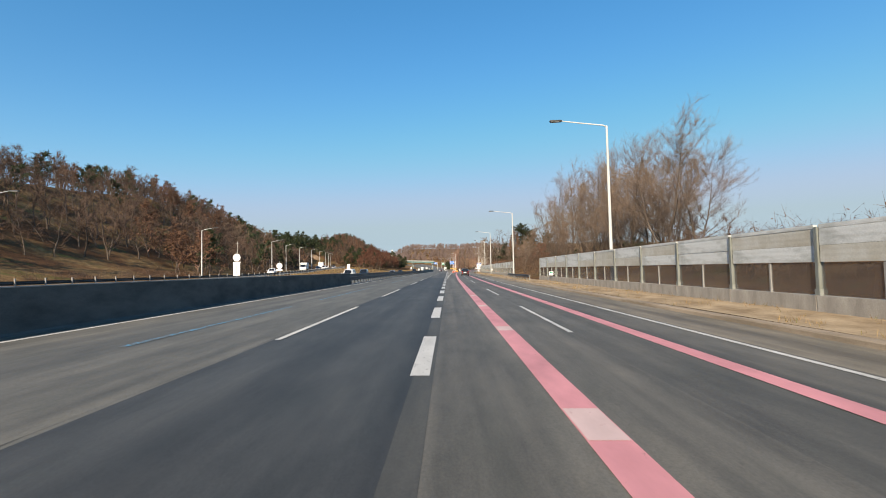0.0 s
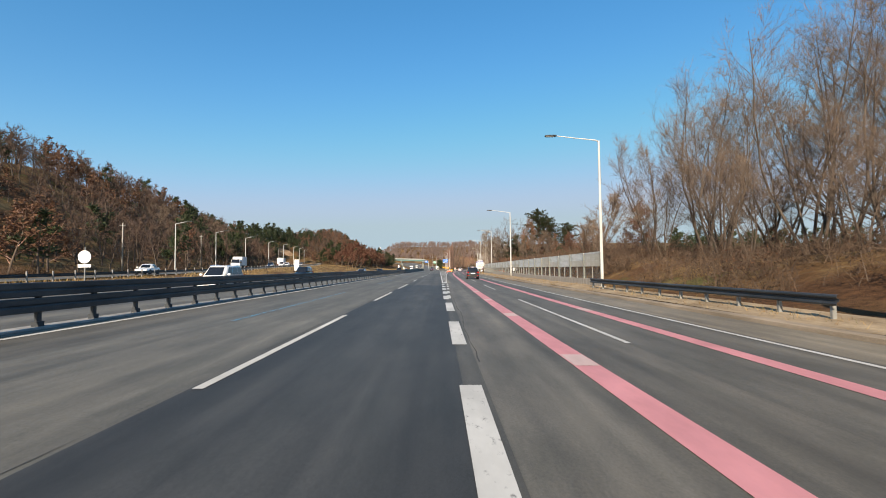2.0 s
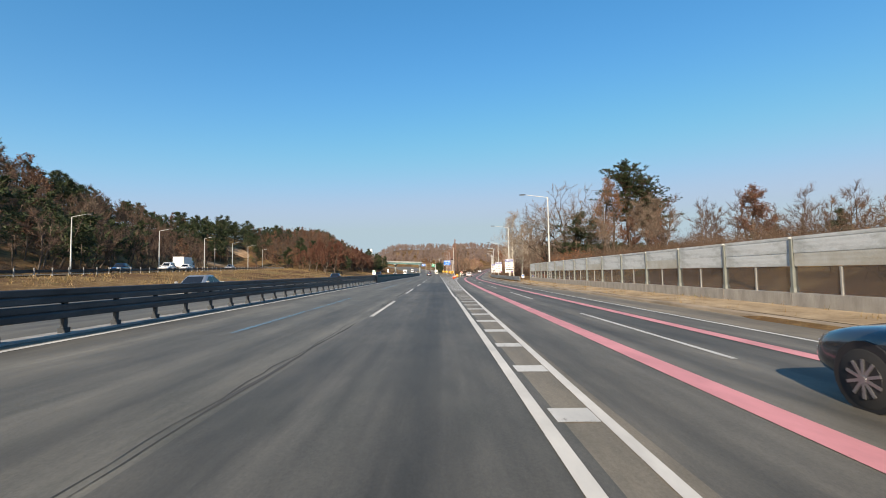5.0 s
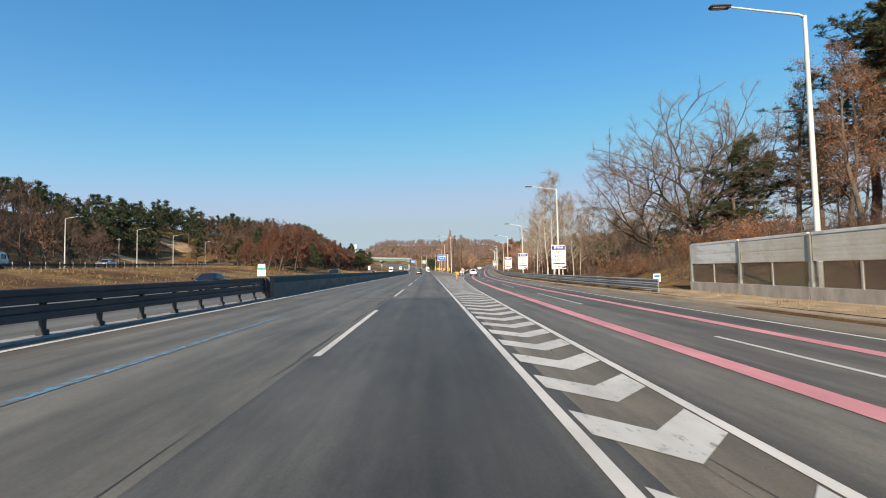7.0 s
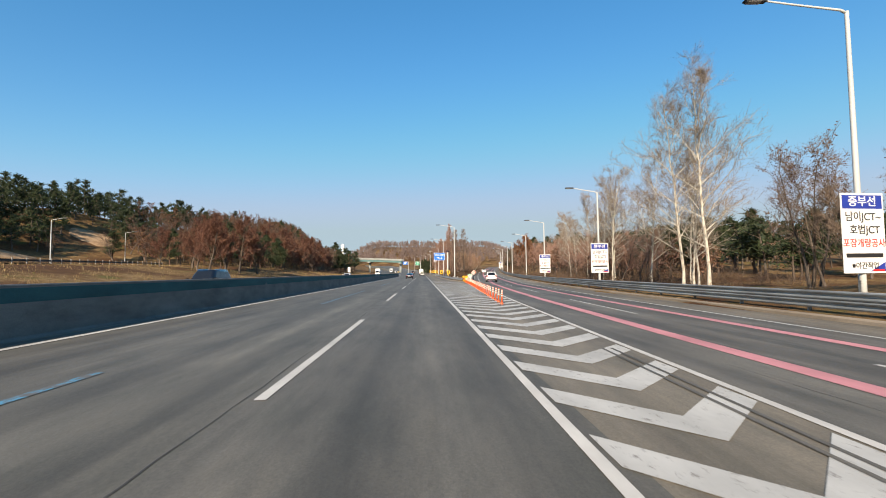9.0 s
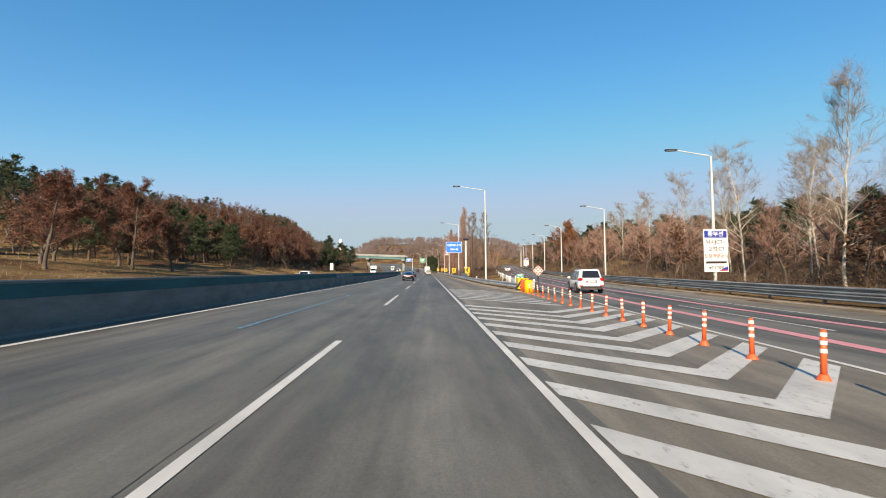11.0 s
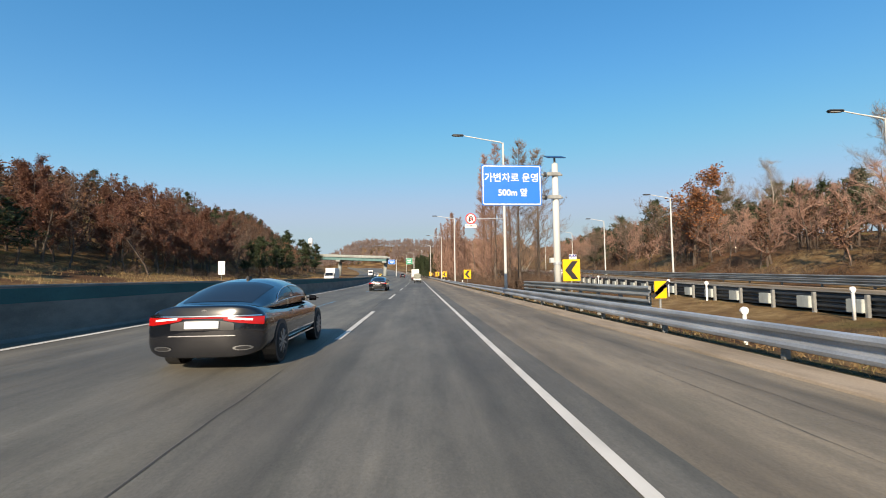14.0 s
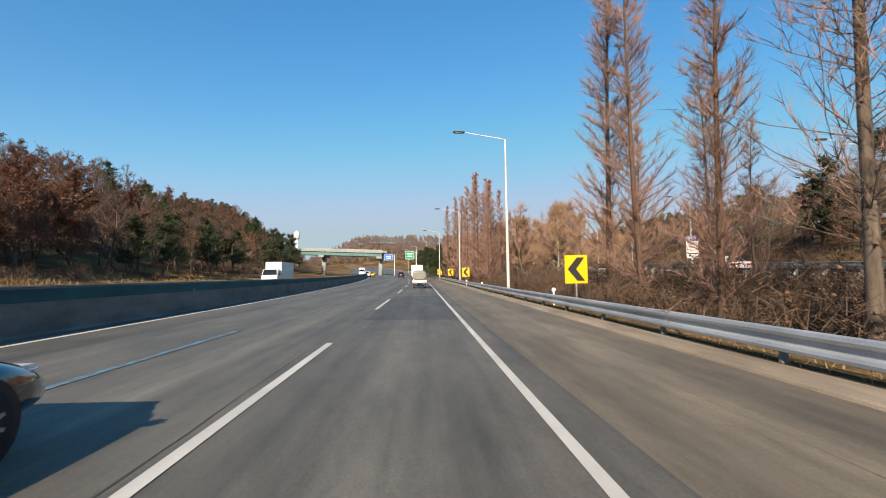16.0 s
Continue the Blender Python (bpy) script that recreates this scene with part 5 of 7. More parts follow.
def big_sedan(label, at, L=4.92, W=1.86, H=1.47):
    """A long saloon with a rounded tail and an arched roof; origin under its middle, heading along +y."""
    ob = thing("sedan_car", label, "car", "cars", at)
    hw, b = W / 2, L / 2
    tops = [(-b + 0.15, 1.02), (-b + 0.4, 1.045), (-0.9, 1.0), (0.7, 0.98), (b - 1.25, 0.96), (b - 0.6, 0.86), (b - 0.15, 0.72), (b, 0.60)]
    wides = [(-b + 0.15, 0.965), (-b + 0.5, 0.99), (-0.8, 1.0), (b - 1.3, 1.0), (b - 0.6, 0.965), (b - 0.15, 0.84), (b, 0.70)]
    lows = [(-b + 0.15, 0.23), (-b + 0.8, 0.2), (b - 0.8, 0.2), (b, 0.3)]

    def ring(y, a, shrink=1.0):
        w, z1, z0 = hw * soft_table(y, wides), soft_table(y, tops), soft_table(y, lows)
        zc, h = (z0 + z1) / 2, (z1 - z0) / 2
        c, s = math.cos(a), math.sin(a)
        x = w * math.copysign(abs(c) ** 0.42, c) * (1 - 0.07 * max(0.0, s)) * shrink
        return x, zc + h * math.copysign(abs(s) ** 0.5, s) * shrink

    def tail_y(x, z):
        return -b + 0.20 * min(1.0, abs(x) / hw) ** 4 + 0.10 * max(0.0, (z - 0.62) / 0.45) ** 2 + 0.05 * max(0.0, (0.5 - z) / 0.3) ** 2

    rings = []
    ang = [2 * math.pi * k / 36 for k in range(36)]
    for sh in (0.02, 0.3, 0.6, 0.85, 0.96, 1.0):
        rings.append([(lambda p: (p[0], tail_y(*p), p[1]))(ring(-b + 0.15, a, sh)) for a in ang])
    for i in range(1, 41):
        y = -b + 0.22 + (L - 0.24) * i / 40
        rings.append([(lambda p: (p[0], y, p[1]))(ring(y, a)) for a in ang])
    loft(rings, "body", CAR_BLACK, ob, "glossy black body", level=0)
    y0, y1, belt = -b + 0.42, b - 1.22, 0.95
    roof = [(y0, 1.03), (y0 + 0.5, 1.21), (y0 + 1.0, 1.375), (y0 + 1.5, 1.455), (y0 + 2.0, H), (y0 + 2.4, 1.45), (y0 + 2.8, 1.36), (y1 - 0.02, 0.99), (y1, 0.97)]
    span = [(y0, 0.80), (y0 + 0.6, 0.90), (y0 + 1.4, 0.93), (y1 - 0.8, 0.93), (y1, 0.84)]

    def dome(y, a, off=0.0):
        w, h = hw * soft_table(y, span) + off, soft_table(y, roof) - belt + off
        c, s = math.cos(a), math.sin(a)
        return (w * math.copysign(abs(c) ** 0.72, c) * (1 - 0.16 * abs(s) ** 1.2 * min(1, h / 0.4)), y, belt + h * abs(s) ** 0.62)

    patch_mesh("cabin", lambda u, v: dome(y0 + (y1 - y0) * u, math.pi * (0.0005 + 0.999 * v)), 36, 30, CAR_BLACK, ob)
    rad = math.radians
    patch_mesh("rear_window", lambda u, v: dome(y0 + 0.12 + 1.0 * u, rad(47 - 6 * u) + rad(86 + 12 * u) * v, 0.006), 12, 12, GLASS, ob)
    patch_mesh("windscreen", lambda u, v: dome(y1 - 0.12 - 0.95 * u, rad(34 + 8 * u) + rad(112 - 16 * u) * v, 0.006), 12, 12, GLASS, ob)
    for side in (0, 1):
        flip = (lambda a: math.pi - a) if side == 0 else (lambda a: a)
        sx = 1 if side else -1
        for s0, s1 in ((0.72, 1.62), (1.68, 2.62)):
            patch_mesh("side_window", lambda u, v: dome(y0 + s0 + (s1 - s0) * u, flip(rad(7) + rad(25) * v * (math.sin(math.pi * min(1, max(0, (s0 + (s1 - s0) * u - 0.6) / 2.3))) ** 0.4)), 0.006), 12, 5, GLASS, ob)
        arc = [dome(y0 + 0.66 + 2.1 * k / 14, flip(rad(7) + rad(26) * math.sin(math.pi * k / 14) ** 0.5), 0.008) for k in range(15)]
        part("window_trim", tube(arc, 0.009, 5), CHROME, ob, "chrome window trim", True)
        low = [dome(y0 + 0.66 + 2.1 * k / 8, flip(rad(6)), 0.008) for k in range(9)]
        part("belt_trim", tube(low, 0.008, 5), CHROME, ob, "", True)
        part("mirror", box(sx * (hw + 0.02) - 0.13, sx * (hw + 0.02) + 0.13, 0.82, 0.93, 0.94, 1.06, 0.05), CAR_BLACK, ob)
        part("sill_strip", box(sx * hw * 0.985 - 0.012, sx * hw * 0.985 + 0.012, -b + 1.4, b - 1.4, 0.29, 0.32, 0.006), CHROME, ob)
        for y in (-0.75, 0.25):
            part("door_handle", box(sx * hw * 0.975 - 0.014, sx * hw * 0.975 + 0.014, y, y + 0.2, 0.83, 0.855, 0.006), CHROME, ob)
        for y in (-b + 1.02, b - 0.95):
            part("wheel_arch", tube([(sx * (hw - 0.22), y, 0.35), (sx * (hw + 0.002), y, 0.35)], 0.385, 24), TRIM, ob)
            wheel(ob, sx * (hw - 0.115), y, 0.345, 0.24, sx)
        edge = lambda u: sx * hw * (0.34 + 0.625 * u)
        on_tail = lambda x, z, d=0.012: (x, tail_y(x, z) - d, z)
        patch_mesh("tail_lamp", lambda u, v: on_tail(edge(u), (0.815 + 0.0 * u - 0.09 * u ** 0.7) + (0.045 + 0.085 * u ** 0.7) * v), 14, 4, LAMP_RED, ob, "red tail lamp")
        patch_mesh("clear_lamp", lambda u, v: on_tail(edge(0.12 + 0.62 * u), 0.825 - 0.03 * u + 0.032 * v, 0.016), 8, 2, LAMP_WHITE, ob)
        patch_mesh("exhaust", lambda u, v: on_tail(sx * hw * 0.66 + 0.15 * v * math.cos(6.283 * u), 0.375 + 0.04 * v * math.sin(6.283 * u), 0.012), 16, 2, CHROME, ob)
        patch_mesh("exhaust_hole", lambda u, v: on_tail(sx * hw * 0.66 + 0.11 * v * math.cos(6.283 * u), 0.372 + 0.025 * v * math.sin(6.283 * u), 0.018), 16, 2, TRIM, ob)
        part("headlamp", box(sx * hw * 0.62 - 0.18, sx * hw * 0.62 + 0.18, b - 0.42, b - 0.14, 0.62, 0.72, 0.04), LAMP_WHITE, ob)
    on_tail = lambda x, z, d=0.012: (x, tail_y(x, z) - d, z)
    patch_mesh("lid_strip", lambda u, v: on_tail(hw * (-0.93 + 1.86 * u), 0.866 + 0.016 * v, 0.02), 20, 1, CHROME, ob, "thin chrome strip across the lid")
    patch_mesh("lamp_bar", lambda u, v: on_tail(hw * (-0.4 + 0.8 * u), 0.838 + 0.02 * v, 0.016), 8, 1, LAMP_RED, ob)
    patch_mesh("plate_panel", lambda u, v: on_tail(hw * (-0.52 + 1.04 * u), 0.66 + 0.16 * v * (1 - 0.35 * abs(2 * u - 1) ** 2), 0.01), 12, 4, TRIM, ob, "dark panel round the plate")
    part("number_plate", box(-0.26, 0.26, -b - 0.03, -b + 0.02, 0.685, 0.80, 0.006), PLATE, ob)
    part("bumper_strip", box(-hw * 0.55, hw * 0.55, -b - 0.012, -b + 0.03, 0.565, 0.58, 0.004), CHROME, ob)
    part("badge", tube([(0, -b + 0.055, 0.93), (0, -b + 0.075, 0.93)], [0.05, 0.05], 14), CHROME, ob)
    part("aerial", box(-0.025, 0.025, y0 + 1.45, y0 + 1.65, H - 0.03, H + 0.04, 0.015), TRIM, ob)
    return ob


def on_road(x, y, zf, turn=0.0):
    return pose(x, y, zf(x, y) + 0.01, 0, 0, turn)


big_sedan("glossy black sedan with wide red tail lamps", on_road(-5.05, 338.6, main_top))
big_sedan("dark sedan with dark glass casting a long shadow", on_road(-5.85, 379.0, main_top))
car("suv_car", "dark grey estate car with roof rails on the exit lane", CAR_GREY, 4.68, 1.88, 1.72, "suv", on_road(4.75, 133.4, right_top, -0.6))
car("suv_car", "white sport utility car on the branching road", CAR_WHITE, 4.6, 1.86, 1.68, "suv", on_road(2.2 + right_x(296), 296, right_top, -7))
car("sedan_car", "white sedan on the branching road", CAR_WHITE, 4.7, 1.84, 1.46, "sedan", on_road(2.2 + right_x(415), 415, right_top, -8))
car("suv_car", "black sport utility car far ahead in the lane", CAR_BLACK, 4.6, 1.86, 1.66, "suv", on_road(-5.5 + main_x(520), 520, main_top, 3))
for x, y, nm, lab, c, k in ((-16.6, 96, "van_car", "white people carrier on the oncoming carriageway", CAR_WHITE, "suv"), (-20, 128, "suv_car", "black car on the oncoming carriageway", CAR_BLACK, "suv"),
                            (-17, 160, "sedan_car", "silver sedan on the oncoming carriageway", CAR_SILVER, "sedan"), (-17, 251, "suv_car", "dark car half hidden behind the median barrier", CAR_BLACK, "suv"),
                            (-20.5, 216, "sedan_car", "dark blue sedan on the oncoming carriageway", CAR_BLUE, "sedan"), (-20, 330, "sedan_car", "white sedan on the oncoming carriageway", CAR_WHITE, "sedan")):
    car(nm, lab, c, 4.7, 1.86, 1.75 if k == "suv" else 1.46, k, on_road(x, y, main_top, 180), "oncoming cars")
for y, c, k, lab in ((128, CAR_WHITE, "sedan", "white car on the hill road"), (222, CAR_WHITE, "suv", "white sport utility car on the hill road"), (231, CAR_WHITE, "sedan", "white sedan on the hill road"), (262, CAR_SILVER, "sedan", "silver car on the hill road"), (205, CAR_BLUE, "sedan", "dark blue car on the hill road")):
    car("suv_car" if k == "suv" else "sedan_car", lab, c, 4.7, 1.86, 1.75 if k == "suv" else 1.46, k, pose(side_x(y) + 1.8, y, side_z(y) + 0.01, 0, 0, 192), "hill road cars")


def canvas_truck(at):
    ob = thing("canvas_truck", "small white pickup truck with an olive-grey canvas cover", "truck", at=at)
    # origin under the tail; it heads along +y
    secs = []
    for y, g in ((0.12, 0.0), (0.16, 0.03), (0.9, 0.045), (1.9, 0.04), (2.7, 0.03), (2.76, 0.0)):
        w = 0.80 + g
        secs.append([(-w, y, 0.92), (-w * 0.985, y, 1.5), (-w * 0.95, y, 1.92 + g), (-w * 0.62, y, 2.06 + g), (0, y, 2.10 + g), (w * 0.62, y, 2.06 + g), (w * 0.95, y, 1.92 + g), (w * 0.985, y, 1.5), (w, y, 0.92)])
    loft(secs, "canvas_cover", CANVAS, ob, "olive-grey weathered canvas", 1)
    part("rope", tube([(-0.7, 0.08, 1.86), (0, 0.08, 1.9), (0.7, 0.08, 1.86)], 0.012, 5), BAND, ob)
    part("bed", box(-0.83, 0.83, 0.08, 2.8, 0.60, 0.76, 0.02), TRUCK_WHITE, ob)
    part("tailgate", box(-0.83, 0.83, 0.04, 0.09, 0.66, 0.95, 0.015), TRUCK_WHITE, ob)
    for side in (-1, 1):
        part("side_board", box(side * 0.83 - 0.02, side * 0.83 + 0.02, 0.1, 2.8, 0.70, 0.95, 0.01), TRUCK_WHITE, ob)
        part("tail_lamp", box(side * 0.62 - 0.19, side * 0.62 + 0.19, 0.0, 0.06, 0.66, 0.84, 0.02), TRUCK_WHITE, ob)
        bm = bmesh.new()
        bmesh.ops.create_cone(bm, cap_ends=True, segments=14, radius1=0.06, radius2=0.06, depth=0.03, matrix=pose(side * 0.53, -0.005, 0.75, 90))
        part("red_lamp", bm, LAMP_RED, ob)
        bm = bmesh.new()
        bmesh.ops.create_cone(bm, cap_ends=True, segments=14, radius1=0.05, radius2=0.05, depth=0.03, matrix=pose(side * 0.70, -0.005, 0.75, 90))
        part("indicator_lamp", bm, SIGN_YELLOW, ob)
        part("mud_flap", box(side * 0.66 - 0.13, side * 0.66 + 0.13, 0.35, 0.37, 0.16, 0.56), TRIM, ob)
        for y in (0.75, 3.55):
            wheel(ob, side * 0.68, y, 0.29, 0.2, side)
        part("mirror", box(side * 0.98 - 0.07, side * 0.98 + 0.07, 3.75, 3.82, 1.25, 1.5, 0.02), TRIM, ob)
    part("number_plate", box(-0.26, 0.26, -0.02, 0.0, 0.66, 0.79, 0.005), PLATE, ob)
    part("plate_holder", tube([(-0.33, 0.02, 0.8), (-0.3, 0.0, 0.55), (0.3, 0.0, 0.55), (0.33, 0.02, 0.8)], 0.02, 6), TRIM, ob)
    part("chassis", box(-0.36, 0.36, 0.2, 4.4, 0.40, 0.58, 0.02), TRIM, ob)
    part("axle", tube([(-0.62, 0.75, 0.29), (0.62, 0.75, 0.29)], 0.05, 8), TRIM, ob)
    cabs = [[(-0.80, y, z0), (-0.82, y, 1.1), (-0.70, y, z1 - 0.08), (-0.5, y, z1), (0.5, y, z1), (0.70, y, z1 - 0.08), (0.82, y, 1.1), (0.80, y, z0)] for y, z0, z1 in ((2.9, 0.5, 1.86), (3.2, 0.48, 1.93), (3.9, 0.48, 1.9), (4.35, 0.48, 1.3), (4.75, 0.5, 1.05))]
    loft(cabs, "cab", TRUCK_WHITE, ob, "", 0)
    for side in (-1, 1):
        v = [(side * 0.80, 3.15, 1.2), (side * 0.80, 4.0, 1.2), (side * 0.74, 3.85, 1.72), (side * 0.74, 3.15, 1.76)]
        put("side_window", mesh_of("side_window", [(x + side * 0.02, y, z) for x, y, z in v], [(0, 1, 2, 3)], GLASS), ob)
    return ob


canvas_truck(on_road(-1.75 + main_x(430.5), 430.5, main_top, 0.4))


def box_truck(at, label, L=7.0, W=2.2, H=3.2, group="trucks", back=True):
    """Origin under the middle; it heads along +y."""
    ob = thing("box_truck", label, "truck", group, at)
    b = L / 2
    part("cargo_box", box(-W / 2, W / 2, -b, b - 2.0, 0.95, H, 0.04), TRUCK_WHITE, ob)
    for s in (-1, 1):
        part("door_panel", box(s * W / 4 - W / 4 + 0.05, s * W / 4 + W / 4 - 0.05, -b - 0.03, -b, 1.0, H - 0.08, 0.015), TRUCK_WHITE, ob)
        part("tail_lamp", box(s * W * 0.4 - 0.2, s * W * 0.4 + 0.2, -b - 0.02, -b + 0.05, 0.62, 0.78, 0.02), LAMP_RED, ob)
        for y in (-b + 1.1, b - 0.9):
            wheel(ob, s * (W / 2 - 0.16), y, 0.42, 0.28, s)
        part("headlamp", box(s * W * 0.36 - 0.16, s * W * 0.36 + 0.16, b - 0.04, b + 0.02, 0.62, 0.82, 0.03), LAMP_WHITE, ob)
        part("mirror", box(s * (W / 2 + 0.12) - 0.06, s * (W / 2 + 0.12) + 0.06, b - 0.35, b - 0.27, 1.5, 2.0, 0.02), TRIM, ob)
        v = [(s * (W / 2 - 0.04), b - 1.5, 1.45), (s * (W / 2 - 0.04), b - 0.5, 1.45), (s * (W / 2 - 0.1), b - 0.6, 2.1), (s * (W / 2 - 0.1), b - 1.5, 2.1)]
        put("side_window", mesh_of("side_window", [(x + s * 0.03, y, z) for x, y, z in v], [(0, 1, 2, 3)], GLASS), ob)
    part("chassis", box(-0.45, 0.45, -b + 0.1, b - 0.3, 0.5, 0.92, 0.02), TRIM, ob)
    w = W / 2 - 0.05
    secs = [[(-w, y, 0.45), (-w, y, 1.35), (-w * 0.93, y, z1 - 0.1), (-w * 0.8, y, z1), (w * 0.8, y, z1), (w * 0.93, y, z1 - 0.1), (w, y, 1.35), (w, y, 0.45)] for y, z1 in ((b - 1.9, 2.35), (b - 1.6, 2.42), (b - 0.5, 2.38), (b - 0.08, 1.5), (b, 1.4))]
    loft(secs, "cab", TRUCK_WHITE, ob, "", 0)
    v = [(-w * 0.9, b - 0.1, 1.5), (w * 0.9, b - 0.1, 1.5), (w * 0.8, b - 0.5, 2.3), (-w * 0.8, b - 0.5, 2.3)]
    put("windscreen", mesh_of("windscreen", [(x, y + 0.05, z + 0.02) for x, y, z in v], [(0, 1, 2, 3)], GLASS), ob)
    return ob


box_truck(on_road(-2.0 + main_x(470), 470, main_top, 1.5), "white box truck ahead in the same lane", 7.0, 2.2, 3.3)
box_truck(pose(side_x(171) + 1.5, 171, side_z(171) + 0.01, 0, 0, 190), "white refrigerated box truck on the hill road", 6.5, 2.1, 3.0)
box_truck(on_road(-24.0 + main_x(450), 450, main_top, 181), "large white lorry on the oncoming carriageway", 9.0, 2.4, 3.5)
box_truck(pose(side_x(238) - 1.5, 238, side_z(238) + 0.01, 0, 0, 12), "white lorry far along the hill road", 8.0, 2.3, 3.2)
box_truck(on_road(-20.0 + main_x(560), 560, main_top, 184), "white lorry beneath the bridge", 7.0, 2.2, 3.0)
car("suv_car", "white van under the bridge", CAR_WHITE, 4.9, 1.9, 1.95, "suv", on_road(-16.5 + main_x(530), 530, main_top, 183), "oncoming cars")
car("sedan_car", "yellow taxi near the bridge", SIGN_YELLOW, 4.7, 1.84, 1.5, "sedan", on_road(-15.5 + main_x(545), 545, main_top, 184), "oncoming cars")


# ---- trees and scrub ----
BARK_OAK = stained("dark_oak_bark", (0.075, 0.06, 0.05), (0.035, 0.028, 0.023), 0.95, drip=(3, 3, 0.5), scale=2.5, bump=0.6)
BARK = stained("grey_brown_bark", (0.155, 0.122, 0.096), (0.07, 0.053, 0.042), 0.95, drip=(3, 3, 0.5), scale=2.5, bump=0.6)
BARK_PALE = stained("pale_flaking_bark", (0.54, 0.50, 0.42), (0.20, 0.165, 0.125), 0.9, drip=(2, 2, 0.8), scale=3.0, bump=0.4, lo=0.36, hi=0.5)
BARK_RED = stained("red_brown_bark", (0.15, 0.09, 0.062), (0.07, 0.045, 0.032), 0.95, drip=(3, 3, 0.4), scale=2.5, bump=0.5)
TWIG = varied("grey_brown_twigs", (0.13, 0.094, 0.07), (0.205, 0.15, 0.112), (0.27, 0.205, 0.16), rough=0.9)
TWIG_PALE = varied("pale_twigs", (0.26, 0.205, 0.16), (0.19, 0.145, 0.11), (0.30, 0.25, 0.20), rough=0.9)
TWIG_BRUSH = varied("brush_stems", (0.07, 0.044, 0.03), (0.12, 0.078, 0.052), (0.15, 0.11, 0.082), (0.06, 0.038, 0.028), rough=0.9)
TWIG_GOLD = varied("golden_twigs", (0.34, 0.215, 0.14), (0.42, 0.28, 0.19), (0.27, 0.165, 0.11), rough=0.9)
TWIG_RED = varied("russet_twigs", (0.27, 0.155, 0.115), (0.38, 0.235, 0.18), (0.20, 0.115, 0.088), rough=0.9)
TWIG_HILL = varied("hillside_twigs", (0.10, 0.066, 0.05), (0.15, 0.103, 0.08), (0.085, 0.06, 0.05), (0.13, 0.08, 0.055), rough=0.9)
# haze of the distance, painted into the twigs as a greyer mauve
TWIG_HAZE = varied("twigs_with_painted_haze", (0.20, 0.15, 0.135), (0.26, 0.195, 0.175), (0.17, 0.13, 0.12), rough=0.95)
LEAF = varied("dry_russet_leaves", (0.20, 0.07, 0.032), (0.32, 0.12, 0.05), (0.40, 0.18, 0.08), (0.15, 0.055, 0.03), rough=0.8, through_light=0.2)
LEAF_RUST = varied("rusty_brown_leaves", (0.115, 0.046, 0.032), (0.165, 0.07, 0.046), (0.21, 0.098, 0.06), (0.085, 0.038, 0.03), rough=0.85, through_light=0.15)
LEAF_DULL = varied("dull_brown_leaves", (0.09, 0.045, 0.03), (0.145, 0.075, 0.045), (0.20, 0.115, 0.068), rough=0.85, through_light=0.15)
NEEDLE = varied("dark_pine_needles", (0.022, 0.034, 0.017), (0.038, 0.055, 0.024), (0.06, 0.075, 0.032), (0.03, 0.045, 0.027), rough=0.6, through_light=0.1)
STRAW = varied("dry_grass_blades", (0.30, 0.19, 0.08), (0.42, 0.30, 0.15), (0.22, 0.13, 0.06), (0.17, 0.16, 0.06), rough=0.9, through_light=0.15)


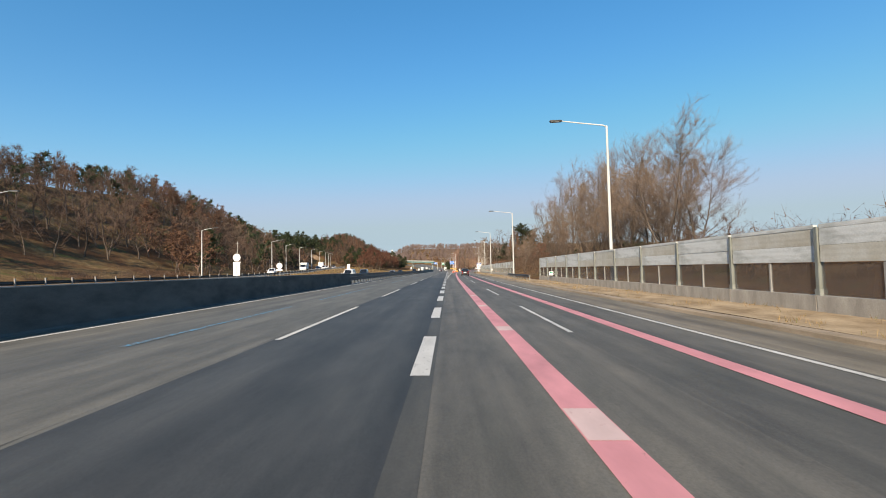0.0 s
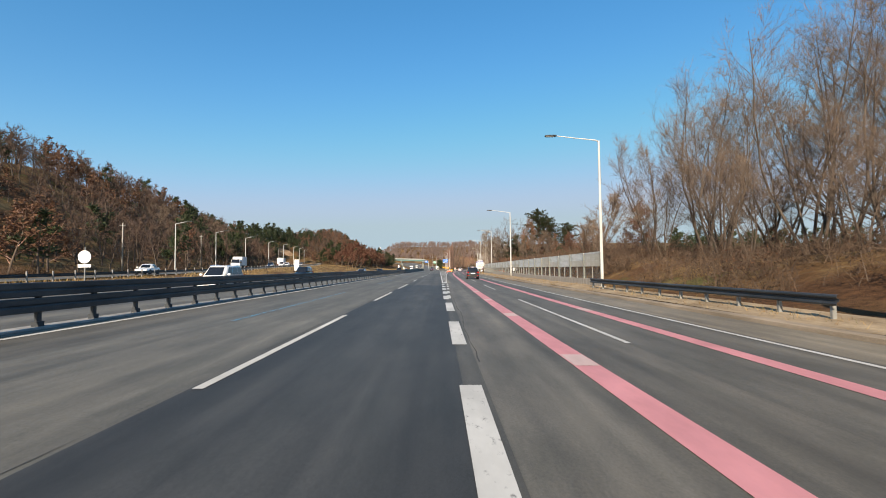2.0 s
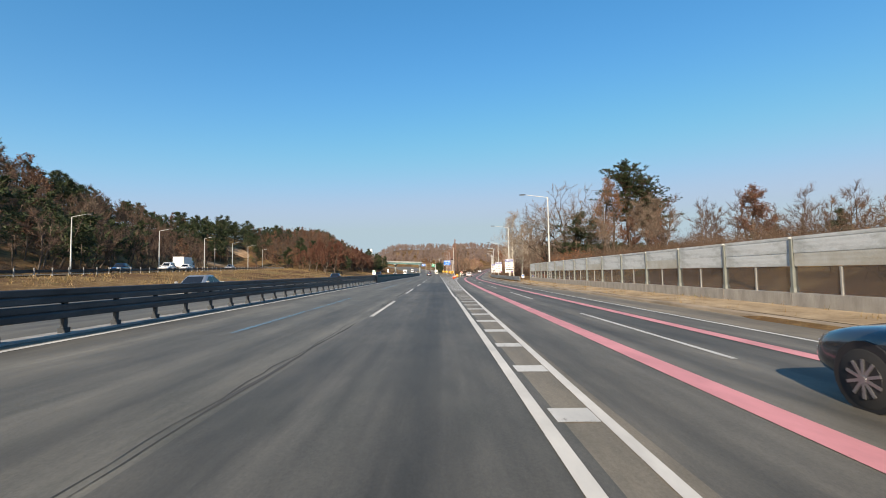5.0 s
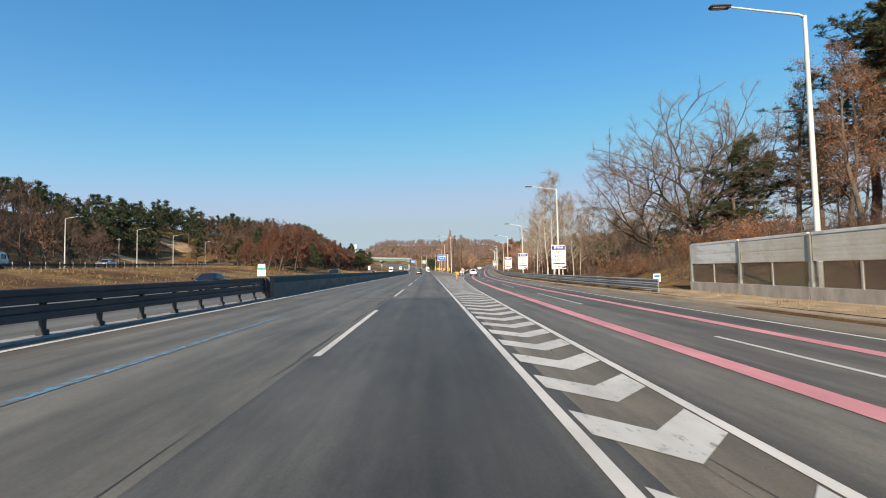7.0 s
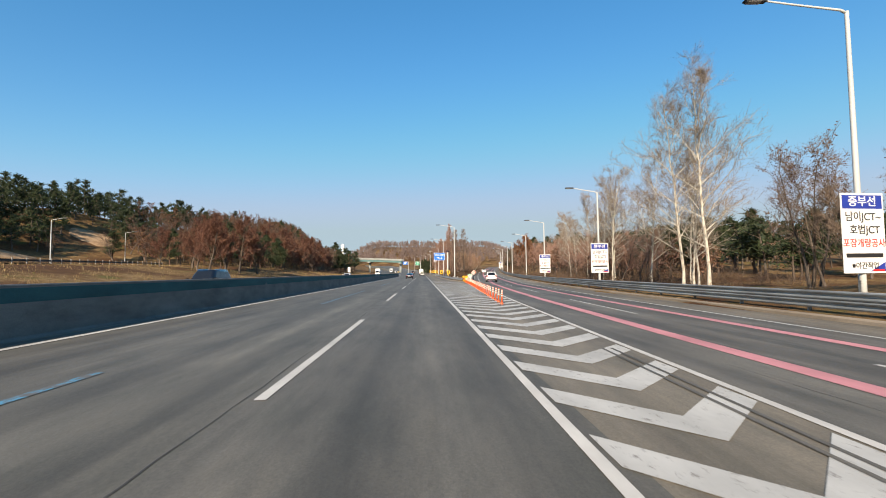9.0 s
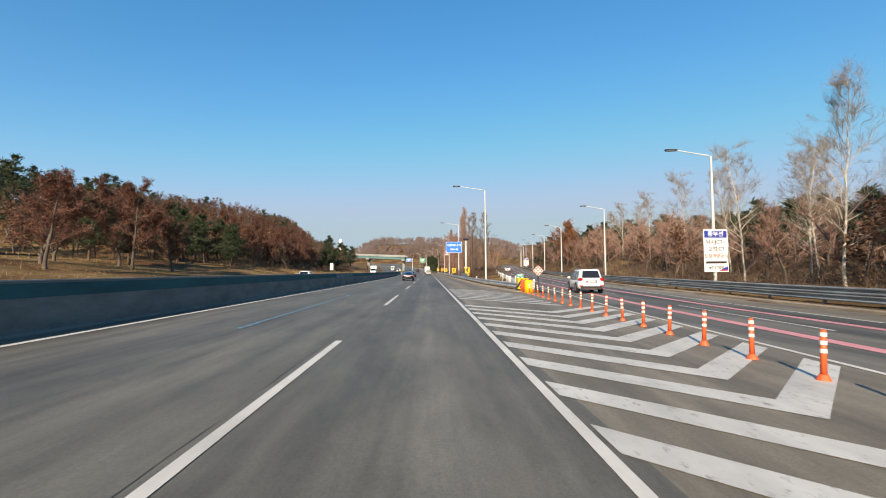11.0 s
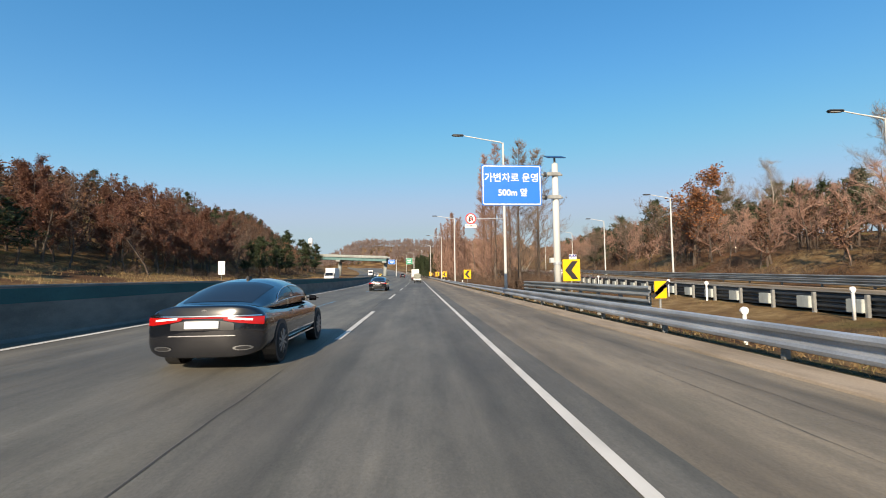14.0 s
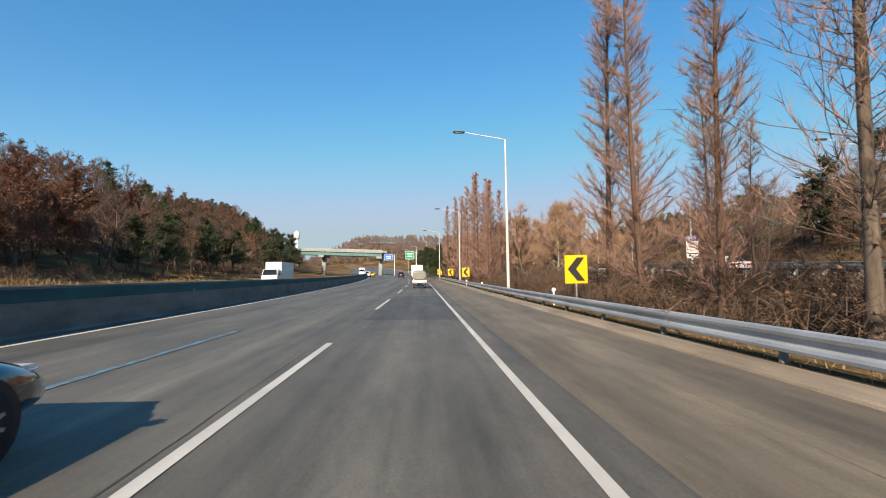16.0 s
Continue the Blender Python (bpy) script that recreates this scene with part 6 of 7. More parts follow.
class Wood:
    """Gathers limbs, and slivers for twigs, leaves or needles."""

    def __init__(self, seed):
        self.r = random.Random(seed)
        self.v, self.f, self.tv, self.tf, self.lv, self.lf = [], [], [], [], [], []

    def limb(self, pts, radii, sides=4):
        base = len(self.v)
        for i, p in enumerate(pts):
            d = (pts[min(i + 1, len(pts) - 1)] - pts[max(i - 1, 0)]).normalized()
            u = d.orthogonal().normalized()
            w = d.cross(u)
            for k in range(sides):
                a = 2 * math.pi * k / sides
                self.v.append(p + radii[i] * (math.cos(a) * u + math.sin(a) * w))
        for i in range(len(pts) - 1):
            for k in range(sides):
                a, b = base + i * sides + k, base + i * sides + (k + 1) % sides
                self.f.append((a, b, b + sides, a + sides))

    def sliver(self, p, d, length, width):
        side = d.orthogonal()
        side.rotate(Matrix.Rotation(self.r.uniform(0, 6.3), 3, d))
        side = side.normalized() * width / 2
        n = len(self.tv)
        self.tv += [p - side, p + side, p + d * length]
        self.tf.append((n, n + 1, n + 2))

    def leaf(self, p, size, up=0.3):
        d = Vector((self.r.gauss(0, 1), self.r.gauss(0, 1), self.r.gauss(0, up))).normalized()
        s = d.orthogonal()
        s.rotate(Matrix.Rotation(self.r.uniform(0, 6.3), 3, d))
        n, s = len(self.lv), s.normalized() * size * 0.32
        self.lv += [p, p + d * size * 0.5 + s, p + d * size, p + d * size * 0.5 - s]
        self.lf.append((n, n + 1, n + 2, n + 3))

    def bent(self, start, d, length, n, wobble, lift):
        pts, p, d = [start.copy()], start.copy(), d.normalized()
        for _ in range(n):
            d = (d + Vector((self.r.gauss(0, wobble), self.r.gauss(0, wobble), self.r.gauss(0, wobble * 0.6) + lift))).normalized()
            p = p + d * length / n
            pts.append(p)
        return pts

    def build(self, name, label, category, group, wood_mat, twig_mat, leaf_mat):
        ob = thing(name, label, category, group)
        if self.v:
            put("trunk", mesh_of("trunk", self.v, self.f, wood_mat, shaded=True), ob)
        if self.tv or self.lv:
            v, f, idx = list(self.tv), list(self.tf), [0] * len(self.tf)
            n = len(v)
            v += self.lv
            f += [tuple(i + n for i in q) for q in self.lf]
            idx += [1] * len(self.lf)
            put("crown", mesh_of("crown", v, f, [twig_mat, leaf_mat or twig_mat], idx), ob)
        return ob


def branching(seed, h, spread, limbs, low=0.25, twigs=9, forks=5, twig_len=0.9, twig_w=0.03, leaves=0, leaf_size=0.16, stems=1, lift=0.10, sides=6, narrow=1.0, trunk_r=None, far=False, spread_stems=0.0):
    """A broadleaf tree: trunk, limbs, boughs and fine twigs, with or without dry leaves."""
    w = Wood(seed)
    r = w.r
    for s in range(stems):
        lean = Vector((r.gauss(0, 0.12 + 0.16 * (stems > 1)), r.gauss(0, 0.12 + 0.16 * (stems > 1)), 1))
        if spread_stems:
            turn_a = 2 * math.pi * (s + 0.7 * r.random()) / stems
            lean = Vector((math.cos(turn_a) * spread_stems, math.sin(turn_a) * spread_stems, 1)) * r.uniform(0.9, 1.1)
        tr = (trunk_r or h * 0.02) * (1 if stems == 1 else 0.7)
        trunk = w.bent(Vector((r.gauss(0, 0.25) * (stems > 1), r.gauss(0, 0.25) * (stems > 1), -0.3)), lean, h * 0.92, 9, 0.09, 0.03)
        w.limb(trunk, [tr * (1.25 if i == 0 else 1 - 0.098 * i) for i in range(10)], sides)
        for i in range(limbs):
            at = low + (0.97 - low) * (i + r.random()) / limbs
            k = min(8, int(at * 9))
            p = trunk[k].lerp(trunk[k + 1], at * 9 - k)
            a = r.uniform(0, 6.283)
            reach = h * spread * (1.05 - 0.75 * at) * r.uniform(0.65, 1.15)
            d = Vector((math.cos(a), math.sin(a), (0.35 + 0.7 * at) / narrow))
            bough = w.bent(p, d, reach, 5, 0.16, lift)
            br = tr * (0.5 - 0.36 * at)
            if far:
                w.sliver(bough[0], (bough[3] - bough[0]).normalized(), (bough[3] - bough[0]).length * 1.1, br * 2.2)
            else:
                w.limb(bough, [br, br * 0.8, br * 0.6, br * 0.42, br * 0.28, br * 0.12], 4)
            for j in range(forks):
                q = 1 + 4 * (j + r.random()) / forks
                k2 = min(4, int(q))
                p2 = bough[k2].lerp(bough[min(5, k2 + 1)], q - k2)
                d2 = (bough[min(5, k2 + 1)] - bough[k2 - 1]).normalized() + Vector((r.gauss(0, 0.6), r.gauss(0, 0.6), r.gauss(0.15, 0.4)))
                twig = w.bent(p2, d2, reach * r.uniform(0.25, 0.5), 3, 0.2, lift)
                if far:
                    w.sliver(twig[0], (twig[3] - twig[0]).normalized(), (twig[3] - twig[0]).length, 0.06)
                else:
                    w.limb(twig, [br * 0.3, br * 0.22, br * 0.14, 0.006], 3)
                for _ in range(twigs):
                    k3 = r.randrange(0, 3)
                    p3 = twig[k3].lerp(twig[k3 + 1], r.random())
                    d3 = ((twig[k3 + 1] - twig[k3]).normalized() + Vector((r.gauss(0, 0.55), r.gauss(0, 0.55), r.gauss(0.2, 0.45)))).normalized()
                    ln = twig_len * r.uniform(0.5, 1.3)
                    w.sliver(p3, d3, ln, twig_w)
                    for _ in range(0 if far else 2):
                        d4 = (d3 + Vector((r.gauss(0, 0.5), r.gauss(0, 0.5), r.gauss(0.1, 0.4)))).normalized()
                        w.sliver(p3 + d3 * ln * r.uniform(0.15, 0.7), d4, ln * 0.6, twig_w * 0.75)
                    for _ in range(leaves):
                        w.leaf(p3 + d3 * ln * r.random() + Vector((r.gauss(0, 0.15), r.gauss(0, 0.15), r.gauss(0, 0.15))), leaf_size * r.uniform(0.6, 1.3))
    return w


def pine(seed, h, pads=26, needles=110, size=0.45, width=0.07, spread=0.30, low=0.42, drop=0.0, clump=0.16, tufts=0):
    """A red pine: bare leaning trunk, crooked limbs, flat pads of needles, loose or in round tufts."""
    w = Wood(seed)
    r = w.r
    trunk = w.bent(Vector((0, 0, -0.3)), Vector((r.gauss(0, 0.12), r.gauss(0, 0.12), 1)), h * 0.95, 8, 0.08, 0.02)
    w.limb(trunk, [h * 0.017 * (1.2 - 0.125 * i) for i in range(9)], 6)
    for i in range(pads):
        at = low + (1 - low) * (i + r.random()) / pads
        k = min(7, int(at * 8))
        p = trunk[k].lerp(trunk[k + 1], at * 8 - k)
        a = r.uniform(0, 6.283)
        reach = h * spread * (1.15 - 0.85 * ((at - low) / (1 - low)) ** 1.4) * r.uniform(0.45, 1.1)
        bough = w.bent(p, Vector((math.cos(a), math.sin(a), 0.25 - drop)), reach, 4, 0.16, 0.05)
        br = h * 0.006
        w.limb(bough, [br, br * 0.8, br * 0.6, br * 0.4, br * 0.2], 3)
        for _ in range(tufts):
            k2 = min(3, int(0.6 + 3.4 * r.random()))
            stem = bough[k2].lerp(bough[k2 + 1], r.random())
            off = Vector((r.gauss(0, reach * clump), r.gauss(0, reach * clump), r.gauss(0.18, 0.16)))
            w.limb([stem, stem + off], [br * 0.3, 0.01], 3)
            for _ in range(needles):
                d = Vector((r.gauss(0, 1), r.gauss(0, 1), r.gauss(0.45, 0.7))).normalized()
                w.sliver(stem + off * r.uniform(0.75, 1.05) + d * 0.04, d, size * r.uniform(0.6, 1.2), width * r.uniform(0.7, 1.4))
        for _ in range(0 if tufts else needles):
            k2 = min(3, int(1.2 + 2.8 * r.random()))
            c = bough[k2].lerp(bough[k2 + 1], r.random()) + Vector((r.gauss(0, reach * clump), r.gauss(0, reach * clump), r.gauss(0.1, (0.16 + h * 0.006) * clump * 6)))
            d = Vector((r.gauss(0, 1), r.gauss(0, 1), abs(r.gauss(0.5, 0.6)))).normalized()
            w.sliver(c, d, size * r.uniform(0.6, 1.3), width * r.uniform(0.7, 1.4))
    return w


def oak(seed, h, lean=(0, 0), limbs=7, depth=5, twigs=26, twig_w=0.02, trunk_r=0.34):
    """An old oak: short trunk, sinuous limbs that fork again and again, fine twigs at the ends."""
    w = Wood(seed)
    r = w.r
    out = Vector((lean[0], lean[1], 0))

    def grow(p, d, length, radius, level):
        pts = w.bent(p, d, length, 4, 0.19, 0.015)
        w.limb(pts, [radius * (1 - 0.09 * i) for i in range(5)], 6 if level < 2 else 4 if level < 4 else 3)
        heading = (pts[4] - pts[3]).normalized()
        if level >= depth - 1:
            for _ in range(twigs if level == depth else twigs // 3):
                k = r.randrange(0, 4)
                q = pts[k].lerp(pts[k + 1], r.random())
                d3 = (heading + Vector((r.gauss(0, 0.6), r.gauss(0, 0.6), r.gauss(0.1, 0.45)))).normalized()
                ln = r.uniform(0.35, 0.95)
                w.sliver(q, d3, ln, twig_w)
                w.sliver(q + d3 * ln * 0.4, (d3 + Vector((r.gauss(0, 0.5), r.gauss(0, 0.5), r.gauss(0, 0.4)))).normalized(), ln * 0.6, twig_w * 0.75)
        if level == depth:
            return
        side = heading.orthogonal().normalized()
        side.rotate(Matrix.Rotation(r.uniform(0, 6.283), 3, heading))
        fork = r.uniform(0.42, 0.7)
        grow(pts[4], heading + side * fork * 0.7 + out * 0.1, length * r.uniform(0.74, 0.92), radius * 0.62, level + 1)
        grow(pts[4], heading - side * fork + out * 0.1, length * r.uniform(0.66, 0.84), radius * 0.5, level + 1)
        side.rotate(Matrix.Rotation(1.57, 3, heading))
        grow(pts[2], heading + side * 0.95, length * r.uniform(0.6, 0.85), radius * 0.42, level + 1)

    base = w.bent(Vector((0, 0, -0.3)), Vector((lean[0] * 0.5, lean[1] * 0.5, 1)), h * 0.2, 4, 0.06, 0.02)
    w.limb(base, [trunk_r * k for k in (1.35, 1.05, 0.95, 0.92, 0.9)], 8)
    for i in range(limbs):
        a = 6.283 * (i + 0.6 * r.random()) / limbs
        tilt = r.uniform(0.6, 1.5) if i else 0.1
        grow(base[4 if i % 2 == 0 else 3], Vector((math.cos(a) * tilt, math.sin(a) * tilt, 1)) + out, h * r.uniform(0.21, 0.25), trunk_r * (0.7 if i == 0 else 0.52), 1)
    return w


def spire(seed, h, base=0.16, whorls=46, twigs=10, low=0.06, stout=0.0088, thick=0.02, forks=0):
    """A bare dawn redwood: one straight stem and rising side shoots."""
    w = Wood(seed)
    r = w.r
    trunk = w.bent(Vector((0, 0, -0.3)), Vector((r.gauss(0, 0.01), r.gauss(0, 0.01), 1)), h, 10, 0.012, 0.02)
    w.limb(trunk, [h * stout * (1.3 if i == 0 else 1 - 0.095 * i) for i in range(11)], 7)
    for i in range(whorls):
        at = low + (0.97 - low) * (i + r.random()) / whorls
        k = min(9, int(at * 10))
        p = trunk[k].lerp(trunk[k + 1], at * 10 - k)
        a = r.uniform(0, 6.283)
        reach = h * base * (1.02 - at) * r.uniform(0.55, 1.12) + 0.25
        bough = w.bent(p, Vector((math.cos(a), math.sin(a), r.uniform(0.3, 0.75))), reach, 4, 0.13, 0.10)
        k3 = stout / 0.0088
        w.limb(bough, [0.018 * k3, 0.014 * k3, 0.010 * k3, 0.007, 0.003], 3)
        shoots = [bough]
        for _ in range(forks):
            k2 = r.randrange(1, 4)
            d2 = (bough[k2 + 1] - bough[k2]).normalized() + Vector((r.gauss(0, 0.45), r.gauss(0, 0.45), r.gauss(0.1, 0.3)))
            shoots.append(w.bent(bough[k2], d2, reach * r.uniform(0.3, 0.55), 4, 0.14, 0.08))
            w.limb(shoots[-1], [0.009 * k3, 0.007 * k3, 0.006, 0.004, 0.002], 3)
        for _ in range(twigs):
            bough = r.choice(shoots)
            k2 = r.randrange(0, 4)
            p2 = bough[k2].lerp(bough[k2 + 1], r.random())
            d2 = ((bough[k2 + 1] - bough[k2]).normalized() + Vector((r.gauss(0, 0.55), r.gauss(0, 0.55), r.gauss(0.3, 0.35)))).normalized()
            w.sliver(p2, d2, r.uniform(0.3, 0.9), thick)
    return w


def shrub(seed, h, wide, stems=16, twigs=10, leaves=3, leaf_size=0.12, twig_w=0.022, thin=False):
    w = Wood(seed)
    r = w.r
    for _ in range(stems):
        a = r.uniform(0, 6.283)
        o = Vector((r.gauss(0, wide * 0.28), r.gauss(0, wide * 0.28), -0.1))
        st = w.bent(o, Vector((math.cos(a) * 0.6, math.sin(a) * 0.6, 1)), h * r.uniform(0.5, 1.05), 4, 0.25, -0.02)
        if thin:
            w.sliver(st[0], (st[4] - st[0]).normalized(), (st[4] - st[0]).length, 0.035)
        else:
            w.limb(st, [0.022, 0.018, 0.014, 0.01, 0.005], 3)
        for _ in range(twigs):
            k = r.randrange(0, 4)
            p = st[k].lerp(st[k + 1], r.random())
            d = Vector((r.gauss(0, 0.7), r.gauss(0, 0.7), r.gauss(0.5, 0.5))).normalized()
            ln = r.uniform(0.3, 0.8)
            w.sliver(p, d, ln, twig_w)
            for _ in range(leaves):
                w.leaf(p + d * ln * r.random(), leaf_size * r.uniform(0.6, 1.4))
    return w


tr = random.Random(21)


def plant(ob, spots, turn=True, sink=0.1):
    """The first spot takes the thing itself, the others copies; a spot is x, y, size."""
    for i, (x, y, s, *z) in enumerate(spots):
        m = pose(x, y, (z[0] if z else ground_z(x, y)) - sink, 0, 0, tr.uniform(0, 360) if turn else 0)
        m = m @ Matrix.Scale(s, 4)
        if i == 0:
            first_m = m
        else:
            c = copy_thing(ob, m)
            c.matrix_basis = m
    ob.matrix_basis = first_m


# bare wood behind the first noise wall
A = branching(1, 18, 0.40, 15, 0.2, 7, 6, 1.2, 0.019, stems=5, narrow=0.72, trunk_r=0.17, lift=0.10, spread_stems=0.36).build("bare_tree", "tall bare tree with many upright stems and fine grey twigs", "tree", "roadside trees", BARK, TWIG, None)
B = branching(2, 16, 0.38, 15, 0.15, 8, 6, 1.1, 0.019, stems=4, narrow=0.72, trunk_r=0.16, lift=0.10, spread_stems=0.42).build("bare_tree", "bare many-stemmed tree with upright grey twigs", "tree", "roadside trees", BARK, TWIG, None)
C = branching(3, 15, 0.58, 22, 0.2, 12, 8, 1.1, 0.02, stems=2, lift=0.05, trunk_r=0.2, spread_stems=0.30).build("bare_tree", "bare spreading tree with crooked brown branches", "tree", "roadside trees", BARK, TWIG, None)
plant(A, [(25, 93, 1.0), (28, 87, 1.0), (23.5, 102, 0.95), (31, 97, 1.0), (33, 84, 0.9), (28, 107, 0.9)])
plant(B, [(22, 110, 0.85), (21.5, 97, 0.85), (25, 79, 0.72), (24.5, 87, 0.9), (29, 101, 1.0), (20.5, 104, 0.6), (28, 74, 0.85), (34, 92, 1.0), (19.5, 91, 0.5)])
plant(C, [(23.5, 66, 0.95), (22, 72, 0.7), (28, 67, 0.85), (20.5, 84, 0.5), (30, 112, 0.8), (36, 101, 0.9), (39, 416, 0.66), (44, 412, 0.7), (48.5, 407, 0.7), (55, 404, 0.72), (36.5, 425, 0.66), (61, 400, 0.75)])
# russet and dead-leaf trees further along
D2 = branching(23, 16, 0.27, 20, 0.22, 8, 7, 0.9, 0.024, leaves=3, leaf_size=0.14, trunk_r=0.24).build("russet_tree", "tall tree with thin dry russet leaves on crooked limbs", "tree", "russet trees", BARK, TWIG, LEAF)
plant(D2, [(27, 204.5, 0.8), (28.6, 212.5, 1.05), (29.5, 208.5, 0.95), (35.5, 206.5, 0.6)])
D = branching(4, 9, 0.42, 17, 0.2, 9, 6, 0.7, 0.035, leaves=5, leaf_size=0.2).build("russet_tree", "small tree still holding dry russet leaves", "tree", "russet trees", BARK, TWIG, LEAF_RUST)
plant(D, [(21, 128, 0.5), (25, 134, 0.62), (28, 126, 0.9), (31, 205, 0.85), (36, 207, 0.85), (25, 216, 0.55), (33, 178, 0.8)])
D3 = branching(27, 9.5, 0.42, 16, 0.25, 8, 6, 0.7, 0.03, leaves=3, leaf_size=0.24).build("russet_tree", "tree with sparse orange-red dry leaves beside the branch", "tree", "russet trees", BARK, TWIG, LEAF)
plant(D3, [(36.0, 389, 1.42), (38.6, 392, 1.2), (40, 396, 1.0)])
E_ = branching(5, 8, 0.45, 14, 0.25, 11, 6, 0.8, 0.035, stems=1, trunk_r=0.13).build("bare_tree", "thin bare tree with sparse crooked branches", "tree", "thin bare trees", BARK, TWIG, None)
plant(E_, [(15.6, 109, 1.15, 0.8), (17, 116, 0.8), (20, 121, 0.7), (28, 191, 1.0), (33, 196, 1.15), (25, 198, 0.8), (24, 232, 1.0), (26, 238, 1.05), (22, 241, 0.8), (30, 243, 1.1), (20.5, 228, 0.8)])
# the old pine with its neighbours
plant(pine(6, 21, 50, 46, 0.4, 0.045, 0.40, 0.44, clump=0.15, tufts=22).build("pine_tree", "tall old pine with dark green needle pads", "tree", "pines", BARK_RED, NEEDLE, None), [(33.2, 210.2, 0.86), (37.2, 211.0, 0.76), (45, 228, 0.85)])
plant(pine(7, 10, 24, 42, 0.34, 0.04, 0.52, 0.16, 0.15, clump=0.16, tufts=20).build("pine_tree", "dark green drooping conifer beside a bare oak", "tree", "pines", BARK, NEEDLE, None), [(24.9, 214.2, 1.0), (27.5, 215.5, 0.92)])
plant(oak(8, 18.5).build("oak_tree", "large spreading bare oak with a rounded crown", "tree", "oaks", BARK_OAK, TWIG, None), [(24.7, 219, 1.0), (31, 229, 0.8)])
plant(oak(9, 14, (-0.55, 0.25), 4, twigs=18, trunk_r=0.27).build("oak_tree", "bare oak leaning out with long crooked low limbs", "tree", "oaks", BARK_OAK, TWIG, None), [(22.0, 221, 1.0)], turn=False)
THICKET = shrub(33, 3.0, 4.6, 60, 14, 3, 0.13, 0.022).build("bramble_thicket", "tangled bramble thicket with dry russet leaves on the bank", "shrub", "thickets", BARK, TWIG_RED, LEAF)
plant(THICKET, [(22.5, 215.5, 1.0), (19.4, 219.6, 0.8), (25, 211.5, 1.15), (21, 229, 0.8), (22, 208.5, 0.95), (24, 225, 0.9), (26, 218, 1.1)])
DOME = branching(24, 9.5, 0.50, 26, 0.22, 16, 7, 0.8, 0.03, lift=0.08, trunk_r=0.16).build("bare_tree", "bare round-headed tree standing clear on the ridge", "tree", "ridge trees", BARK, TWIG, None)
plant(DOME, [(-84, 201, 1.4), (-92, 250, 1.35), (-99, 232, 0.9), (-96, 214, 0.85)])
# plane trees with pale bark
F = branching(9, 18.5, 0.36, 28, 0.20, 12, 7, 0.95, 0.019, narrow=0.8, trunk_r=0.135, lift=0.04).build("plane_tree", "tall bare plane tree with flaking white bark", "tree", "plane trees", BARK_PALE, TWIG_PALE, None)
plant(F, [(18.7, 249, 1.0), (18.3, 251.5, 0.92), (22.5, 257, 0.85), (24.3, 268, 0.88), (21.5, 272, 0.82), (23.5, 276, 0.8), (24, 281, 0.75), (26, 262, 0.84), (30, 270, 0.8), (27, 285, 0.7), (25, 290, 0.78), (31, 282, 0.74), (25.5, 300, 0.7), (28, 296, 0.64), (29, 307, 0.64), (32, 300, 0.66), (33, 322, 0.75), (37, 340, 0.72), (42, 355, 0.72), (46, 372, 0.8), (55, 398, 0.8), (60, 414, 0.82)])
LOC = branching(17, 10.5, 0.42, 16, 0.28, 7, 6, 0.7, 0.024, leaves=1, leaf_size=0.13, trunk_r=0.16, stems=2, spread_stems=0.2).build("bare_tree", "open-crowned bare tree with dark seed clusters", "tree", "thin bare trees", BARK, TWIG, LEAF_DULL)
plant(LOC, [(23.5, 246, 0.95), (29, 251, 1.0), (27, 242, 0.8)])
nest = thing("bird_nest", "dark round bird nest of twigs high in a plane tree", "nest", at=pose(18.9, 249.3, 16.0))
nb = Wood(77)
for _ in range(160):
    nb.sliver(Vector((nb.r.gauss(0, 0.16), nb.r.gauss(0, 0.16), nb.r.gauss(0, 0.12))), Vector((nb.r.gauss(0, 1), nb.r.gauss(0, 1), nb.r.gauss(0, 0.5))).normalized(), 0.4, 0.03)
put("twig_bundle", mesh_of("twig_bundle", nb.tv, nb.tf, TWIG), nest)
# dawn redwoods between the two roads
G = spire(10, 20, 0.15, 160, 60, thick=0.022).build("dawn_redwood", "slender bare dawn redwood with reddish twigs", "tree", "dawn redwoods", BARK_RED, TWIG_RED, None)
H = spire(12, 20, 0.24, 110, 60, 0.12, 0.0095, 0.019, 2).build("dawn_redwood", "bare dawn redwood with long rising side branches", "tree", "dawn redwoods", BARK, TWIG_RED, None)
plant(G, [(9.0, 401.9, 1.1), (8.6, 397.2, 0.94), (8.56, 391.6, 0.8), (13.8, 407.8, 0.6)])
G2 = spire(13, 19, 0.17, 120, 34, 0.04, 0.007, 0.045).build("dawn_redwood", "bare dawn redwood in a dense pinkish brown row", "tree", "dawn redwoods", BARK_RED, TWIG_RED, None)
plant(G2, [(8.3, 440, 0.8), (10.2, 443, 0.75), (8.8, 447, 0.9), (7.9, 452, 1.0), (10, 454, 0.95), (7.8, 457, 1.05), (9.8, 460, 0.9), (7.2, 463, 1.0), (6.6, 469, 0.95), (8.8, 467, 0.95), (5.8, 476, 1.0), (4.8, 484, 0.95), (8, 474, 0.9), (7, 482, 0.9)])
plant(H, [(8.1, 386.0, 0.95), (9.57, 384.0, 0.84), (12.5, 398.0, 0.62), (17.5, 402, 0.5)])
K = spire(19, 18, 0.37, 96, 80, 0.12, 0.0118, 0.02, 4).build("dawn_redwood", "big bare tree with a dark straight trunk and long rising limbs", "tree", "dawn redwoods", BARK, TWIG, None)
plant(K, [(9.8, 379.5, 0.97), (13.6, 385.6, 1.0)])
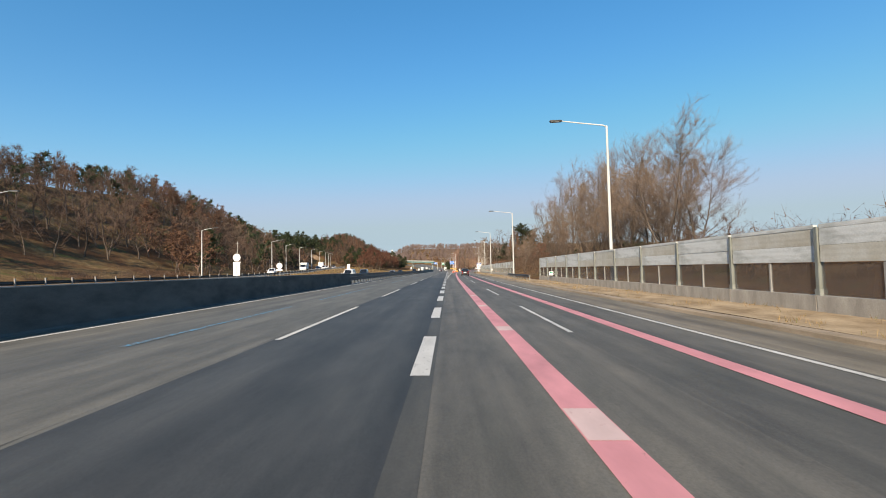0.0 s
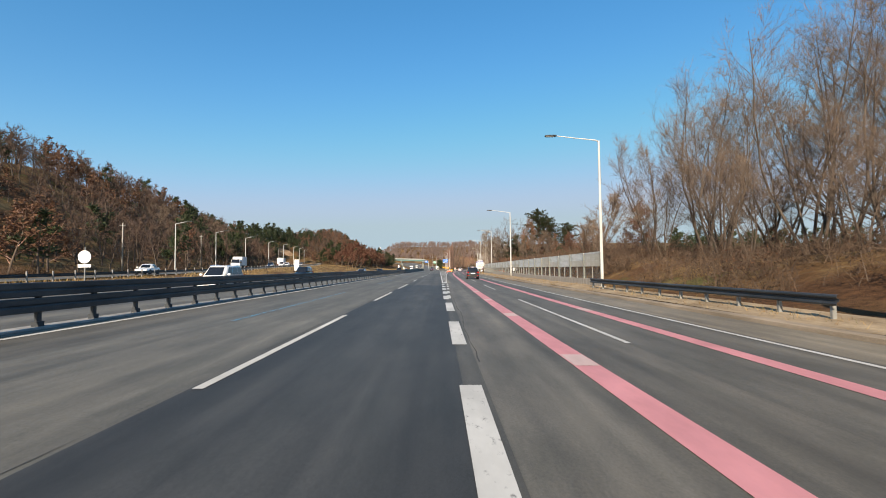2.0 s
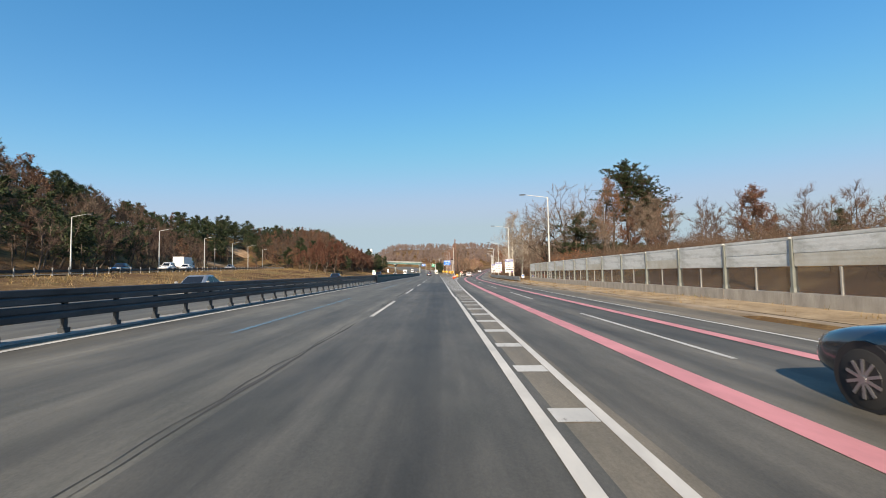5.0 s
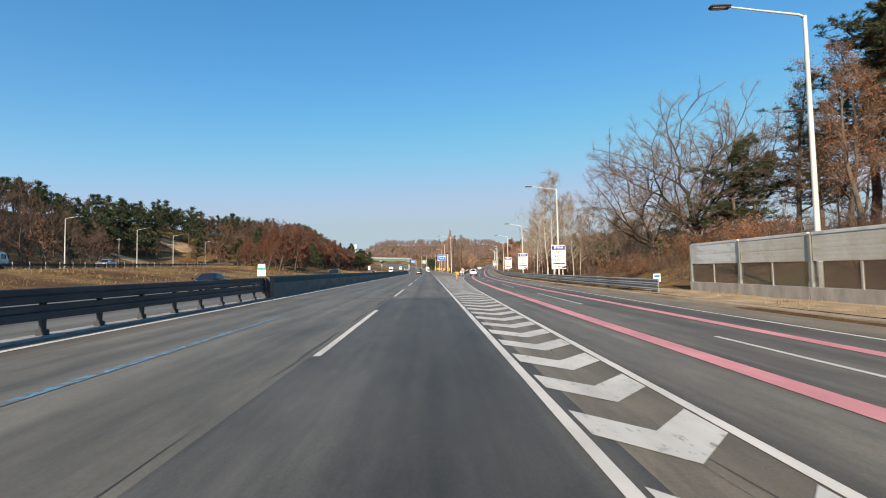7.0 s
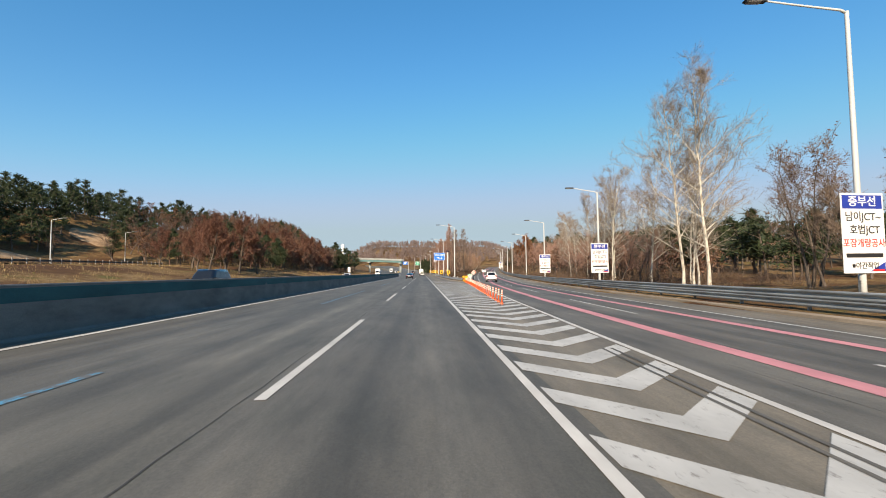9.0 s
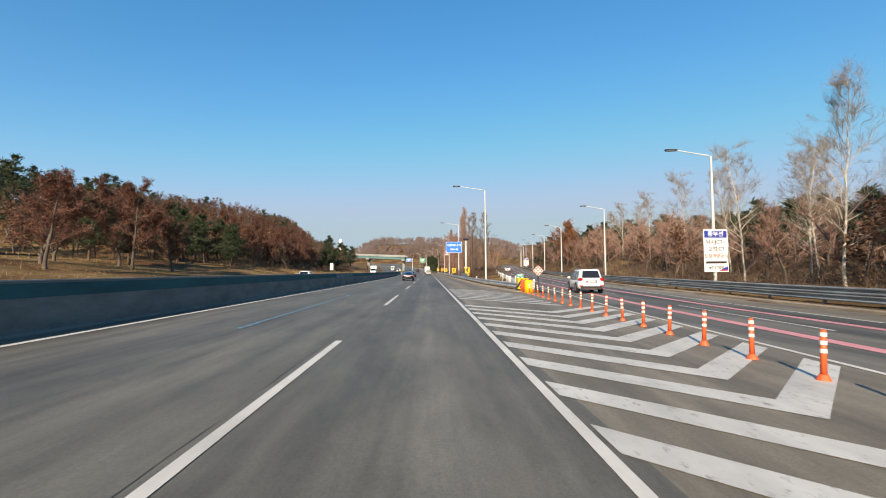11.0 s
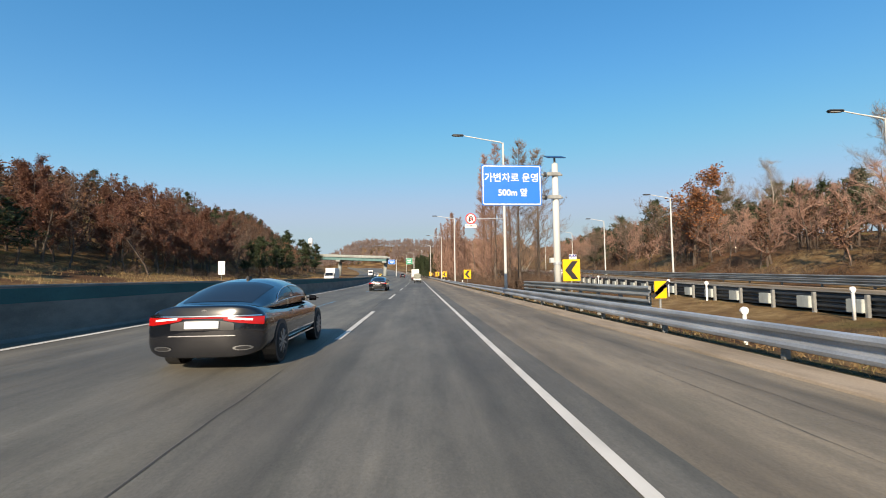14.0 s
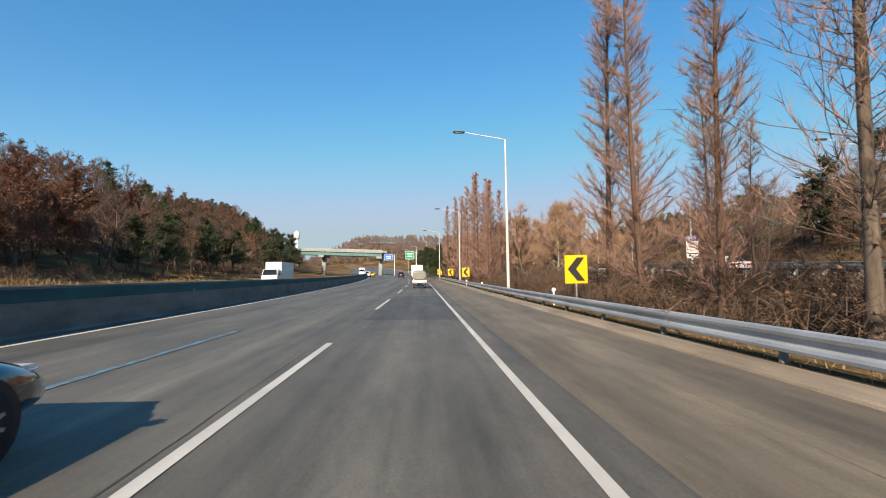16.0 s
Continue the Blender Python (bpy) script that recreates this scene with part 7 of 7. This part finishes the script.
GOLD = branching(20, 11, 0.34, 22, 0.12, 22, 6, 0.9, 0.03, narrow=0.7, stems=3, trunk_r=0.16).build("golden_tree", "bare tree with dense golden twigs and a pale trunk", "tree", "golden trees", BARK_PALE, TWIG_GOLD, None)
plant(GOLD, [(17, 437, 1.0), (21, 441, 0.85), (14.5, 446, 0.9), (19, 446, 0.95), (16, 452, 1.0), (23, 434, 0.8), (13.5, 457, 0.95)])
# pines beside the main road near the bridge
P2 = pine(14, 9, 26, 110, 0.6, 0.11, 0.30, 0.15).build("pine_tree", "bushy dark green pine beside the shoulder", "tree", "roadside pines", BARK, NEEDLE, None)
plant(P2, [(5.2, 486, 1.0), (3.6, 494, 1.05), (2.2, 503, 1.0), (0.5, 513, 1.1), (-1.0, 523, 1.0), (-3, 534, 1.1), (7, 496, 1.0), (6, 508, 1.1), (3, 520, 1.2), (1, 535, 1.2)])
# russet tree group at the foot of the hill and pines beside it
R2 = branching(15, 13, 0.46, 20, 0.14, 7, 7, 0.9, 0.03, leaves=12, leaf_size=0.21).build("russet_tree", "broad tree with a dense dull russet crown", "tree", "hill foot trees", BARK, TWIG_RED, LEAF_RUST)
plant(R2, [(-47, 317, 0.9), (-52.5, 323, 0.95), (-47, 333, 1.05), (-53, 339, 1.1), (-46, 342, 0.9), (-58, 318, 0.66), (-58, 332, 0.95), (-48, 413, 0.85), (-46, 421, 0.9), (-47, 430, 0.95), (-54, 423, 1.15), (-47, 438, 0.85), (-53, 436, 1.1), (-51, 405, 0.9), (-56, 398, 0.85), (-68, 398, 1.05), (-60, 402, 1.0), (-52, 408, 0.8), (-66, 410, 1.1), (-58, 418, 1.0), (-63, 430, 1.1), (-57, 440, 1.0), (-68, 446, 1.1), (-61, 455, 1.05), (-54, 428, 0.8), (-71, 458, 1.1), (-60, 468, 1.0)])
P3 = pine(16, 11, 26, 130, 0.65, 0.13, 0.34, 0.2).build("pine_tree", "wide dark pine at the edge of the wooded hill", "tree", "hill foot pines", BARK_RED, NEEDLE, None)
plant(P3, [(-50, 545, 1.3), (41, 423, 0.95), (46, 419, 1.0), (52, 412, 1.05), (50, 424, 1.1), (58, 414, 1.1), (39, 431, 0.95), (64, 407, 1.05), (70, 399, 1.05), (-54, 551, 1.35), (-58, 553, 1.4), (-62, 548, 1.4), (-66, 555, 1.5), (-57, 376, 1.15), (-64, 380, 1.25), (-55, 386, 1.05), (-70, 385, 1.3), (-62, 370, 1.1), (-52, 379, 0.95), (-76, 378, 1.3), (-60, 390, 1.1), (-56, 346, 0.9), (-60, 352, 1.0), (-53, 356, 0.85), (-66, 350, 1.1), (-62, 362, 1.1), (-55, 366, 0.9), (-69, 361, 1.1), (-49, 372, 0.75), (-74, 352, 1.0), (-44.5, 446, 0.85), (-43.5, 453, 0.95), (-46, 462, 1.05), (-44, 471, 0.9), (-49, 478, 1.1), (-47, 490, 1.0), (-112, 338, 0.9), (-110, 322, 0.9), (-88, 348, 0.8)])


# ---- woods too dense to count ----
def woods(name, label, samples, spots, mats):
    """Many trees as one mesh, by turning and scaling a few samples."""
    V, T, idx, n = [], [], [], 0
    for x, y, z, s, k, a in spots:
        v, tris, mi = samples[k]
        c, si = math.cos(a) * s, math.sin(a) * s
        p = np.empty_like(v)
        p[:, 0], p[:, 1], p[:, 2] = v[:, 0] * c - v[:, 1] * si + x, v[:, 0] * si + v[:, 1] * c + y, v[:, 2] * s + z
        V.append(p), T.append(tris + n), idx.append(mi)
        n += len(v)
    V, T, idx = np.concatenate(V), np.concatenate(T), np.concatenate(idx)
    me = bpy.data.meshes.new(name)
    me.vertices.add(len(V)), me.loops.add(T.size), me.polygons.add(len(T))
    me.vertices.foreach_set("co", V.ravel().astype(np.float32))
    me.loops.foreach_set("vertex_index", T.ravel().astype(np.int32))
    me.polygons.foreach_set("loop_start", np.arange(0, T.size, 3, dtype=np.int32))
    for m in mats:
        me.materials.append(m)
    me.polygons.foreach_set("material_index", idx.astype(np.int32))
    me.update(calc_edges=True)
    return tagged(put(name, me), label, "woods", kind="stuff")


def sample(w):
    v = [*w.v, *w.tv, *w.lv]
    a, b = len(w.v), len(w.v) + len(w.tv)
    t, m = [], []
    for q in w.f:
        t += [(q[0], q[1], q[2]), (q[0], q[2], q[3])]
        m += [0, 0]
    for q in w.tf:
        t.append(tuple(i + a for i in q))
        m.append(1)
    for q in w.lf:
        q = [i + b for i in q]
        t += [(q[0], q[1], q[2]), (q[0], q[2], q[3])]
        m += [2, 2]
    return np.array([tuple(p) for p in v]), np.array(t), np.array(m)


bare_far = [sample(branching(30 + i, 10.5, 0.40, 12, 0.2, 13, 5, 1.05, 0.042, sides=3, far=True, lift=0.06)) for i in range(5)]
leafy_far = [sample(branching(40 + i, 9.8, 0.44, 11, 0.15, 3, 4, 1.0, 0.05, leaves=4, leaf_size=0.46, sides=3, far=True)) for i in range(4)]
pine_far = [sample(pine(50 + i, 10.5, 18, 34, 0.95, 0.24, 0.34, 0.25)) for i in range(3)]
brush_far = [sample(shrub(60 + i, 1.9, 2.6, 14, 13, 0 if i < 3 else 1, 0.085, 0.02, thin=True)) for i in range(5)]
fr = random.Random(31)
hill_bare, hill_leaf, hill_pine, verge_bare = [], [], [], []


def scatter(x, y, z, density=1.0):
    n = noise.noise((x / 34, y / 34, 9))
    m = noise.noise((x / 26, y / 26, 2))
    s, a = fr.uniform(0.75, 1.2), fr.uniform(0, 6.28)
    if n > (-0.15 if 318 < y < 430 and x < -90 else 0.42 if y < 200 else 0.28 if y < 330 else 0.62 if 385 < y < 475 else 0.40) + fr.gauss(0, 0.10) or fr.random() < 0.05:
        hill_pine.append((x, y, z, s, fr.randrange(3), a))
    elif m > (0.30 if y < 330 else 0.05) + fr.gauss(0, 0.12):
        hill_leaf.append((x, y, z, s, fr.randrange(4), a))
    else:
        hill_bare.append((x, y, z, s, fr.randrange(5), a))


BARE = [(-97, 327, 6.0), (-101, 359, 5.5)]


def off_line(x, y, cx, cy):
    """How far a place lies from the worn slope that falls away from (cx, cy)."""
    k = min(15.0, max(0.0, (x - cx) * 0.62 - (y - cy) * 0.78))
    return math.hypot(x - cx - 0.62 * k, y - cy + 0.78 * k)


SAND = stained("bare_sandy_soil", (0.46, 0.31, 0.185), (0.25, 0.155, 0.085), 0.95, drip=(1, 1, 1), scale=0.5, grain=6, bump=0.6)
for cx, cy, r in BARE:
    vs, fs, n = [(cx, cy, ground_z(cx, cy) + 0.3)], [], 28
    for k in range(1, 6):
        for a in range(n):
            th = 2 * math.pi * a / n
            rr = r * k / 5 * (1 + 0.35 * noise.noise((math.cos(th) * 1.5, math.sin(th) * 1.5, cy)))
            px, py = cx + rr * math.cos(th), cy + 1.1 * rr * math.sin(th)
            vs.append((px, py, ground_z(px, py) + (0.3 if k < 5 else -0.3)))
    fs = [(0, 1 + a, 1 + (a + 1) % n) for a in range(n)]
    for k in range(4):
        fs += [(1 + k * n + a, 1 + (k + 1) * n + a, 1 + (k + 1) * n + (a + 1) % n, 1 + k * n + (a + 1) % n) for a in range(n)]
    tagged(put("bare_slope", mesh_of("bare_slope", vs, fs, SAND, shaded=True)), "bare sandy soil on the hillside", "soil", kind="structure")
y = 10.0
while y < 900:
    step = 5.4 if y < 480 else 7.0
    d = 1.0
    while d < (76 if y < 480 else 84):
        x = foot_x(y) - d + fr.uniform(-2, 2)
        yy = y + fr.uniform(-2, 2)
        clearing = any(off_line(x, yy, cx, cy) < r for cx, cy, r in BARE) or (300 < yy < 345 and d < 9 and noise.noise((x / 9, yy / 9, 4)) > -0.15) or (yy < 122 and d < 15)
        if not clearing:
            scatter(x, yy, ground_z(x, yy) - 0.2)
        d += step * fr.uniform(0.8, 1.25)
    y += step
# right-hand woods behind the verge
for _ in range(150):
    y = fr.uniform(66, 215)
    d = fr.uniform(18, 60)
    x = right_x(y) + 9.3 + d
    if not (108 < y < 188) and x < 0.64 * (y - 17):
        hill_bare.append((x, y, ground_z(x, y) - 0.2, fr.uniform(0.6, 1.05), fr.randrange(4), fr.uniform(0, 6.28)))
for _ in range(900):
    y = fr.uniform(268, 480) if fr.random() < 0.7 else fr.uniform(480, 620)
    d = 7 + 62 * fr.random() ** 1.2
    x = right_x(y) + 9.3 + d
    z, s, a = ground_z(x, y) - 0.2, fr.uniform(0.62, 0.9), fr.uniform(0, 6.28)
    if d > 22 and fr.random() < 0.7:
        hill_pine.append((x, y, z, s * 1.05, fr.randrange(3), a))
    elif fr.random() < 0.2:
        hill_leaf.append((x, y, z, s * 0.75, fr.randrange(4), a))
    else:
        verge_bare.append((x, y, z, s * 0.9, fr.randrange(5), a))
for _ in range(60):
    y, x = fr.uniform(150, 215), fr.uniform(62, 120)
    hill_pine.append((x, y + 20, ground_z(x, y) - 0.2, fr.uniform(0.6, 0.9), fr.randrange(3), fr.uniform(0, 6.28)))
# wood between the roads far ahead, and past the bridge
for _ in range(170):
    y = fr.uniform(440, 660)
    a, b = rail_x(y) + 6, right_x(y) - 6
    x = fr.uniform(a, max(a + 1, min(b, a + 40)))
    verge_bare.append((x, y, ground_z(x, y) - 0.2, fr.uniform(0.7, 1.15), fr.randrange(4), fr.uniform(0, 6.28)))


def far_hill(x, y):
    return (40 * smooth(-165, -80, x) * (1 - smooth(90, 230, x)) + 2.5 * noise.noise((x / 40, 1, 7))) * math.exp(-((y - 1010) / 120) ** 2)


fv = [(x, y, far_hill(x, y) + 6) for y in range(780, 1320, 18) for x in range(-330, 420, 18)]
fw = len(range(-330, 420, 18))
ff = [(j * fw + i, j * fw + i + 1, (j + 1) * fw + i + 1, (j + 1) * fw + i) for j in range(len(fv) // fw - 1) for i in range(fw - 1)]
tagged(put("far_hill", mesh_of("far_hill", fv, ff, EARTH, shaded=True)), "distant brown wooded hill beyond the bridge", "hill", kind="structure")
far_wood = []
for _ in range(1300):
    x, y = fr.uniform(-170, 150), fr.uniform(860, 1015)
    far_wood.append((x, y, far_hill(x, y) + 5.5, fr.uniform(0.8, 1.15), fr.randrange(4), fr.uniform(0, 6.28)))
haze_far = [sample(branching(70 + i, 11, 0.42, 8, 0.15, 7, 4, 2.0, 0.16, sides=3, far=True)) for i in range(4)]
# these twigs carry the haze in their colour
woods("far_wood", "dense bare wood on the distant hill, haze painted into twigs", haze_far, far_wood, [BARK, TWIG_HAZE, TWIG_HAZE])
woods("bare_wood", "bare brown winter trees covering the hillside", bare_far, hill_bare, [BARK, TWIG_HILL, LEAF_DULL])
# lighter russet twigs than the hillside's put sunlight into the colour
woods("verge_wood", "bare brown trees beside the branching road, sunlight painted into twigs", bare_far, verge_bare, [BARK, TWIG_RED, TWIG_RED])
woods("russet_wood", "trees with dry russet leaves on the hillside", leafy_far, hill_leaf, [BARK, TWIG_RED, LEAF_DULL])
woods("pine_wood", "dark green pines among bare trees on the hillside", pine_far, hill_pine, [BARK, NEEDLE, NEEDLE])
# brush on the banks
brush = []
for _ in range(2700):
    k = fr.random()
    if k < 0.38:
        y = fr.uniform(20, 225)
        d = fr.uniform(4.5, 22) if 75 < y < 95 or y > 204 else fr.uniform(6.8, 24)
        x = right_x(y) + 9.3 + d
    elif k < 0.6:
        y = fr.uniform(262, 470)
        x = right_x(y) + 9.3 + fr.uniform(2, 26)
    elif k < 0.84:
        y = fr.uniform(350, 520) if fr.random() < 0.4 else fr.uniform(376, 440)
        a = rail_x(y) + 2.6
        x = a + abs(fr.gauss(0, 1)) * min(9, max(2, (right_x(y) - a) * 0.4))
        if y < 374 and fr.random() < 0.96:
            continue
    else:
        y = fr.uniform(20, 520)
        x = foot_x(y) + fr.uniform(-4, 6) if y > 352 else foot_x(y) + fr.uniform(-6, 1)
    brush.append((x, y, ground_z(x, y) - 0.1, fr.uniform(0.6, 1.5), fr.randrange(5), fr.uniform(0, 6.28)))
woods("brush", "tangled leafless brush and dry weeds on the banks", brush_far, brush, [TWIG_BRUSH, TWIG_BRUSH, LEAF_DULL])
# dry grass on the verges
gr = random.Random(41)
gw = Wood(42)
for _ in range(15000):
    y = gr.uniform(14, 225) if gr.random() < 0.62 else gr.uniform(297, 420)
    if y < 230:
        x = right_x(y) + 9.7 + 1.85 * gr.random()
        if noise.noise((x, y / 2.2, 6)) < 0.14 + gr.gauss(0, 0.15):
            continue
        tall = 0.22
    else:
        a, b = rail_x(y) + 0.25, right_x(y) - 1.7
        x = a + (min(b, a + 9) - a) * gr.random()
        if noise.noise((x / 2, y / 3, 6)) < 0.0:
            continue
        tall = 0.28
    p = Vector((x, y, ground_z(x, y) - 0.02))
    for _ in range(2):
        gw.sliver(p + Vector((gr.gauss(0, 0.06), gr.gauss(0, 0.06), 0)), Vector((gr.gauss(0, 0.5), gr.gauss(0, 0.5), 1)).normalized(), tall * gr.uniform(0.4, 1.4), 0.02)
for _ in range(7000):
    y = gr.uniform(297, 430)
    x = rail_x(y) + 0.02 + 0.9 * gr.random()
    if noise.noise((x, y / 1.5, 12)) < -0.1:
        continue
    p = Vector((x, y, main_top(x, y) + 0.01))
    gw.sliver(p, Vector((gr.gauss(0, 0.6), gr.gauss(0, 0.6), 1)).normalized(), gr.uniform(0.06, 0.28), 0.018)
for _ in range(16000):
    y = gr.uniform(60, 368)
    a, b = side_x(y) + 5.6, -27.3
    x = b + (a - b) * gr.random()
    if noise.noise((x / 4, y / 6, 3)) < -0.05 + gr.gauss(0, 0.1):
        continue
    p = Vector((x, y, ground_z(x, y) - 0.02))
    for _ in range(2):
        gw.sliver(p + Vector((gr.gauss(0, 0.15), gr.gauss(0, 0.15), 0)), Vector((gr.gauss(0, 0.5), gr.gauss(0, 0.5), 1)).normalized(), gr.uniform(0.15, 0.6), 0.05)
for _ in range(9000):
    y = gr.uniform(372, 500)
    a, b = foot_x(y) - 2, -27.5 + main_x(y)
    x = a + (b - a) * gr.random()
    if noise.noise((x / 5, y / 7, 8)) < -0.1:
        continue
    p = Vector((x, y, ground_z(x, y) - 0.02))
    for _ in range(2):
        gw.sliver(p + Vector((gr.gauss(0, 0.15), gr.gauss(0, 0.15), 0)), Vector((gr.gauss(0, 0.5), gr.gauss(0, 0.5), 1)).normalized(), gr.uniform(0.25, 0.7), 0.06)
tagged(put("dry_grass", mesh_of("dry_grass", gw.tv, gw.tf, STRAW)), "dry straw-coloured grass along the verges", "grass", kind="stuff")


# white marker posts with round heads beside the branch
mk = thing("marker_post", "short white roadside post with a round reflector head", "marker post", "marker posts")
part("post", tube([(0, 0, -0.1), (0, 0, 0.85)], 0.045, 8), POLE, mk, shaded=True)
bm = bmesh.new()
bmesh.ops.create_cone(bm, cap_ends=True, segments=14, radius1=0.09, radius2=0.09, depth=0.05, matrix=pose(0, 0, 0.93, 90))
part("head", bm, SIGN_WHITE, mk, "round white head")
spots = [(right_x(y) - 1.75, y) for y in (313, 321.5, 331, 342, 355, 370, 388)]
for i, (x, y) in enumerate(spots):
    m = pose(x, y, ground_z(x, y))
    if i == 0:
        mk.matrix_basis = m
    else:
        copy_thing(mk, m)
